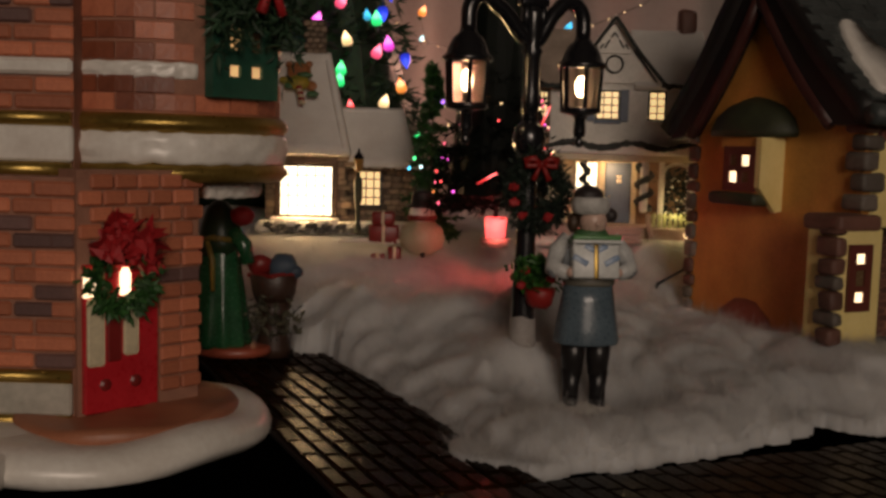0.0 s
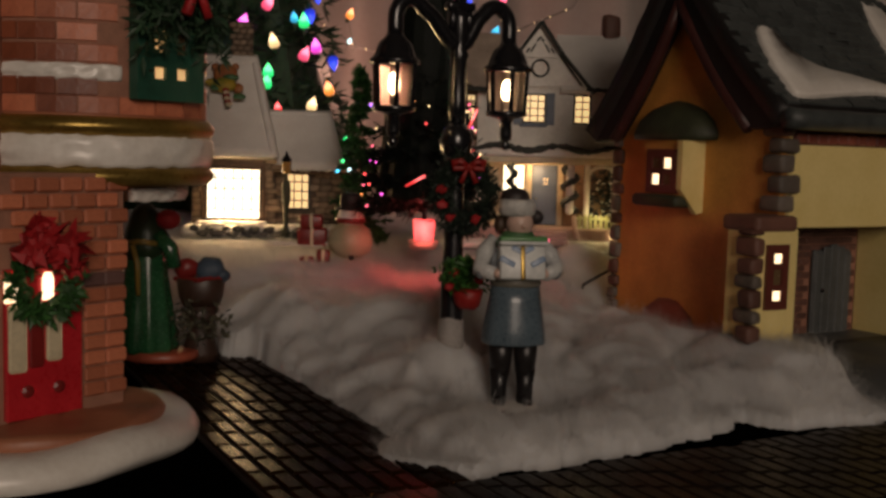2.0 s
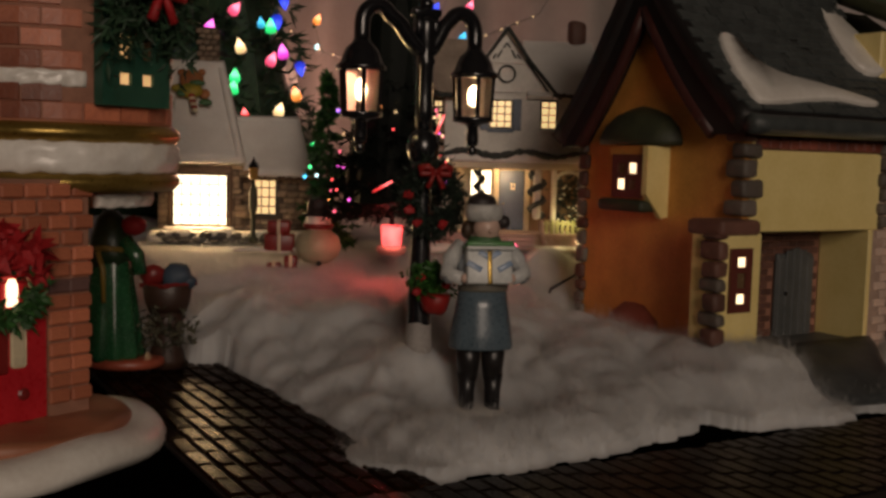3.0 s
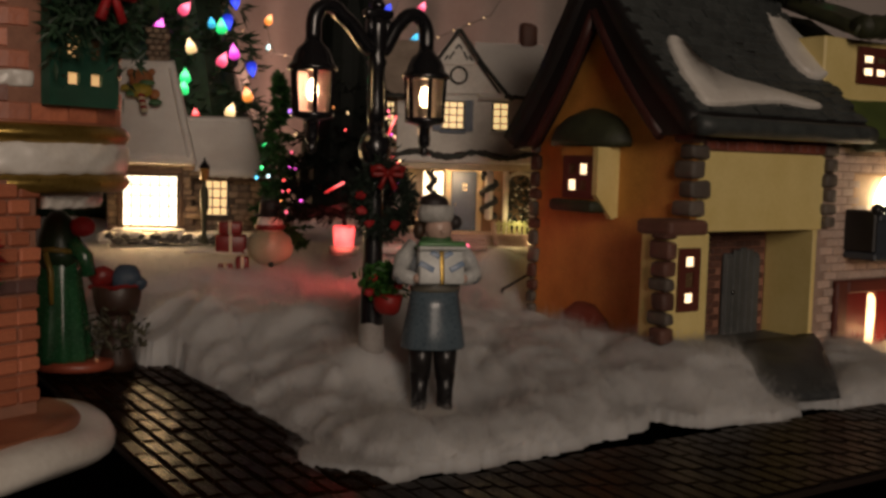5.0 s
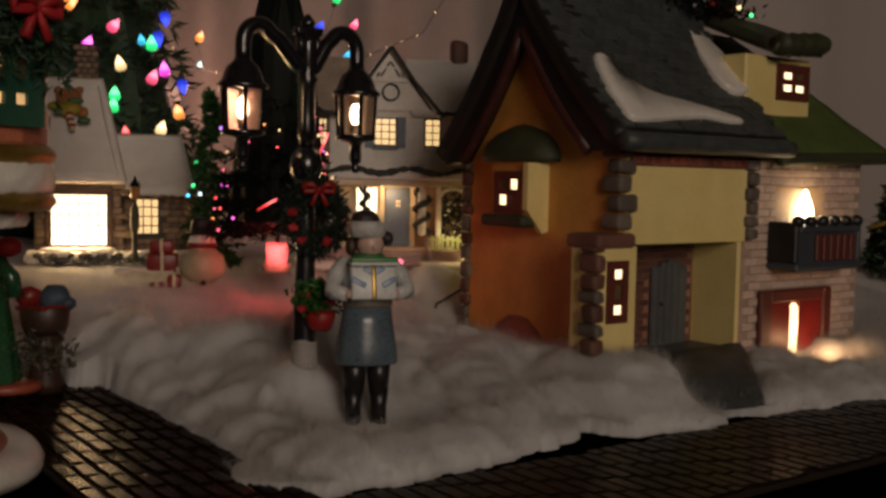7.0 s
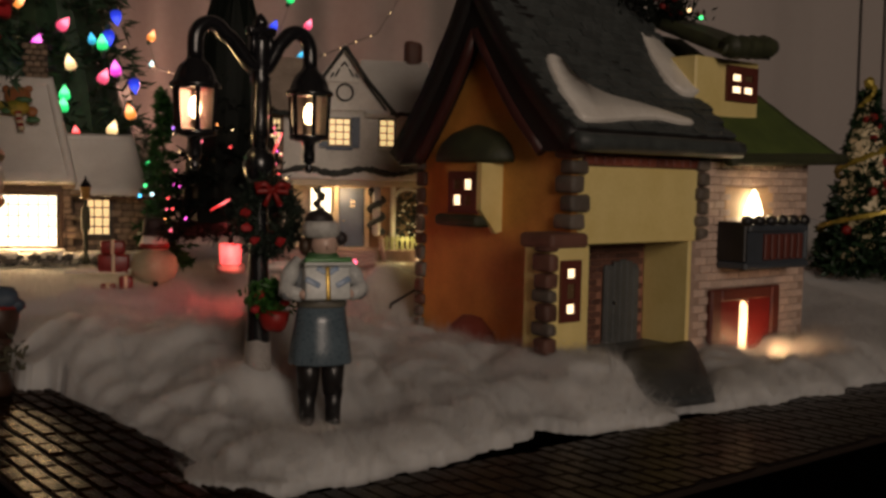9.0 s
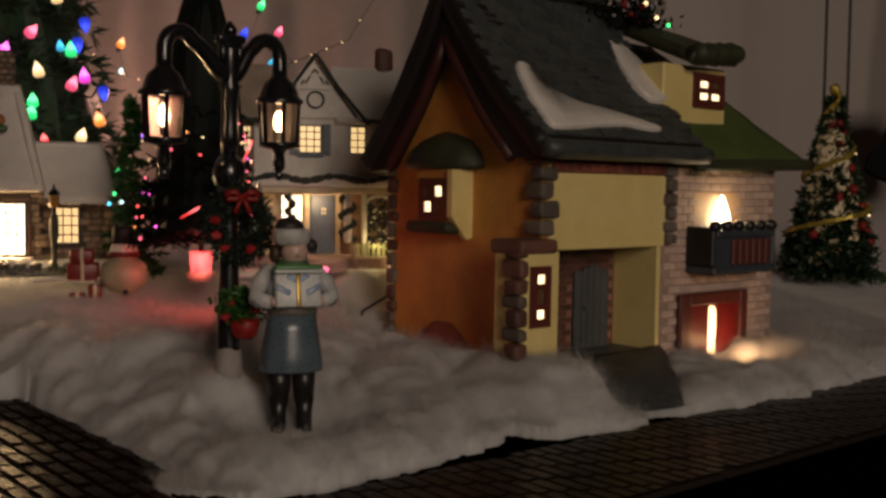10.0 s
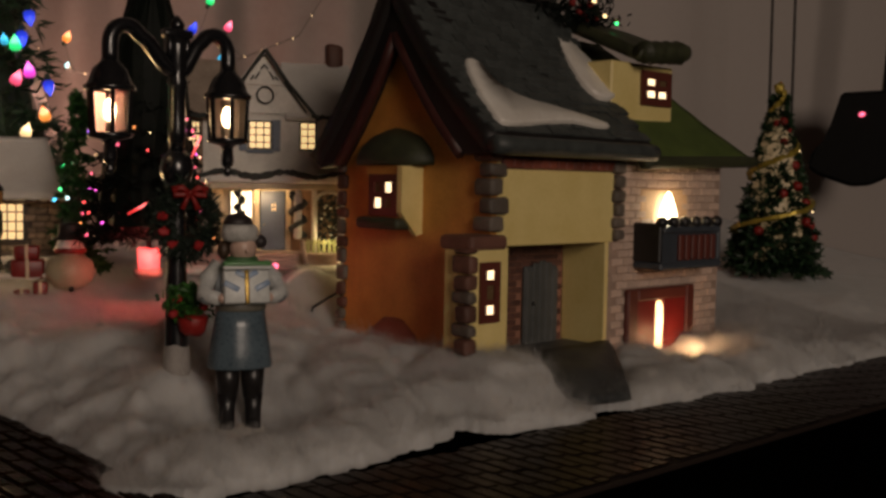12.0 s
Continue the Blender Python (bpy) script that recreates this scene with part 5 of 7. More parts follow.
    part("porch_beam", boxed((-0.045, -0.0235, 0.0490), (0.051, -0.0190, 0.0530), 0.0005), "cream_wood", h)
    bm = bmesh.new()
    for i in range(52):
        x = -0.047 + 0.0019 * i + rng.uniform(-0.001, 0.001)
        ball(bm, (x, -0.0262, 0.0585 + 0.0016 * math.sin(x * 170)), rng.uniform(0.0018, 0.0036), (1.4, 0.8, 0.75), 1)
    part("porch_garland", bm, "dark_trim", h, "dark evergreen garland along the porch")["kind"] = "stuff"
    part("porch_floor", boxed((-0.046, -0.027, 0.0005), (0.053, -0.0008, 0.0095), 0.0008), "pink_wood", h)
    part("porch_wall", boxed((-0.0355, -0.0012, 0.0095), (0.0140, -0.0002, 0.0490)), "cream_wood", h, "warm lit cream porch wall")
    for k in range(3):
        part("step", boxed((-0.012, -0.0330 - 0.004 * k, 0.0), (0.016, -0.0270 - 0.004 * k, 0.0075 - 0.0024 * k), 0.0006), "pink_wood", h)
    for s in (-0.0155, 0.0205):
        bm = bmesh.new()
        tube(bm, [(s, -0.027, 0.017), (s, -0.034, 0.010), (s + 0.001, -0.042, 0.004)], 0.0016, 6)
        part("step_rail", bm, "pink_wood", h, smooth=True)
    part("shade_wall", boxed((0.0140, -0.0012, 0.0095), (0.0465, -0.0002, 0.0490)), "brown_wall", h, "end wall of the porch, coloured dark for shade")
    for x in (0.0335, 0.0425):
        bm = bmesh.new()
        scatter_leaves(bm, [((x + rng.gauss(0, 0.0022), -0.0130 + rng.gauss(0, 0.0015), rng.uniform(0.010, 0.044)), (rng.gauss(0, 1), rng.gauss(-0.5, 1), rng.gauss(0.3, 1))) for _ in range(170)], 0.0050, 0.0018, rng)
        part("porch_shrub", bm, "dark_trim", h, "dark frosted shrub on the porch")
        for _ in range(9):
            bm = bmesh.new()
            ball(bm, (x + rng.gauss(0, 0.002), -0.0160, rng.uniform(0.012, 0.042)), 0.0009, (1.2, 1, 0.8), 1)
            part("frost_tuft", bm, "snow_matt", h)
    for x in (-0.0435, 0.0285, 0.0475):
        part("post", boxed((x - 0.0016, -0.0230, 0.0095), (x + 0.0016, -0.0198, 0.0490), 0.0004), "white_wood", h)
    # arched braces between the right posts
    bm = bmesh.new()
    tube(bm, [(0.0300 + 0.0080 * (1 - math.cos(math.pi * i / 12)), -0.0214, 0.0430 + 0.0050 * math.sin(math.pi * i / 12)) for i in range(13)], 0.0012, 6)
    part("arch", bm, "white_wood", h)
    for i in range(8):
        part("picket", boxed((0.0235 + 0.0033 * i, -0.0250, 0.0085), (0.0255 + 0.0033 * i, -0.0238, 0.0180), 0.0003), "picket", h, "pale yellow-green picket")
    part("picket_rail", boxed((0.0225, -0.0238, 0.0150), (0.0505, -0.0228, 0.0165)), "picket", h)
    # door, lit window, spiral garlands
    dr = part("door", boxed((-0.0042, -0.0030, 0.0098), (0.0121, -0.0012, 0.0480), 0.0005), "blue_paint", h, "slate blue door with a small lit window")
    pane_window(dr, Matrix.Translation((0.0045, -0.0031, 0.0340)), 0.0052, 0.0072, 2, 2, "blue_paint", "lit_house", 0.0009, None, 0.0006)
    bm = bmesh.new()
    ball(bm, (-0.0015, -0.0038, 0.0265), 0.0006, sub=1)
    part("knob", bm, "gold", dr)
    for s in (-0.0062, 0.0141):
        part("door_frame", boxed((s - 0.0014, -0.0030, 0.0096), (s + 0.0014, -0.0012, 0.0490)), "cream_wood", h)
    pane_window(h, Matrix.Translation((-0.0160, -0.0022, 0.0255)), 0.0142, 0.0225, 3, 4, "cream_wood", "lit_hot", 0.0005, None, 0.0009, name="porch_window")

    def spiral(name, x, y, z0, z1, r, turns, rad, mat, label):
        bm = bmesh.new()
        n = 40
        tube(bm, [(x + r * math.cos(turns * 2 * math.pi * i / n), y + r * math.sin(turns * 2 * math.pi * i / n), z0 + (z1 - z0) * i / n) for i in range(n + 1)], rad, 6)
        for v in bm.verts:
            v.co += noise.noise_vector(v.co * 700) * rad * 0.4
        part(name, bm, mat, h, label)
    part("post", boxed((-0.0190, -0.0230, 0.0095), (-0.0170, -0.0200, 0.0490), 0.0004), "dark_trim", h)
    spiral("spiral_garland", -0.018, -0.0215, 0.024, 0.0470, 0.0026, 2.5, 0.0014, "dark_trim", "dark garland wound round the post")
    part("round_post", boxed((0.0155, -0.0240, 0.0180), (0.0205, -0.0195, 0.0490), 0.0018, 2), "white_wood", h)
    spiral("spiral_garland", 0.018, -0.0218, 0.0200, 0.0470, 0.0043, 2.6, 0.0019, "dark_trim", "dark garland wound round the post")
    return h


# brown puts the shade of the left side and porch end into colour
MAT["brown_wall"] = material("shade_brown_board", (0.28, 0.17, 0.10), 0.6, scale=80, bump=0.2)
# roof snow of the left slope, its shade mixed in as brown
MAT["brown_roof"] = material("shaded_snow_roof", (0.44, 0.35, 0.28), 0.7, scale=60, bump=0.3)
MAT["snow_matt"] = material("matt_roof_snow", (0.80, 0.77, 0.73), 0.75, scale=80, bump=0.35, other=(0.70, 0.66, 0.62))
MAT["dark_trim"] = material("dark_evergreen_trim", (0.035, 0.040, 0.036), 0.6, scale=120, bump=0.5)
MAT["cream_wood"] = material("cream_porch_paint", (0.66, 0.55, 0.38), 0.5, scale=70, bump=0.1)
MAT["pink_wood"] = material("pinkish_floor", (0.42, 0.29, 0.25), 0.6, scale=70, bump=0.2)
MAT["picket"] = material("pale_green_picket", (0.58, 0.58, 0.30), 0.5, scale=70, bump=0.1)
MAT["lit_house"] = glow("house_window_pane", (1.0, 0.66, 0.28), 0.95, 0.3)
white_house()
lamp("porch_light", "POINT", turned(0.1055, 0.664, 0.0445, -4) @ Vector((-0.001, -0.013, 0.044)), 0.016, (1.0, 0.62, 0.30), 0.004)
lamp("porch_end_light", "POINT", turned(0.1055, 0.664, 0.0445, -4) @ Vector((0.036, -0.0290, 0.0205)), 0.006, (1.0, 0.80, 0.36), 0.003)


# ---- the stone cottage with the bright window ----
def stone_cottage():
    B = 0.0455
    h = thing("stone_cottage", turned(-0.0700, 0.690, B, 3), "stone cottage with snowy roofs and a dazzling lit window", "village house")
    part("plinth", boxed((-0.052, -0.024, -0.004), (0.056, 0.075, 0.003), 0.002), "snow_matt", h)
    part("main_wall", boxed((-0.048, 0.0, 0.003), (0.0045, 0.05, 0.0500)), "stone_mortar", h)
    part("wing_wall", boxed((0.0045, 0.010, 0.003), (0.050, 0.05, 0.0420)), "stone_mortar", h)
    rng = random.Random(12)
    shapes = []
    for k in range(4):
        bm = bmesh.new()
        box(bm, (-0.5, -0.4, -0.5), (0.5, 0.4, 0.5), 0.18, 2)
        for v in bm.verts:
            v.co += noise.noise_vector(v.co * 2.2 + Vector((k * 7, 0, 0))) * 0.14
        me = mesh_of(bm, "stone", True)
        me.materials.append(MAT["stone_warm"])
        shapes.append(me)

    def stones(x0, x1, z0, z1, y, holes):
        z = z0
        while z < z1:
            hh = rng.uniform(0.0032, 0.0046)
            x = x0
            while x < x1:
                w = rng.uniform(0.0042, 0.0085)
                cx, cz = x + w / 2, z + hh / 2
                if not any(a < cx < b and c < cz < d for a, b, c, d in holes):
                    o = new("stone", shapes[rng.randrange(4)])
                    o.parent = h
                    o.matrix_basis = Matrix.Translation((cx, y, cz)) @ Matrix.Diagonal((w * 0.94, 0.0028, hh * 0.92, 1))
                x += w
            z += hh
    stones(-0.048, 0.004, 0.003, 0.049, -0.0002, [(-0.040, -0.0020, 0.002, 0.0405)])
    stones(0.006, 0.050, 0.003, 0.041, 0.0098, [(0.0110, 0.0300, 0.011, 0.0385)])
    # timber round the great window
    for lo, hi in (((-0.0415, -0.0030, 0.0400), (-0.0005, 0.0, 0.0440)), ((-0.0030, -0.0030, 0.0045), (-0.0005, 0.0, 0.0400)), ((-0.0415, -0.0030, 0.0045), (-0.0390, 0.0, 0.0400))):
        part("window_timber", boxed(lo, hi, 0.0006), "brown", h)
    pane_window(h, Matrix.Translation((-0.0210, -0.0020, 0.0058)), 0.0350, 0.0335, 6, 5, "brown", "lit_hot", 0.0006, None, 0.0008, name="great_window")
    pane_window(h, Matrix.Translation((0.0205, 0.0085, 0.0125)), 0.0155, 0.0245, 3, 4, "black_wood", "lit_house", 0.0008, None, 0.0009, name="wing_window")
    part("sill_snow", boxed((-0.0440, -0.0120, 0.0020), (0.0010, -0.0025, 0.0052), 0.0015, 2), "snow_matt", h, smooth=True)
    # roofs: a tall steep one and a lower one beside it
    for q, sag in ((((-0.052, -0.007, 0.0475), (0.0075, -0.007, 0.0475), (-0.0085, 0.030, 0.1150), (-0.0450, 0.030, 0.1150)), 0.003),
                   (((0.0075, 0.062, 0.0475), (-0.052, 0.062, 0.0475), (-0.0450, 0.030, 0.1150), (-0.0085, 0.030, 0.1150)), 0.003),
                   (((0.0075, -0.007, 0.0475), (0.0075, 0.062, 0.0475), (-0.0085, 0.031, 0.1150), (-0.0085, 0.029, 0.1150)), 0.0)):
        bm = bmesh.new()
        roof_slab(bm, *q, 0.0045, 10, 10, 0.0010, 2, sag)
        part("roof_slope", bm, "snow_matt", h, "steep snow-covered roof slope", smooth=True)
    bm = bmesh.new()
    roof_slab(bm, (0.000, 0.002, 0.0400), (0.0530, 0.002, 0.0400), (0.0420, 0.034, 0.0790), (0.000, 0.034, 0.0790), 0.0035, 10, 8, 0.0012, 7, 0.002)
    roof_slab(bm, (0.0530, 0.066, 0.0400), (0.000, 0.066, 0.0400), (0.000, 0.034, 0.0790), (0.0420, 0.034, 0.0790), 0.0035, 10, 8, 0.0012, 8, 0.002)
    part("wing_roof", bm, "snow_matt", h, "lower snow-covered roof", smooth=True)
    bm = bmesh.new()
    for i in range(26):
        ball(bm, (0.002 + 0.002 * i, 0.0015, 0.0372 + rng.uniform(-0.0005, 0.0005)), rng.uniform(0.0012, 0.0019), (1.2, 1, 0.8), 1)
    part("eave_thatch", bm, "brown", h)["kind"] = "stuff"
    ch = part("chimney", boxed((-0.0255, 0.030, 0.100), (-0.0120, 0.042, 0.1370), 0.001), "stone_mortar", h, "speckled stone chimney")
    for k in range(9):
        for i in range(3):
            o = new("stone", shapes[rng.randrange(4)])
            o.parent = ch
            o.matrix_basis = Matrix.Translation((-0.0235 + 0.0046 * i + (0.001 if k % 2 else -0.001), 0.0295, 0.104 + 0.0038 * k)) @ Matrix.Diagonal((0.0042, 0.003, 0.0033, 1))
    return h


MAT["stone_mortar"] = material("dark_mortar", (0.10, 0.07, 0.05), 0.8, scale=120, bump=0.4)
MAT["stone_warm"] = material("warm_field_stone", (0.26, 0.19, 0.13), 0.65, scale=0.9, bump=0.3, spread=0.4, other=(0.13, 0.085, 0.055))
stone_cottage()
CT = turned(-0.0700, 0.690, 0.0455, 3)
lamp("cottage_bulb", "AREA", CT @ Vector((-0.021, -0.0045, 0.022)), 0.070, (1.0, 0.62, 0.28), 0.030, CT @ Vector((-0.015, -0.2, 0.0)))


def garden_wall():
    """The low wall of small dark stones with snow on it, in front of the cottage."""
    w = thing("garden_wall", turned(-0.0700, 0.664, 0.0425, 3), "low wall of dark stones in the snow before the cottage", "stone wall")
    rng = random.Random(17)
    for i in range(24):
        bm = bmesh.new()
        ball(bm, (0, 0, 0), rng.uniform(0.0020, 0.0034), (1.35, 1, 0.85), 1)
        for v in bm.verts:
            v.co += noise.noise_vector(v.co * 500 + Vector((i, 0, 0))) * 0.0008
        part("stone", bm, "stone_dark", w, m=Matrix.Translation((-0.042 + 0.0031 * i + rng.uniform(-0.0006, 0.0006), rng.uniform(-0.002, 0.002), 0.0015 + (0.003 if i % 3 == 0 else 0))))
    for x in (-0.030, -0.006, 0.020, 0.045):
        bm = bmesh.new()
        ball(bm, (x, 0.003, 0.0055), 0.0048, (1.9, 0.9, 0.55), 2)
        for v in bm.verts:
            v.co += noise.noise_vector(v.co * 200) * 0.001
        part("snow_cap", bm, "snow_matt", w, "cap of snow", smooth=True)


MAT["stone_dark"] = material("dark_wall_stone", (0.09, 0.085, 0.08), 0.6, scale=160, bump=0.5, spread=0.4)
garden_wall()


def lane_lamp():
    l = thing("lane_lamp", Matrix.Translation((-0.0545, 0.660, 0.0435)), "small dark lamp post with amber lantern by the cottage", "lamp post")
    bm = bmesh.new()
    lathe(bm, [(0.0026, 0), (0.0022, 0.004), (0.0014, 0.006), (0.0016, 0.018), (0.0028, 0.022), (0.0026, 0.033), (0.0010, 0.036), (0.0010, 0.039)], 10)
    part("post", bm, "moss_dark", l, smooth=True)
    bm = bmesh.new()
    lathe(bm, [(0.0016, 0.039), (0.0026, 0.0395), (0.0031, 0.0465), (0.0022, 0.047)], 8)
    part("lantern", bm, "amber", l, "amber lantern")
    bm = bmesh.new()
    lathe(bm, [(0.0036, 0.0468), (0.0030, 0.0485), (0.0010, 0.051), (0.0003, 0.0535)], 8)
    part("cap", bm, "black", l)


MAT["amber"] = material("amber_glass", (0.30, 0.17, 0.04), 0.3, scale=100, bump=0.1)
lane_lamp()


# ---- figurines: each one plain painted mesh ----
def painted(name, pieces, m, label, category):
    """One joined mesh; each piece brings its own paint."""
    mats, bm = [], bmesh.new()
    for mat, build in pieces:
        if mat not in mats:
            mats.append(mat)
        before = set(bm.faces)
        build(bm)
        for f in bm.faces:
            if f not in before:
                f.material_index = mats.index(mat)
    ob = part(name, bm, mats, smooth=True)
    ob.matrix_basis = m
    return tagged(ob, label, category)


def shape(profile, x=0, y=0, squash=1.0, sides=16, flute=0.0, k=7, lean=None):
    def build(bm):
        vs = lathe(bm, profile, sides, None, squash)
        for v in vs:
            if flute:
                a = math.atan2(v.co.y, v.co.x)
                f = 1 + flute * math.sin(k * a) * min(1, max(0, 1 - (v.co.z - profile[0][1]) / (profile[-1][1] - profile[0][1] + 1e-6)))
                v.co.x *= f
                v.co.y *= f
            if lean:
                v.co.x += lean[0] * (v.co.z - profile[0][1])
                v.co.y += lean[1] * (v.co.z - profile[0][1])
            v.co.x += x
            v.co.y += y
    return build


def bar(path, radius, sides=10):
    return lambda bm: tube(bm, path, radius, sides)


def lump(c, r, squash=(1, 1, 1)):
    return lambda bm: ball(bm, c, r, squash, 2)


def crate(lo, hi, bevel=0.0008, m=None):
    return lambda bm: box(bm, lo, hi, bevel, 2, m)


def ginger_ornament():
    """The flat gingerbread doll with its scarf, leaves and striped cane, hung on the steep roof."""
    pieces = [("ginger", lump((0, 0, 0.0105), 0.0072, (1.0, 0.40, 0.95))), ("ginger", lump((-0.0060, 0.0, 0.0150), 0.0022, (1, 0.5, 1))), ("ginger", lump((0.0055, 0.0, 0.0155), 0.0022, (1, 0.5, 1))),
              ("scarf", lump((0, -0.0008, 0.0025), 0.0066, (1.05, 0.45, 0.75))), ("scarf", lump((-0.0078, 0, 0.0045), 0.0030, (1.2, 0.5, 0.8))), ("ginger", lump((0.0078, 0, 0.0010), 0.0030, (1.0, 0.5, 1.1))),
              ("collar", lump((0.0035, -0.0022, 0.0068), 0.0032, (1.5, 0.5, 0.6))), ("collar", lump((0.0085, -0.0010, -0.0050), 0.0030, (1.3, 0.4, 0.7))), ("collar", lump((-0.0050, -0.0016, 0.0000), 0.0026, (1.2, 0.4, 0.8)))]
    for k in range(6):
        pieces.append(("red_bow" if k % 2 == 0 else "cream", lump((0.0008 + 0.0004 * k, -0.0020, -0.0015 - 0.0019 * k), 0.0017, (1.25, 0.7, 0.75))))
    p = CT @ Vector((-0.0285, 0.0125, 0.0905))
    painted("gingerbread_ornament", pieces, Matrix.Translation(p) @ Matrix.Rotation(radians(3), 4, "Z") @ Matrix.Rotation(radians(-28), 4, "X") @ Matrix.Diagonal((1.15, 1.2, 1.15, 1)),
            "ginger-brown doll ornament with yellow scarf, green leaves and striped cane", "ornament")


def drummer():
    pieces = []
    for s in (-1, 1):
        x = 0.0052 * s
        pieces += [("boot", bar([(x, 0.0005, 0.0035), (x, -0.001, 0.0030), (x * 1.1, -0.0048, 0.0022)], [0.0026, 0.0028, 0.0018])),
                   ("boot", shape([(0.0028, 0.0006), (0.0032, 0.003), (0.0032, 0.008), (0.0040, 0.015)], x, 0.0004)),
                   ("trouser", shape([(0.0038, 0.0130), (0.0046, 0.020), (0.0050, 0.027)], x * 0.94, 0.0004))]
    pieces += [("coat", shape([(0.0126, 0.0255), (0.0128, 0.0262), (0.0120, 0.032), (0.0104, 0.042), (0.0094, 0.0487)], 0, 0.0, 0.72, 28, 0.035, 9)),
               ("belt", shape([(0.0098, 0.0480), (0.0101, 0.0490), (0.0100, 0.0510), (0.0096, 0.0518)], 0, 0, 0.74, 22)),
               ("shirt", shape([(0.0096, 0.0512), (0.0104, 0.056), (0.0102, 0.062), (0.0075, 0.067), (0.0042, 0.0690)], 0, 0, 0.70, 20)),
               ("skin", lump((0.0005, -0.0012, 0.0725), 0.0058, (0.95, 0.95, 1.0))),
               ("skin", lump((0.0012, -0.0066, 0.0716), 0.0010)),
               ("hair", lump((0.0002, 0.0012, 0.0737), 0.0064, (1.0, 0.9, 0.9))),
               ("fur", shape([(0.0058, 0.0750), (0.0072, 0.0762), (0.0074, 0.0785), (0.0070, 0.0805), (0.0058, 0.0816)], -0.0005, -0.0003, 0.95, 18, 0.03, 8)),
               ("fur_dark", lump((-0.0012, 0.0008, 0.0822), 0.0056, (1.05, 1, 0.72))),
               ("fur_dark", lump((0.0072, -0.001, 0.0748), 0.0028)),
               ("hair", lump((-0.0066, 0.0016, 0.0715), 0.0030, (0.8, 1, 1.3))),
               ("collar", shape([(0.0060, 0.0662), (0.0068, 0.0676), (0.0056, 0.0692)], 0, -0.0008, 0.8))]
    for s in (-1, 1):
        pieces += [("sleeve", bar([(0.0080 * s, 0.0005, 0.0655), (0.0132 * s, -0.0008, 0.0600), (0.0148 * s, -0.0042, 0.0545), (0.0098 * s, -0.0092, 0.0535)], [0.0036, 0.0036, 0.0033, 0.0026])),
                   ("skin", lump((0.0088 * s, -0.0100, 0.0538), 0.0020))]
    tilt = Matrix.Rotation(radians(-12), 4, "X")
    at = Matrix.Translation((0, -0.0095, 0.0582)) @ tilt
    pieces += [("gift", crate((-0.0088, -0.0030, -0.0068), (0.0088, 0.0030, 0.0068), 0.0008, at)),
               ("gold", crate((-0.0009, -0.0034, -0.0070), (0.0009, 0.0034, 0.0070), 0.0003, at)),
               ("gift_blue", crate((-0.0082, -0.0033, -0.0040), (-0.0020, 0.0031, -0.0018), 0.0003, at @ Matrix.Rotation(radians(28), 4, "Y"))),
               ("gift_blue", crate((0.0020, -0.0033, -0.0040), (0.0082, 0.0031, -0.0018), 0.0003, at @ Matrix.Rotation(radians(-28), 4, "Y"))),
               ("gift_blue", crate((-0.0062, -0.0033, 0.0018), (-0.0012, 0.0031, 0.0038), 0.0003, at @ Matrix.Rotation(radians(28), 4, "Y"))),
               ("gift_blue", crate((0.0012, -0.0033, 0.0018), (0.0062, 0.0031, 0.0038), 0.0003, at @ Matrix.Rotation(radians(-28), 4, "Y"))),
               ("green_gift", crate((-0.0092, -0.0062, 0.0070), (0.0092, 0.0040, 0.0092), 0.0008, at)),
               ("gift", crate((-0.0094, -0.0066, 0.0058), (0.0094, -0.0028, 0.0072), 0.0005, at)),
               ("cuff", lump((-0.0140, -0.0046, 0.0540), 0.0032)), ("cuff", lump((0.0140, -0.0046, 0.0540), 0.0032)),
               ("snow_foot", shape([(0.0105, -0.0020), (0.0112, -0.0002), (0.0100, 0.0010), (0.0060, 0.0015)], 0, -0.001, 0.8, 18))]
    painted("caroler_figurine", pieces, turned(0.0562, 0.3985, 0.0005, 4), "painted figurine in grey-blue coat and fur hat carrying a gift", "figurine")


MAT["boot"] = material("black_boot_paint", (0.012, 0.011, 0.012), 0.38, scale=120, bump=0.1, coat=0.1)
MAT["trouser"] = material("dark_trouser_paint", (0.016, 0.014, 0.014), 0.35, scale=120, bump=0.2)
MAT["coat"] = material("grey_blue_coat_paint", (0.105, 0.145, 0.175), 0.3, scale=100, bump=0.3, other=(0.055, 0.08, 0.10), coat=0.3)
MAT["belt"] = material("belt_paint", (0.16, 0.15, 0.12), 0.4, scale=100, bump=0.1)
MAT["shirt"] = material("white_shirt_paint", (0.52, 0.55, 0.57), 0.4, scale=140, bump=0.3, other=(0.30, 0.36, 0.44))
MAT["sleeve"] = material("cream_sleeve_paint", (0.64, 0.64, 0.61), 0.4, scale=140, bump=0.3, other=(0.34, 0.35, 0.36))
MAT["cuff"] = material("dark_glove_paint", (0.30, 0.31, 0.32), 0.5, scale=140, bump=0.3, other=(0.10, 0.11, 0.13))
MAT["hair"] = material("brown_hair_paint", (0.06, 0.035, 0.02), 0.5, scale=160, bump=0.3)
MAT["fur"] = material("grey_fur_paint", (0.62, 0.61, 0.58), 0.6, scale=220, bump=0.6, other=(0.32, 0.31, 0.29))
MAT["fur_dark"] = material("dark_hat_paint", (0.030, 0.022, 0.022), 0.5, scale=200, bump=0.5)
MAT["collar"] = material("green_scarf_paint", (0.07, 0.17, 0.07), 0.5, scale=150, bump=0.3)
MAT["gift"] = material("white_gift_paint", (0.70, 0.72, 0.70), 0.35, scale=80, bump=0.1)
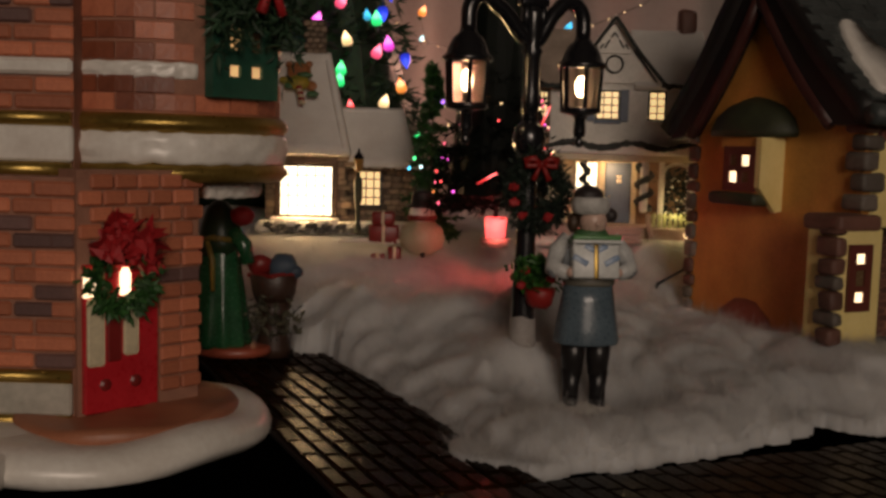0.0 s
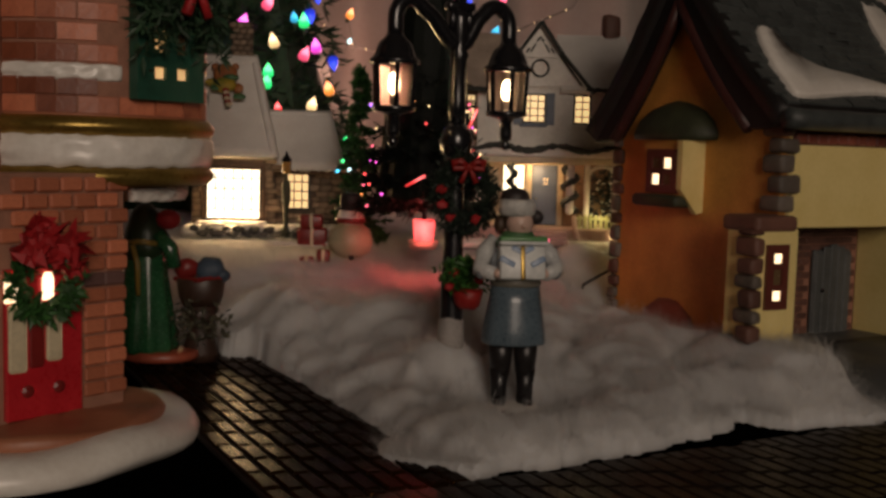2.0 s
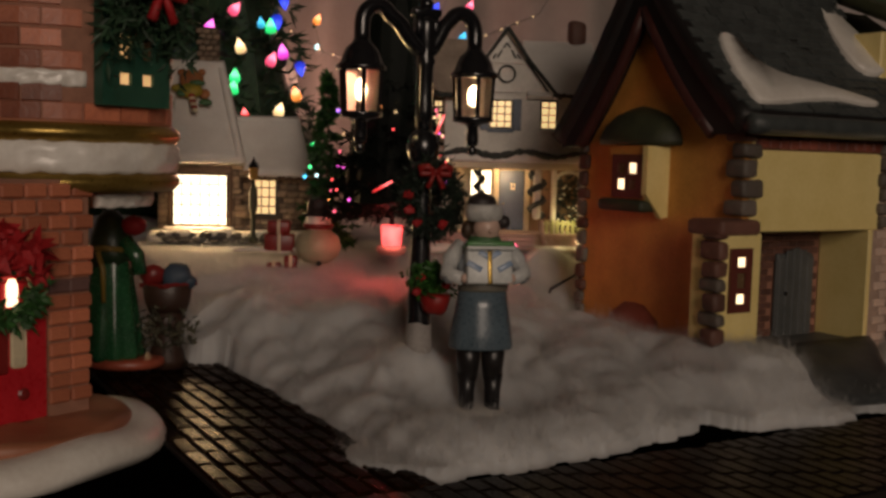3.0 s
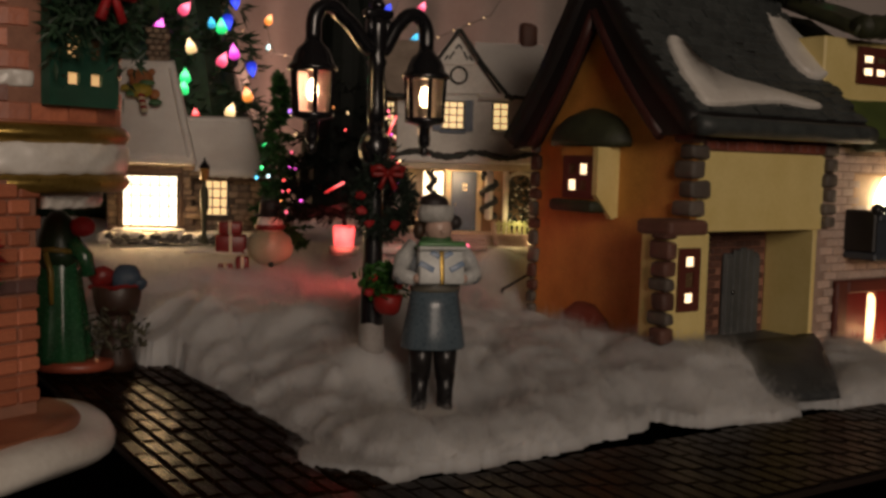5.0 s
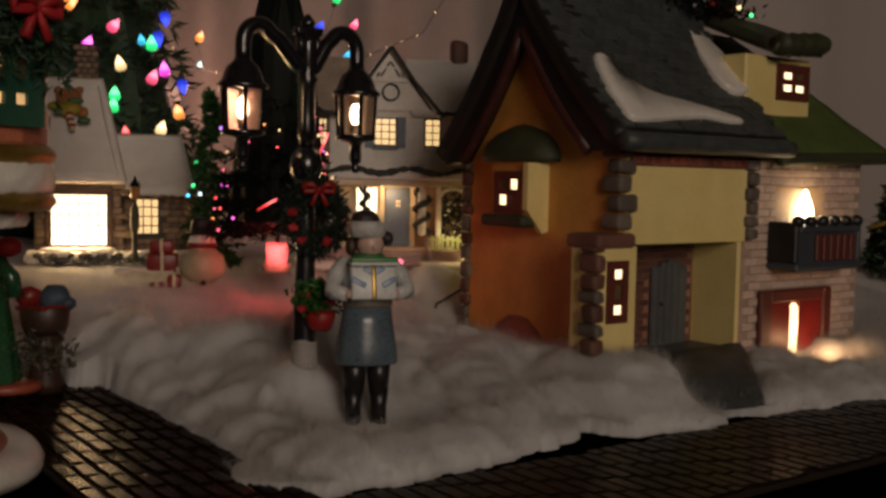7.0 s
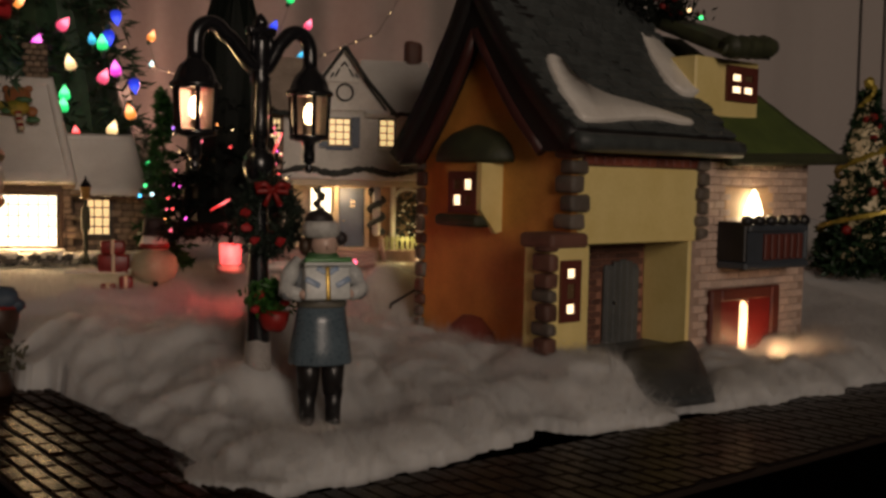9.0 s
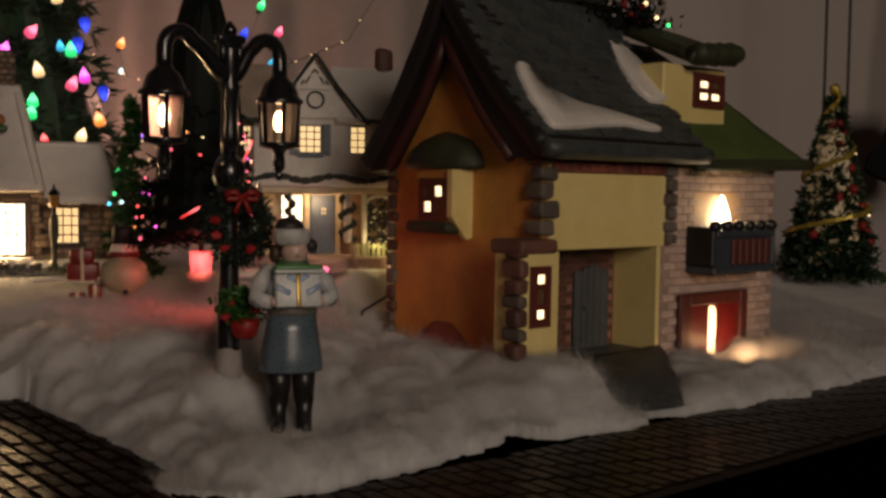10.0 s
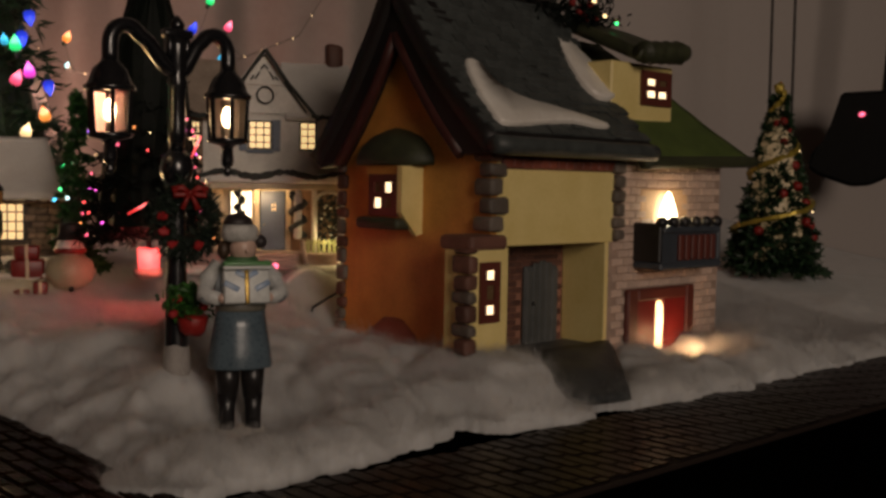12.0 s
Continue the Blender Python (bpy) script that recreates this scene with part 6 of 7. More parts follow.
MAT["gift_blue"] = material("pale_blue_stripe_paint", (0.26, 0.36, 0.52), 0.35, scale=80, bump=0.1)
MAT["green_gift"] = material("green_gift_paint", (0.10, 0.27, 0.09), 0.35, scale=80, bump=0.1)
MAT["ginger"] = material("gingerbread_paint", (0.42, 0.17, 0.06), 0.5, scale=150, bump=0.3, other=(0.26, 0.08, 0.03))
MAT["scarf"] = material("yellow_green_scarf", (0.45, 0.30, 0.03), 0.6, scale=190, bump=0.3, other=(0.05, 0.16, 0.03), mix=0.5)
MAT["snow_foot"] = MAT["snow"]
ginger_ornament()
drummer()


def cart_woman():
    base = Matrix.Translation((-0.0985, 0.470, 0.003))
    pieces = [("terra_base", shape([(0.0165, 0.0), (0.0175, 0.0015), (0.0170, 0.0035), (0.0155, 0.0042)], 0.004, 0, 0.75, 24)),
              ("green_coat", shape([(0.0128, 0.0035), (0.0135, 0.006), (0.0118, 0.020), (0.0098, 0.036), (0.0088, 0.046), (0.0070, 0.051)], -0.002, 0, 0.85, 36, 0.10, 9)),
              ("green_dark", shape([(0.0088, 0.045), (0.0098, 0.051), (0.0086, 0.058), (0.0060, 0.066), (0.0030, 0.0695)], -0.0025, 0.0006, 0.9, 18, 0.05, 5)),
              ("gold_paint", bar([(-0.006, -0.0092, 0.052), (-0.0035, -0.0104, 0.044), (-0.0030, -0.0112, 0.030)], [0.0012, 0.0013, 0.0010])),
              ("gold_paint", bar([(-0.0100, -0.004, 0.0525), (-0.003, -0.0092, 0.0535), (0.004, -0.006, 0.0525)], 0.0013)),
              ("red_cloth", lump((0.0078, -0.001, 0.0630), 0.0052, (1.1, 0.9, 0.9))),
              ("red_cloth", lump((-0.0102, 0.002, 0.046), 0.0042, (0.8, 0.9, 1.6))),
              ("green_coat", bar([(0.004, -0.003, 0.056), (0.0098, -0.005, 0.050), (0.0115, -0.005, 0.042)], [0.0040, 0.0036, 0.0030]))]
    painted("shawled_figurine", pieces, base, "painted figurine in a green hooded cloak on a terracotta base", "figurine")
    c = thing("flower_cart", Matrix.Translation((-0.0775, 0.478, 0.0005)), "dark wooden barrow heaped with red and blue goods", "barrow")
    bm = bmesh.new()
    lathe(bm, [(0.0085, 0.026), (0.0100, 0.030), (0.0112, 0.038), (0.0108, 0.0385)], 14, None, 0.8)
    part("tub", bm, "brown_deep", c, "dark brown tub", smooth=True)
    bm = bmesh.new()
    tube(bm, [(-0.0115, -0.001, 0.0380), (0.0, -0.0095, 0.0385), (0.0130, -0.001, 0.0395)], 0.0012, 6)
    part("rim", bm, "red_dark", c)
    bm = bmesh.new()
    lathe(bm, [(0.0075, 0.0), (0.0085, 0.004), (0.0060, 0.013), (0.0066, 0.020), (0.0080, 0.026)], 12, None, 0.8)
    part("stand", bm, "brown_deep", c, smooth=True)
    rng = random.Random(6)
    for k, (mat, x, z, r) in enumerate((("red_dark", -0.006, 0.043, 0.0058), ("blue_cloth", 0.0045, 0.0425, 0.0068), ("blue_cloth", 0.009, 0.040, 0.0042))):
        bm = bmesh.new()
        ball(bm, (x, -0.002, z), r, (1, 0.8, 0.85))
        for v in bm.verts:
            v.co += noise.noise_vector(v.co * 260) * 0.0016
        part("parcel", bm, mat, c, "dark red parcel" if mat == "red_dark" else "slate blue parcel", smooth=True)
    bm = bmesh.new()
    scatter_leaves(bm, [((rng.gauss(0, 0.007), -0.006 + rng.gauss(0, 0.002), 0.018 + rng.gauss(0, 0.005)), (rng.gauss(0, 1), rng.gauss(-0.5, 0.6), rng.gauss(-0.2, 0.8))) for _ in range(150)], 0.005, 0.0022, rng)
    part("leaves", bm, "grey_leaf", c)


MAT["terra_base"] = material("terracotta_base_paint", (0.33, 0.075, 0.04), 0.4, scale=100, bump=0.2)
MAT["green_coat"] = material("deep_green_coat_paint", (0.022, 0.105, 0.040), 0.25, scale=100, bump=0.3, other=(0.010, 0.045, 0.020), coat=0.5)
MAT["green_dark"] = material("dark_green_hood_paint", (0.022, 0.045, 0.020), 0.35, scale=100, bump=0.3)
MAT["gold_paint"] = material("ochre_ribbon_paint", (0.28, 0.19, 0.04), 0.4, scale=100, bump=0.2)
MAT["blue_cloth"] = material("slate_blue_cloth", (0.05, 0.075, 0.11), 0.6, scale=120, bump=0.4)
MAT["brown_deep"] = material("dark_brown_paint", (0.045, 0.022, 0.014), 0.45, scale=100, bump=0.3)
MAT["grey_leaf"] = material("dry_grey_leaf", (0.07, 0.065, 0.04), 0.6, scale=120, bump=0.2, spread=0.5)
cart_woman()


MAT["cream_dull"] = material("dull_cream_porcelain", (0.50, 0.44, 0.30), 0.4, scale=90, bump=0.15, other=(0.38, 0.32, 0.20))


def snowman():
    pieces = [("cream_dull", lump((0, 0, 0.0100), 0.0130, (1.05, 0.9, 0.85))),
              ("snow_matt", lump((0, -0.001, 0.0235), 0.0072, (1.1, 0.9, 0.85))),
              ("red_dark", shape([(0.0082, 0.0200), (0.0088, 0.0220), (0.0070, 0.0245)], 0, 0, 0.9)),
              ("fur_dark", shape([(0.0092, 0.0275), (0.0094, 0.0285), (0.0066, 0.0290), (0.0062, 0.0350), (0.0050, 0.0370)], 0, 0, 0.9)),
              ("fur_dark", lump((0.001, -0.0115, 0.0010), 0.0016))]
    painted("snowman", pieces, Matrix.Translation((-0.0125, 0.600, 0.0370)), "white snowman with black hat and red scarf in the cotton", "snowman")
    g = thing("gift_sled", Matrix.Translation((-0.0345, 0.604, 0.0370)), "red sled with striped gifts beside the snowman", "sled")
    for lo, hi, mat in (((-0.0085, -0.006, 0.0060), (0.0085, 0.006, 0.0165), "red_dark"), ((-0.0070, -0.005, 0.0165), (0.0060, 0.005, 0.0240), "red_dark"), ((0.003, -0.010, -0.004), (0.0105, -0.003, 0.0045), "red_dark"), ((-0.0070, -0.011, -0.006), (0.0015, -0.004, 0.0005), "red_dark")):
        p = part("gift_box", boxed(lo, hi, 0.0012, 2), mat, g, "dark red gift", smooth=True)
        cx = (lo[0] + hi[0]) / 2
        part("ribbon", boxed((cx - 0.0009, lo[1] - 0.0004, lo[2]), (cx + 0.0009, hi[1], hi[2] + 0.0005), 0.0003), "cream", p, "cream ribbon")
    for s in (-1, 1):
        bm = bmesh.new()
        tube(bm, [(-0.026, 0.004 * s, 0.0062), (-0.012, 0.005 * s, 0.0072), (0.004, 0.005 * s, 0.0062), (0.010, 0.005 * s, 0.0085)], 0.0010, 6)
        part("runner", bm, "white_wood", g)


snowman()


# ---- trees with lights ----
def fir_crown(bm, rng, height, radius, count, length, width, tiers, base=0.0, droop=0.25):
    """Needles along drooping boughs set in tiers on a cone, with gaps between the tiers."""
    places = []
    boughs = int(count / 26)
    for _ in range(boughs):
        f = rng.random() ** 0.75
        f = (math.floor(f * tiers) + 0.35 + 0.5 * rng.random()) / tiers
        z = base + height * (1 - min(f, 1.0))
        r = radius * min(f, 1.0) * rng.uniform(0.72, 1.08)
        a = rng.uniform(0, 2 * math.pi)
        out = Vector((math.cos(a), math.sin(a), 0))
        for k in range(26):
            t = rng.random() ** 0.6
            p = out * r * t + Vector((0, 0, z - droop * r * t * t + rng.gauss(0, 0.006 * height * 4 * 0.12)))
            d = out + Vector((rng.gauss(0, 0.8), rng.gauss(0, 0.8), rng.gauss(-0.1, 0.6)))
            places.append((p, d))
    scatter_leaves(bm, places, length, width, rng)


BULBS = {"pink": (1.0, 0.09, 0.20), "magenta": (0.85, 0.06, 0.62), "warm": (1.0, 0.66, 0.30), "green": (0.02, 0.85, 0.20), "blue": (0.02, 0.06, 1.0), "orange": (1.0, 0.30, 0.05), "white": (0.6, 0.95, 1.0), "cyan": (0.05, 0.6, 1.0), "violet": (0.45, 0.15, 1.0), "red": (1.0, 0.05, 0.05)}
for key, colour in BULBS.items():
    MAT["bulb_" + key] = bulb_glow("bulb_" + key, colour, 1.4 if key in ("blue", "cyan", "violet") else 2.6)
    MAT["tip_" + key] = glow("tip_" + key, tuple(0.03 + 0.97 * c for c in colour), 2.4, 0.2, 150)


def light_bulb(parent, place, aim, size, colour):
    """A faceted pointed bulb in its dark socket, standing upright or aslant."""
    m = Matrix.Translation(place) @ Vector((0, 0, 1)).rotation_difference(Vector(aim)).to_matrix().to_4x4()
    bm = bmesh.new()
    lathe(bm, [(0.16 * size, 0), (0.32 * size, 0.05 * size), (0.38 * size, 0.20 * size), (0.32 * size, 0.52 * size), (0.15 * size, 0.84 * size), (0.03 * size, 1.08 * size)], 10)
    b = part("light_bulb", bm, "bulb_" + colour, parent, colour + " pointed light bulb", smooth=True, m=m)
    bm = bmesh.new()
    lathe(bm, [(0.14 * size, -0.40 * size), (0.20 * size, -0.36 * size), (0.20 * size, -0.02 * size), (0.14 * size, 0.0)], 8)
    part("socket", bm, "fir", b)
    return b


def great_tree():
    rng = random.Random(40)
    c = Vector((-0.140, 0.985, -0.0035))
    t = thing("christmas_tree", Matrix.Translation(c), "dark green fir tree hung with large coloured bulbs", "christmas tree")
    bm = bmesh.new()
    tube(bm, [(0, 0, 0), (0.002, 0, 0.2), (0, 0, 0.52)], [0.014, 0.010, 0.002], 8)
    part("trunk", bm, "brown", t)
    bm = bmesh.new()
    lathe(bm, [(0.10, 0.02), (0.125, 0.06), (0.085, 0.20), (0.045, 0.36), (0.008, 0.52)], 26)
    for v in bm.verts:
        v.co += noise.noise_vector(v.co * 34) * 0.016
    fir_crown(bm, rng, 0.54, 0.172, 34000, 0.017, 0.0034, 11, 0.02, 0.45)
    part("crown", bm, "fir", t, "dark fir needles")
    spots = (("pink", -0.0931, 0.2179), ("magenta", -0.1119, 0.2021), ("warm", -0.0840, 0.1860), ("green", -0.0601, 0.2030), ("blue", -0.0561, 0.2180), ("cyan", -0.0680, 0.2074),
             ("pink", -0.0616, 0.1766), ("magenta", -0.0496, 0.1826), ("blue", -0.0364, 0.1802), ("green", -0.0911, 0.1523), ("green", -0.0895, 0.1620), ("orange", -0.0378, 0.1489), ("warm", -0.0540, 0.1353),
             ("red", -0.0806, 0.1326), ("green", -0.0230, 0.1079), ("blue", -0.0505, 0.2344), ("pink", -0.1300, 0.170), ("blue", -0.1500, 0.206), ("orange", -0.128, 0.235), ("warm", -0.070, 0.245), ("green", -0.158, 0.16))
    for colour, x, z in spots:
        place = Vector((x, 0.885, z)) - c
        aim = Vector((rng.uniform(-0.2, 1.0), -0.35, rng.uniform(0.45, 0.9))) if colour != "blue" else Vector((0.15, -0.3, -0.9))
        light_bulb(t, place - Vector((0, 0, 0.005)), aim, 0.0124 if colour not in ("red", "cyan") else 0.0092, colour)
        bm = bmesh.new()
        tube(bm, [place - Vector((0, 0, 0.006)) - aim.normalized() * 0.005, place + Vector((-0.01, 0.03, -0.012)), place + Vector((-0.03, 0.07, -0.006))], 0.0011, 5)
        part("wire", bm, "fir", t)


great_tree()
# the joint glow of the bulbs on the curtain side of the tree
lamp("tree_glow", "POINT", (-0.02, 1.06, 0.17), 0.36, (1.0, 0.50, 0.36), 0.03)


def pot_tree():
    rng = random.Random(41)
    c = Vector((0.0290, 0.583, 0.0445))
    t = thing("fibre_tree", Matrix.Translation(c), "small black-green tree with tiny pink lights and a glowing red pot", "christmas tree")
    bm = bmesh.new()
    lathe(bm, [(0.0070, 0.0), (0.0082, 0.002), (0.0086, 0.0042), (0.0078, 0.005)], 14)
    part("saucer", bm, "pot_pale", t, smooth=True)
    bm = bmesh.new()
    lathe(bm, [(0.0052, 0.005), (0.0058, 0.010), (0.0062, 0.016), (0.0056, 0.0165)], 14)
    part("pot", bm, "pot_glow", t, "glowing red pot", smooth=True)
    bm = bmesh.new()
    tube(bm, [(0, 0, 0.016), (0, 0, 0.165)], [0.0016, 0.0006], 6)
    part("trunk", bm, "black_wood", t)
    bm = bmesh.new()
    lathe(bm, [(0.022, 0.024), (0.027, 0.030), (0.023, 0.075), (0.018, 0.125), (0.010, 0.152), (0.003, 0.166)], 22)
    for v in bm.verts:
        v.co += noise.noise_vector(v.co * 160) * 0.004
    fir_crown(bm, rng, 0.150, 0.0385, 19000, 0.0065, 0.0012, 11, 0.022, 0.12)
    part("crown", bm, "black_fir", t, "black-green needles")
    for k in range(72):
        f = rng.uniform(0.12, 1.0)
        a = (rng.gauss(-0.25, 0.30) if k % 2 else rng.gauss(-2.85, 0.35)) if k % 4 else rng.uniform(-math.pi, 0.0)
        p = (0.0390 * f * math.cos(a), 0.0390 * f * math.sin(a), 0.172 - 0.150 * f)
        bm = bmesh.new()
        ball(bm, p, rng.uniform(0.00055, 0.00095), sub=1)
        part("tiny_light", bm, "tip_" + ("pink", "orange", "pink", "warm", "red", "magenta")[rng.randrange(6)], t)
    for p, q in (((-0.012, -0.034, 0.036), (-0.002, -0.036, 0.042)), ((0.021, -0.022, 0.066), (0.026, -0.020, 0.078))):
        bm = bmesh.new()
        tube(bm, [p, q], 0.0006, 5)
        part("light_wire", bm, "bulb_red", t, "glowing red fibre")
    # the slim green tree beside it
    g = thing("slim_tree", Matrix.Translation((-0.0085, 0.640, 0.040)), "slim green tree with a few coloured lights", "christmas tree")
    bm = bmesh.new()
    tube(bm, [(0, 0, 0), (0, 0, 0.095)], [0.0014, 0.0004], 6)
    part("trunk", bm, "brown", g)
    bm = bmesh.new()
    fir_crown(bm, rng, 0.104, 0.0190, 3000, 0.0056, 0.0024, 15, 0.006, 0.1)
    part("crown", bm, "leaf", g, "bright green leaves")
    for colour, x, z in (("violet", 0.006, 0.086), ("warm", 0.010, 0.072), ("green", -0.010, 0.052), ("white", -0.006, 0.047), ("orange", 0.014, 0.060), ("cyan", -0.013, 0.046)):
        bm = bmesh.new()
        ball(bm, (x, -0.0175 + 0.10 * z, z), 0.0012, sub=1)
        part("tiny_light", bm, "tip_" + colour, g)


MAT["pot_pale"] = material("pale_pot_saucer", (0.55, 0.42, 0.36), 0.5, scale=90, bump=0.1)
MAT["pot_glow"] = glow("glowing_pot", (1.0, 0.07, 0.07), 2.4, 0.4, 160)
MAT["black_fir"] = material("black_fir_needles", (0.005, 0.008, 0.006), 0.6, scale=150, bump=0.1, spread=0.5, gloss=0.15)
pot_tree()
lamp("pot_lamp", "POINT", (0.0290, 0.566, 0.0565), 0.026, (1.0, 0.12, 0.10), 0.003)


def snowy_tree():
    rng = random.Random(43)
    t = thing("snowy_tree", Matrix.Translation((0.5215, 0.7050, 0.030)), "small decorated tree with snow, gold tinsel and red balls", "christmas tree")
    bm = bmesh.new()
    tube(bm, [(0, 0, 0), (0, 0, 0.14)], [0.003, 0.0008], 7)
    part("trunk", bm, "brown", t)
    bm = bmesh.new()
    lathe(bm, [(0.018, 0.012), (0.021, 0.03), (0.0195, 0.065), (0.0125, 0.105), (0.003, 0.143)], 30)
    for v in bm.verts:
        v.co += noise.noise_vector(v.co * 90) * 0.004
    part("snow_core", bm, "warm_snow", t, "cream snow on the boughs, glowing faintly by itself", smooth=True)
    bm = bmesh.new()
    fir_crown(bm, rng, 0.135, 0.0385, 15000, 0.0085, 0.0036, 14, 0.010, 0.25)
    part("crown", bm, "leaf_deep", t, "dark green needles")
    bm = bmesh.new()
    n = 90
    tube(bm, [((0.036 * (1 - i / n) + 0.003) * math.cos(0.2 * i), (0.036 * (1 - i / n) + 0.003) * math.sin(0.2 * i), 0.018 + 0.130 * i / n) for i in range(n + 1)], 0.0022, 5)
    for v in bm.verts:
        v.co += noise.noise_vector(v.co * 700) * 0.0016
    part("tinsel", bm, "tinsel", t, "gold tinsel")
    for k in range(14):
        f = rng.uniform(0.15, 0.95)
        a = rng.uniform(-math.pi, 0.2)
        bm = bmesh.new()
        ball(bm, (0.034 * f * math.cos(a), 0.034 * f * math.sin(a), 0.147 - 0.132 * f), 0.0040, sub=2)
        part("red_ball", bm, "red_bow", t, "red ball", smooth=True)
    bm = bmesh.new()
    ball(bm, (0, 0, 0.150), 0.0055, (1, 0.7, 1.0), 1)
    for v in bm.verts:
        v.co += noise.noise_vector(v.co * 500) * 0.002
    part("top_tuft", bm, "tinsel", t)
    for x, z in ((-0.010, 0.036), (0.020, 0.052), (0.014, 0.100)):
        bm = bmesh.new()
        ball(bm, (x, -0.033 + 0.24 * z, z), 0.0009, sub=1)
        part("tiny_light", bm, "tip_warm", t)


# faint emission in the snow stands for warm light inside the tree
MAT["warm_snow"] = material("cream_snow_glow", (0.66, 0.56, 0.40), 0.6, scale=120, bump=0.4, emit=(1.0, 0.66, 0.30), power=0.06)
MAT["leaf_deep"] = material("deep_green_needles", (0.020, 0.050, 0.020), 0.5, scale=150, bump=0.2, spread=0.5)
MAT["tinsel"] = material("gold_tinsel", (0.55, 0.42, 0.07), 0.35, 0.5, scale=200, bump=0.5)
snowy_tree()


# ---- what hangs on and before the wall ----
def curtain():
    bm = bmesh.new()
    n = 150
    cols = []
    for i in range(n + 1):
        x = -0.75 + 1.15 * i / n
        y = 1.205 + 0.014 * math.sin(x * 34 + 2.2 * math.sin(x * 7)) + 0.006 * math.sin(x * 83)
        cols.append([bm.verts.new((x, y + 0.003 * k, -0.25 + 0.40 * k)) for k in range(4)])
    for a, b in zip(cols, cols[1:]):
        for k in range(3):
            bm.faces.new((a[k], b[k], b[k + 1], a[k + 1]))
    ext = bmesh.ops.extrude_face_region(bm, geom=list(bm.faces))
    bmesh.ops.translate(bm, vec=(0, 0.004, 0), verts=[g for g in ext["geom"] if isinstance(g, bmesh.types.BMVert)])
    ob = part("curtain", bm, "curtain", smooth=True)
    tagged(ob, "pale pinkish grey curtain hanging in soft folds behind the village", "curtain", kind="structure")


MAT["curtain"] = material("pale_curtain_cloth", (0.46, 0.40, 0.37), 0.85, scale=20, bump=0.3, other=(0.40, 0.33, 0.30))
curtain()


def hanging_case():
    p = Vector((0.899, 1.06, 0))
    h = thing("hanging_case", Matrix.Translation(p) @ Matrix.Rotation(radians(-38), 4, "Z"), "black case with red standby light hung by a cord", "wall device")
    bm = bmesh.new()
    prism(bm, [(-0.027, 0.221), (-0.034, 0.180), (-0.042, 0.160), (-0.058, 0.150), (-0.064, 0.128), (-0.050, 0.118), (-0.010, 0.104), (0.012, 0.106), (0.034, 0.118), (0.036, 0.224)], 0.06, None, 0.004)
    part("case", bm, "case_black", h, "matt black case")
    bm = bmesh.new()
    tube(bm, [(0.026, 0.03, 0.213), (0.031, 0.03, 0.30), (0.044, 0.04, 0.50), (0.046, 0.06, 0.80)], 0.006, 7)
    part("cord", bm, "case_black", h)
    bm = bmesh.new()
    ball(bm, (-0.002, -0.001, 0.1935), 0.0035, (1.2, 0.5, 0.9), 1)
    part("standby_light", bm, "tip_pink", h, "small red light")
    part("bracket", boxed((0.02, 0.058, 0.16), (0.05, 0.27, 0.20), 0.003), "case_black", h)
    for x in (0.7180, 0.7480):
        bm = bmesh.new()
        tube(bm, [(x, 1.00, -0.002), (x + 0.002, 1.00, 0.2), (x - 0.003, 1.00, 0.9), (x - 0.003, 1.10, 1.35)], 0.0016, 6)
        tagged(part("hanging_wire", bm, "wire_dark"), "thin dark wire hanging before the wall", "wire", "wires before the wall")


MAT["case_black"] = material("matt_black_case", (0.006, 0.006, 0.006), 0.7, scale=60, bump=0.2, gloss=0.2)
MAT["wire_dark"] = material("dark_wire", (0.06, 0.05, 0.045), 0.6, scale=60, bump=0.1)
hanging_case()


def light_string():
    s = thing("light_string", Matrix.Identity(4), "thin wire with small coloured lights strung before the curtain", "string lights")
    pts = [(-0.32, 1.10, 0.32), (-0.12, 1.06, 0.262), (-0.02, 1.05, 0.200), (0.02, 1.05, 0.190), (0.08, 1.05, 0.206), (0.14, 1.06, 0.222), (0.20, 1.08, 0.25), (0.30, 1.18, 0.40)]
    bm = bmesh.new()
    tube(bm, pts, 0.0007, 5)
    part("wire", bm, "wire_pale", s)
    rng = random.Random(9)
    for k in range(26):
        f = k / 25 * (len(pts) - 1.001)
        i = int(f)
        p = Vector(pts[i]).lerp(Vector(pts[i + 1]), f - i)
        bm = bmesh.new()
        ball(bm, p, 0.0009, sub=1)
        part("spark", bm, "tip_warm", s)
    for colour, x, z, size in (("white", -0.0277, 0.2025, 0.006), ("orange", -0.0282, 0.2270, 0.011), ("blue", 0.040, 0.217, 0.012), ("cyan", 0.1161, 0.2150, 0.011), ("pink", 0.0636, 0.2580, 0.011), ("blue", 0.088, 0.2420, 0.012), ("pink", 0.1225, 0.2460, 0.011), ("green", 0.1049, 0.2710, 0.011)):
        light_bulb(s, Vector((x, 1.05, z)), (0.3, -0.4, 0.7), size, colour)
        bm = bmesh.new()
        q = min((Vector(p) for p in pts), key=lambda p: abs(p.x - x))
        tube(bm, [(x, 1.05, z - 0.003), ((x + q.x) / 2, 1.052, (z + q.z) / 2 - 0.006), tuple(q)], 0.0005, 5)
        part("lead", bm, "wire_pale", s)


MAT["wire_pale"] = material("pale_wire", (0.30, 0.27, 0.24), 0.5, scale=60, bump=0.1)
light_string()


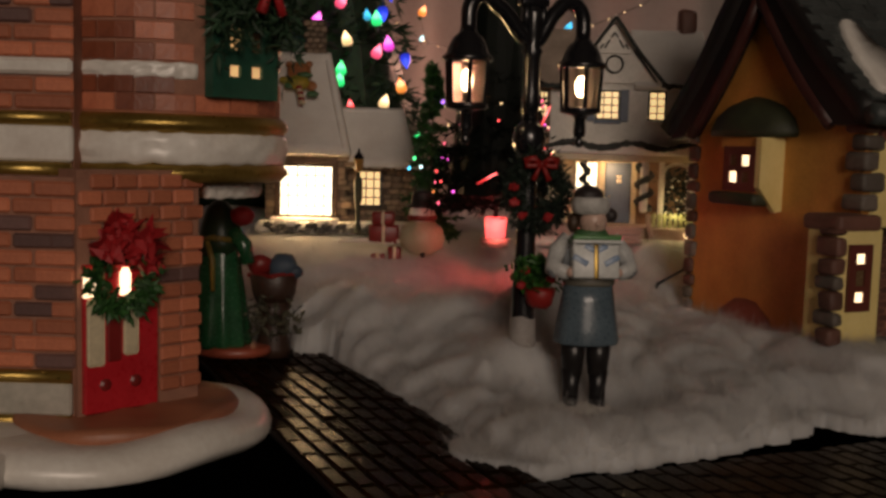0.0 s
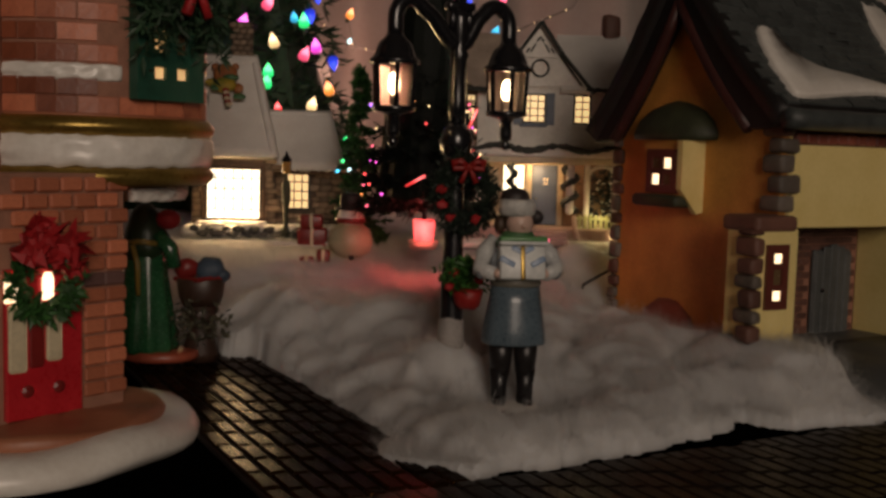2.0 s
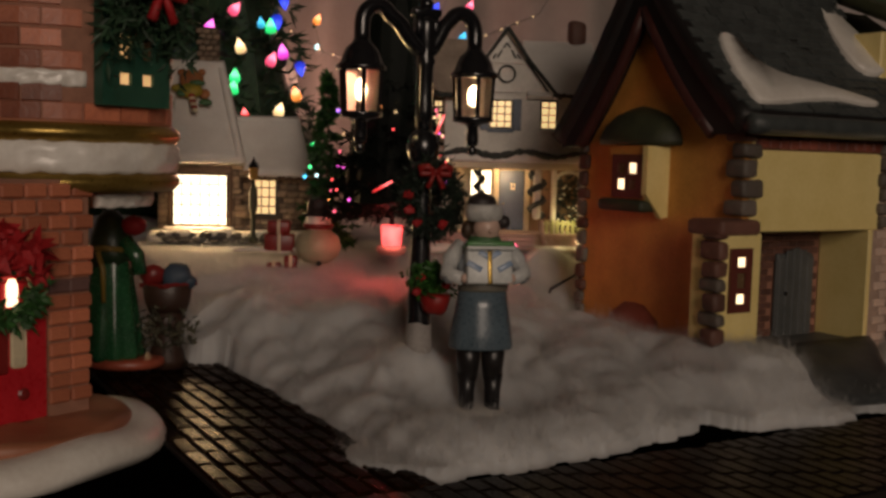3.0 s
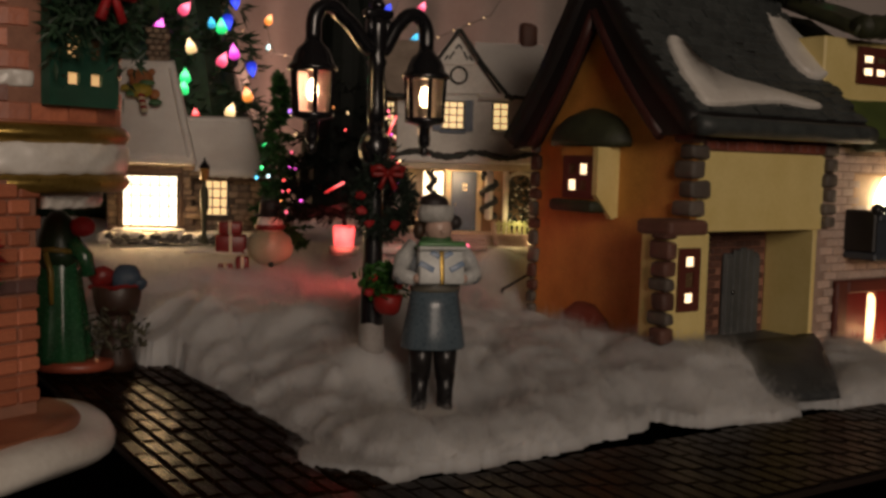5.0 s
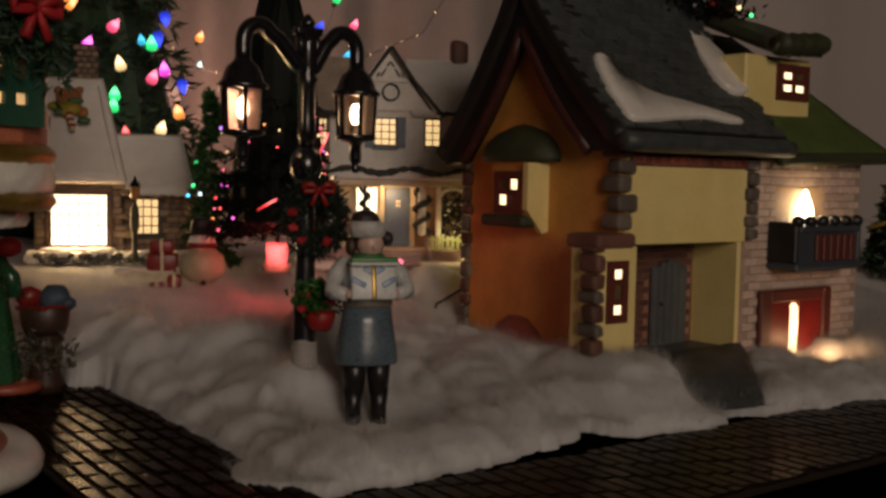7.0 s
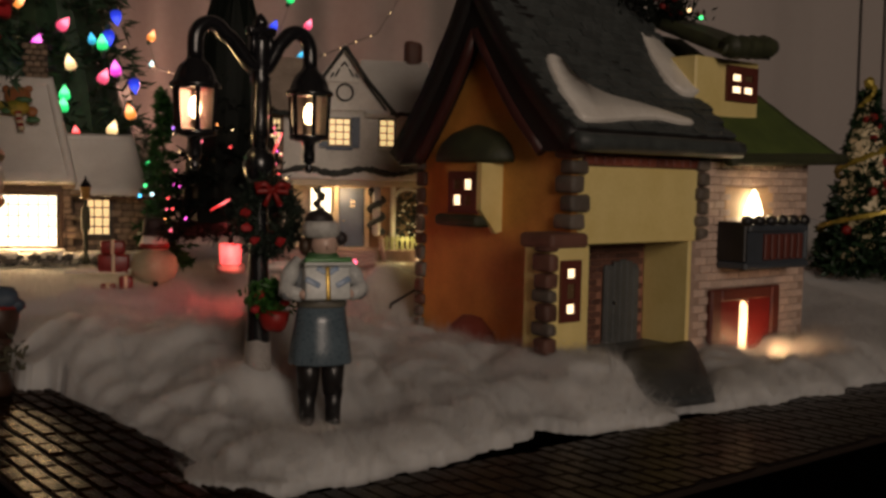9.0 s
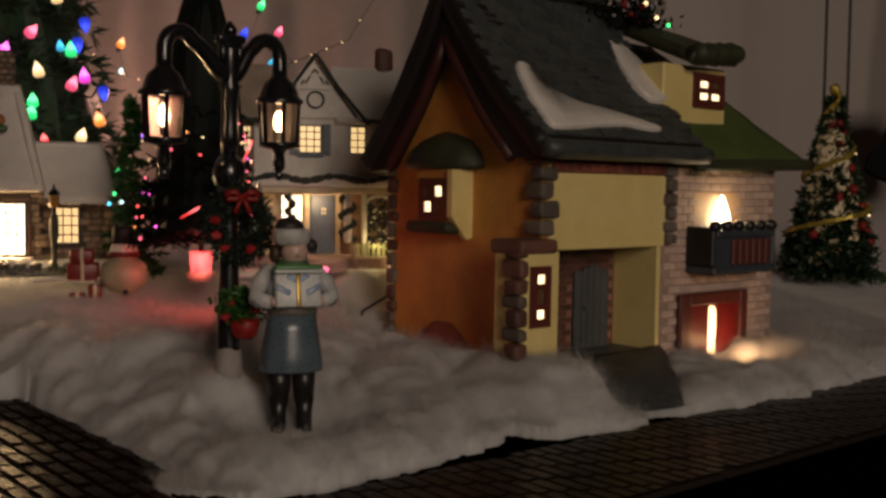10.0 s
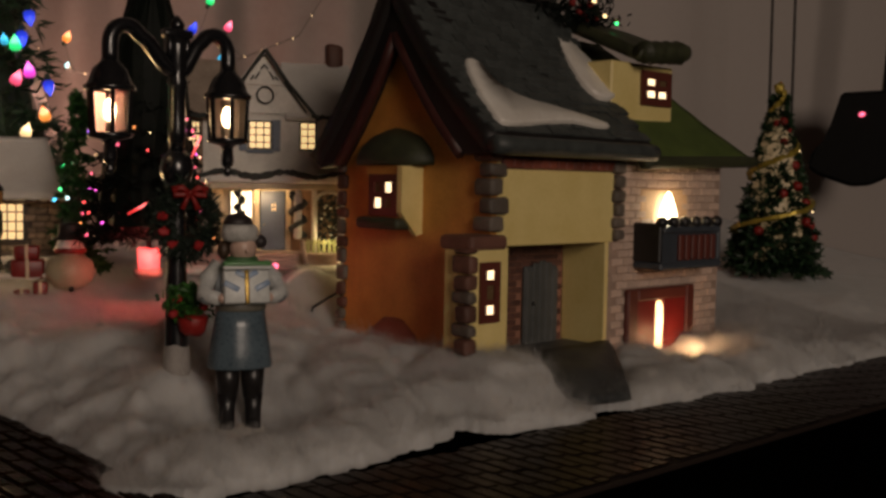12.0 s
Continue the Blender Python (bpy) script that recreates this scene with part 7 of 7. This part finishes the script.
def small_extras():
    rng = random.Random(14)
    # berries and greenery on the ridge of the dormer
    g = thing("roof_garland", HM @ Matrix.Translation((0.118, 0.045, 0.196)), "dark garland with red berries and tiny lights on the roof ridge", "garland")
    bm = bmesh.new()
    scatter_leaves(bm, [((rng.gauss(0, 0.012), rng.gauss(0, 0.006), abs(rng.gauss(0, 0.007)) - 0.002), (rng.gauss(0, 1), rng.gauss(0, 1), rng.gauss(0.3, 1))) for _ in range(420)], 0.007, 0.002, rng)
    part("greenery", bm, "black_fir", g)
    for k in range(12):
        bm = bmesh.new()
        ball(bm, (rng.gauss(0, 0.011), rng.uniform(-0.010, 0.0), rng.uniform(0.0, 0.010)), 0.0022, sub=1)
        part("berry", bm, "red_bow", g, smooth=True)
    for x, z, k in ((0.006, 0.001, "warm"), (0.017, -0.002, "green"), (-0.004, 0.008, "warm")):
        bm = bmesh.new()
        ball(bm, (x, -0.012, z), 0.0013, sub=1)
        part("tiny_light", bm, "tip_" + k, g)
    # porch pines and the two tiny lights by the steps of the white house
    p = thing("porch_pine", Matrix.Translation((0.1560, 0.640, 0.040)), "tall frosted dark pine beside the white porch", "pine")
    bm = bmesh.new()
    fir_crown(bm, rng, 0.064, 0.0085, 700, 0.0045, 0.0014, 7, 0.004, 0.1)
    part("crown", bm, "dark_trim", p)
    bm = bmesh.new()
    tube(bm, [(0, 0, 0), (0, 0, 0.06)], 0.0010, 5)
    part("trunk", bm, "brown", p)
    for k in range(16):
        bm = bmesh.new()
        ball(bm, (rng.gauss(0, 0.004), -0.0065, rng.uniform(0.008, 0.056)), 0.0013, (1.3, 1, 0.7), 1)
        part("snow_tuft", bm, "snow_matt", p)
    for nm, place, key in (("step_light", (0.1035, 0.612, 0.0480), "pink"), ("corner_light", (0.1475, 0.632, 0.0500), "warm")):
        l = thing(nm, Matrix.Translation(place), "tiny glowing " + ("pink" if key == "pink" else "warm white") + " light on a short wire in the snow", "light")
        bm = bmesh.new()
        ball(bm, (0, 0, 0), 0.0020, sub=2)
        part("bulb", bm, "tip_" + key, l, smooth=True)
        bm = bmesh.new()
        tube(bm, [(0, 0.001, -0.001), (0.001, 0.004, -0.006), (0.002, 0.006, -0.012)], 0.0006, 5)
        part("wire", bm, "black_wood", l)
    # the cord, and a block added for the yellow glow behind the ochre house
    a = thing("amber_block", Matrix.Translation((0.1300, 0.580, 0.010)), "added amber block glowing in the cotton, with black cord", "lamp")
    part("block", boxed((-0.006, -0.004, -0.010), (0.006, 0.004, 0.010), 0.0015, 2), "amber_glow", a, smooth=True)
    bm = bmesh.new()
    tube(bm, [(-0.006, -0.002, 0.002), (-0.014, -0.008, 0.008), (-0.012, -0.012, 0.018), (0.004, -0.006, 0.026), (0.010, 0.0, 0.018)], 0.0009, 6)
    part("cord", bm, "black_wood", a, smooth=True)


MAT["amber_glow"] = glow("amber_block", (1.0, 0.55, 0.16), 0.5, 0.5)
small_extras()


# ---- the brick streets, last of all ----
def streets():
    """Two strips of glossy cobbles on the table: one along the front, one leading back past the brick house."""
    made = []
    for name, lo, hi in (("road_front", (-0.146, -0.008), (1.0, 0.0555)), ("road_side", (-0.146, 0.0558), (-0.083, 0.292))):
        r = part(name, boxed((lo[0], lo[1], -0.0034), (hi[0], hi[1], -0.0012), 0.0003), "joint", m=TAB)
        tagged(r, "dark glossy brick-paved street mat on the table", "street", kind="structure")
        made.append((r, lo, hi))
    bw, bl = 0.0068, 0.0165
    shapes = []
    for k in range(3):
        bm = bmesh.new()
        box(bm, (0.0004, 0.0006, -0.0016), (bw - 0.0004, bl - 0.0006, 0.0), 0.0007)
        for v in bm.verts:
            v.co.z += 0.00018 * noise.noise(v.co * 300 + Vector((k * 5, 0, 0)))
        me = mesh_of(bm, "cobble")
        me.materials.append(MAT["road"])
        shapes.append(me)
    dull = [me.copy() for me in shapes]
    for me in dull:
        me.materials[0] = MAT["road_shaded"]
    rng = random.Random(77)
    for r, lo, hi in made:
        count = 0
        rest_v, rest_f = [], []
        front = r.name == "road_front"
        cols = int((hi[0] - lo[0]) / bw)
        for i in range(cols):
            x = lo[0] + i * bw
            v = lo[1] - bl + (-i * 0.0030) % bl
            while v < hi[1]:
                a, b = max(v, lo[1]), min(v + bl, hi[1])
                if b - a > 0.004:
                    z = -0.00005 + rng.uniform(-0.0002, 0.0002) * (0.5 if front else 1)
                    tilt = Matrix.Rotation(rng.gauss(0, 0.005 if front else 0.014), 4, "X") @ Matrix.Rotation(rng.gauss(0, 0.005 if front else 0.014), 4, "Y")
                    m = Matrix.Translation((x, a, z)) @ tilt @ Matrix.Diagonal((1.07 if front else 1, (b - a) / bl * (1.03 if front else 1), 0.45 if front else 1, 1))
                    me = shapes[rng.randrange(3)]
                    if count < 296 and (not front or x < 0.34):
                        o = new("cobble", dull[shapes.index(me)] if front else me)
                        o.parent, o.matrix_basis = r, m
                        count += 1
                    elif x < 0.75:
                        k = len(rest_v)
                        rest_v += [tuple(m @ q.co) for q in me.vertices]
                        rest_f += [tuple(k + j for j in p.vertices) for p in me.polygons]
                v += bl
        if rest_v:
            me = bpy.data.meshes.new("far_cobbles")
            me.from_pydata(rest_v, [], rest_f)
            me.materials.append(MAT["road_shaded" if front else "road"])
            o = new("far_cobbles", me)
            o.parent = r
            o["kind"] = "stuff"


streets()
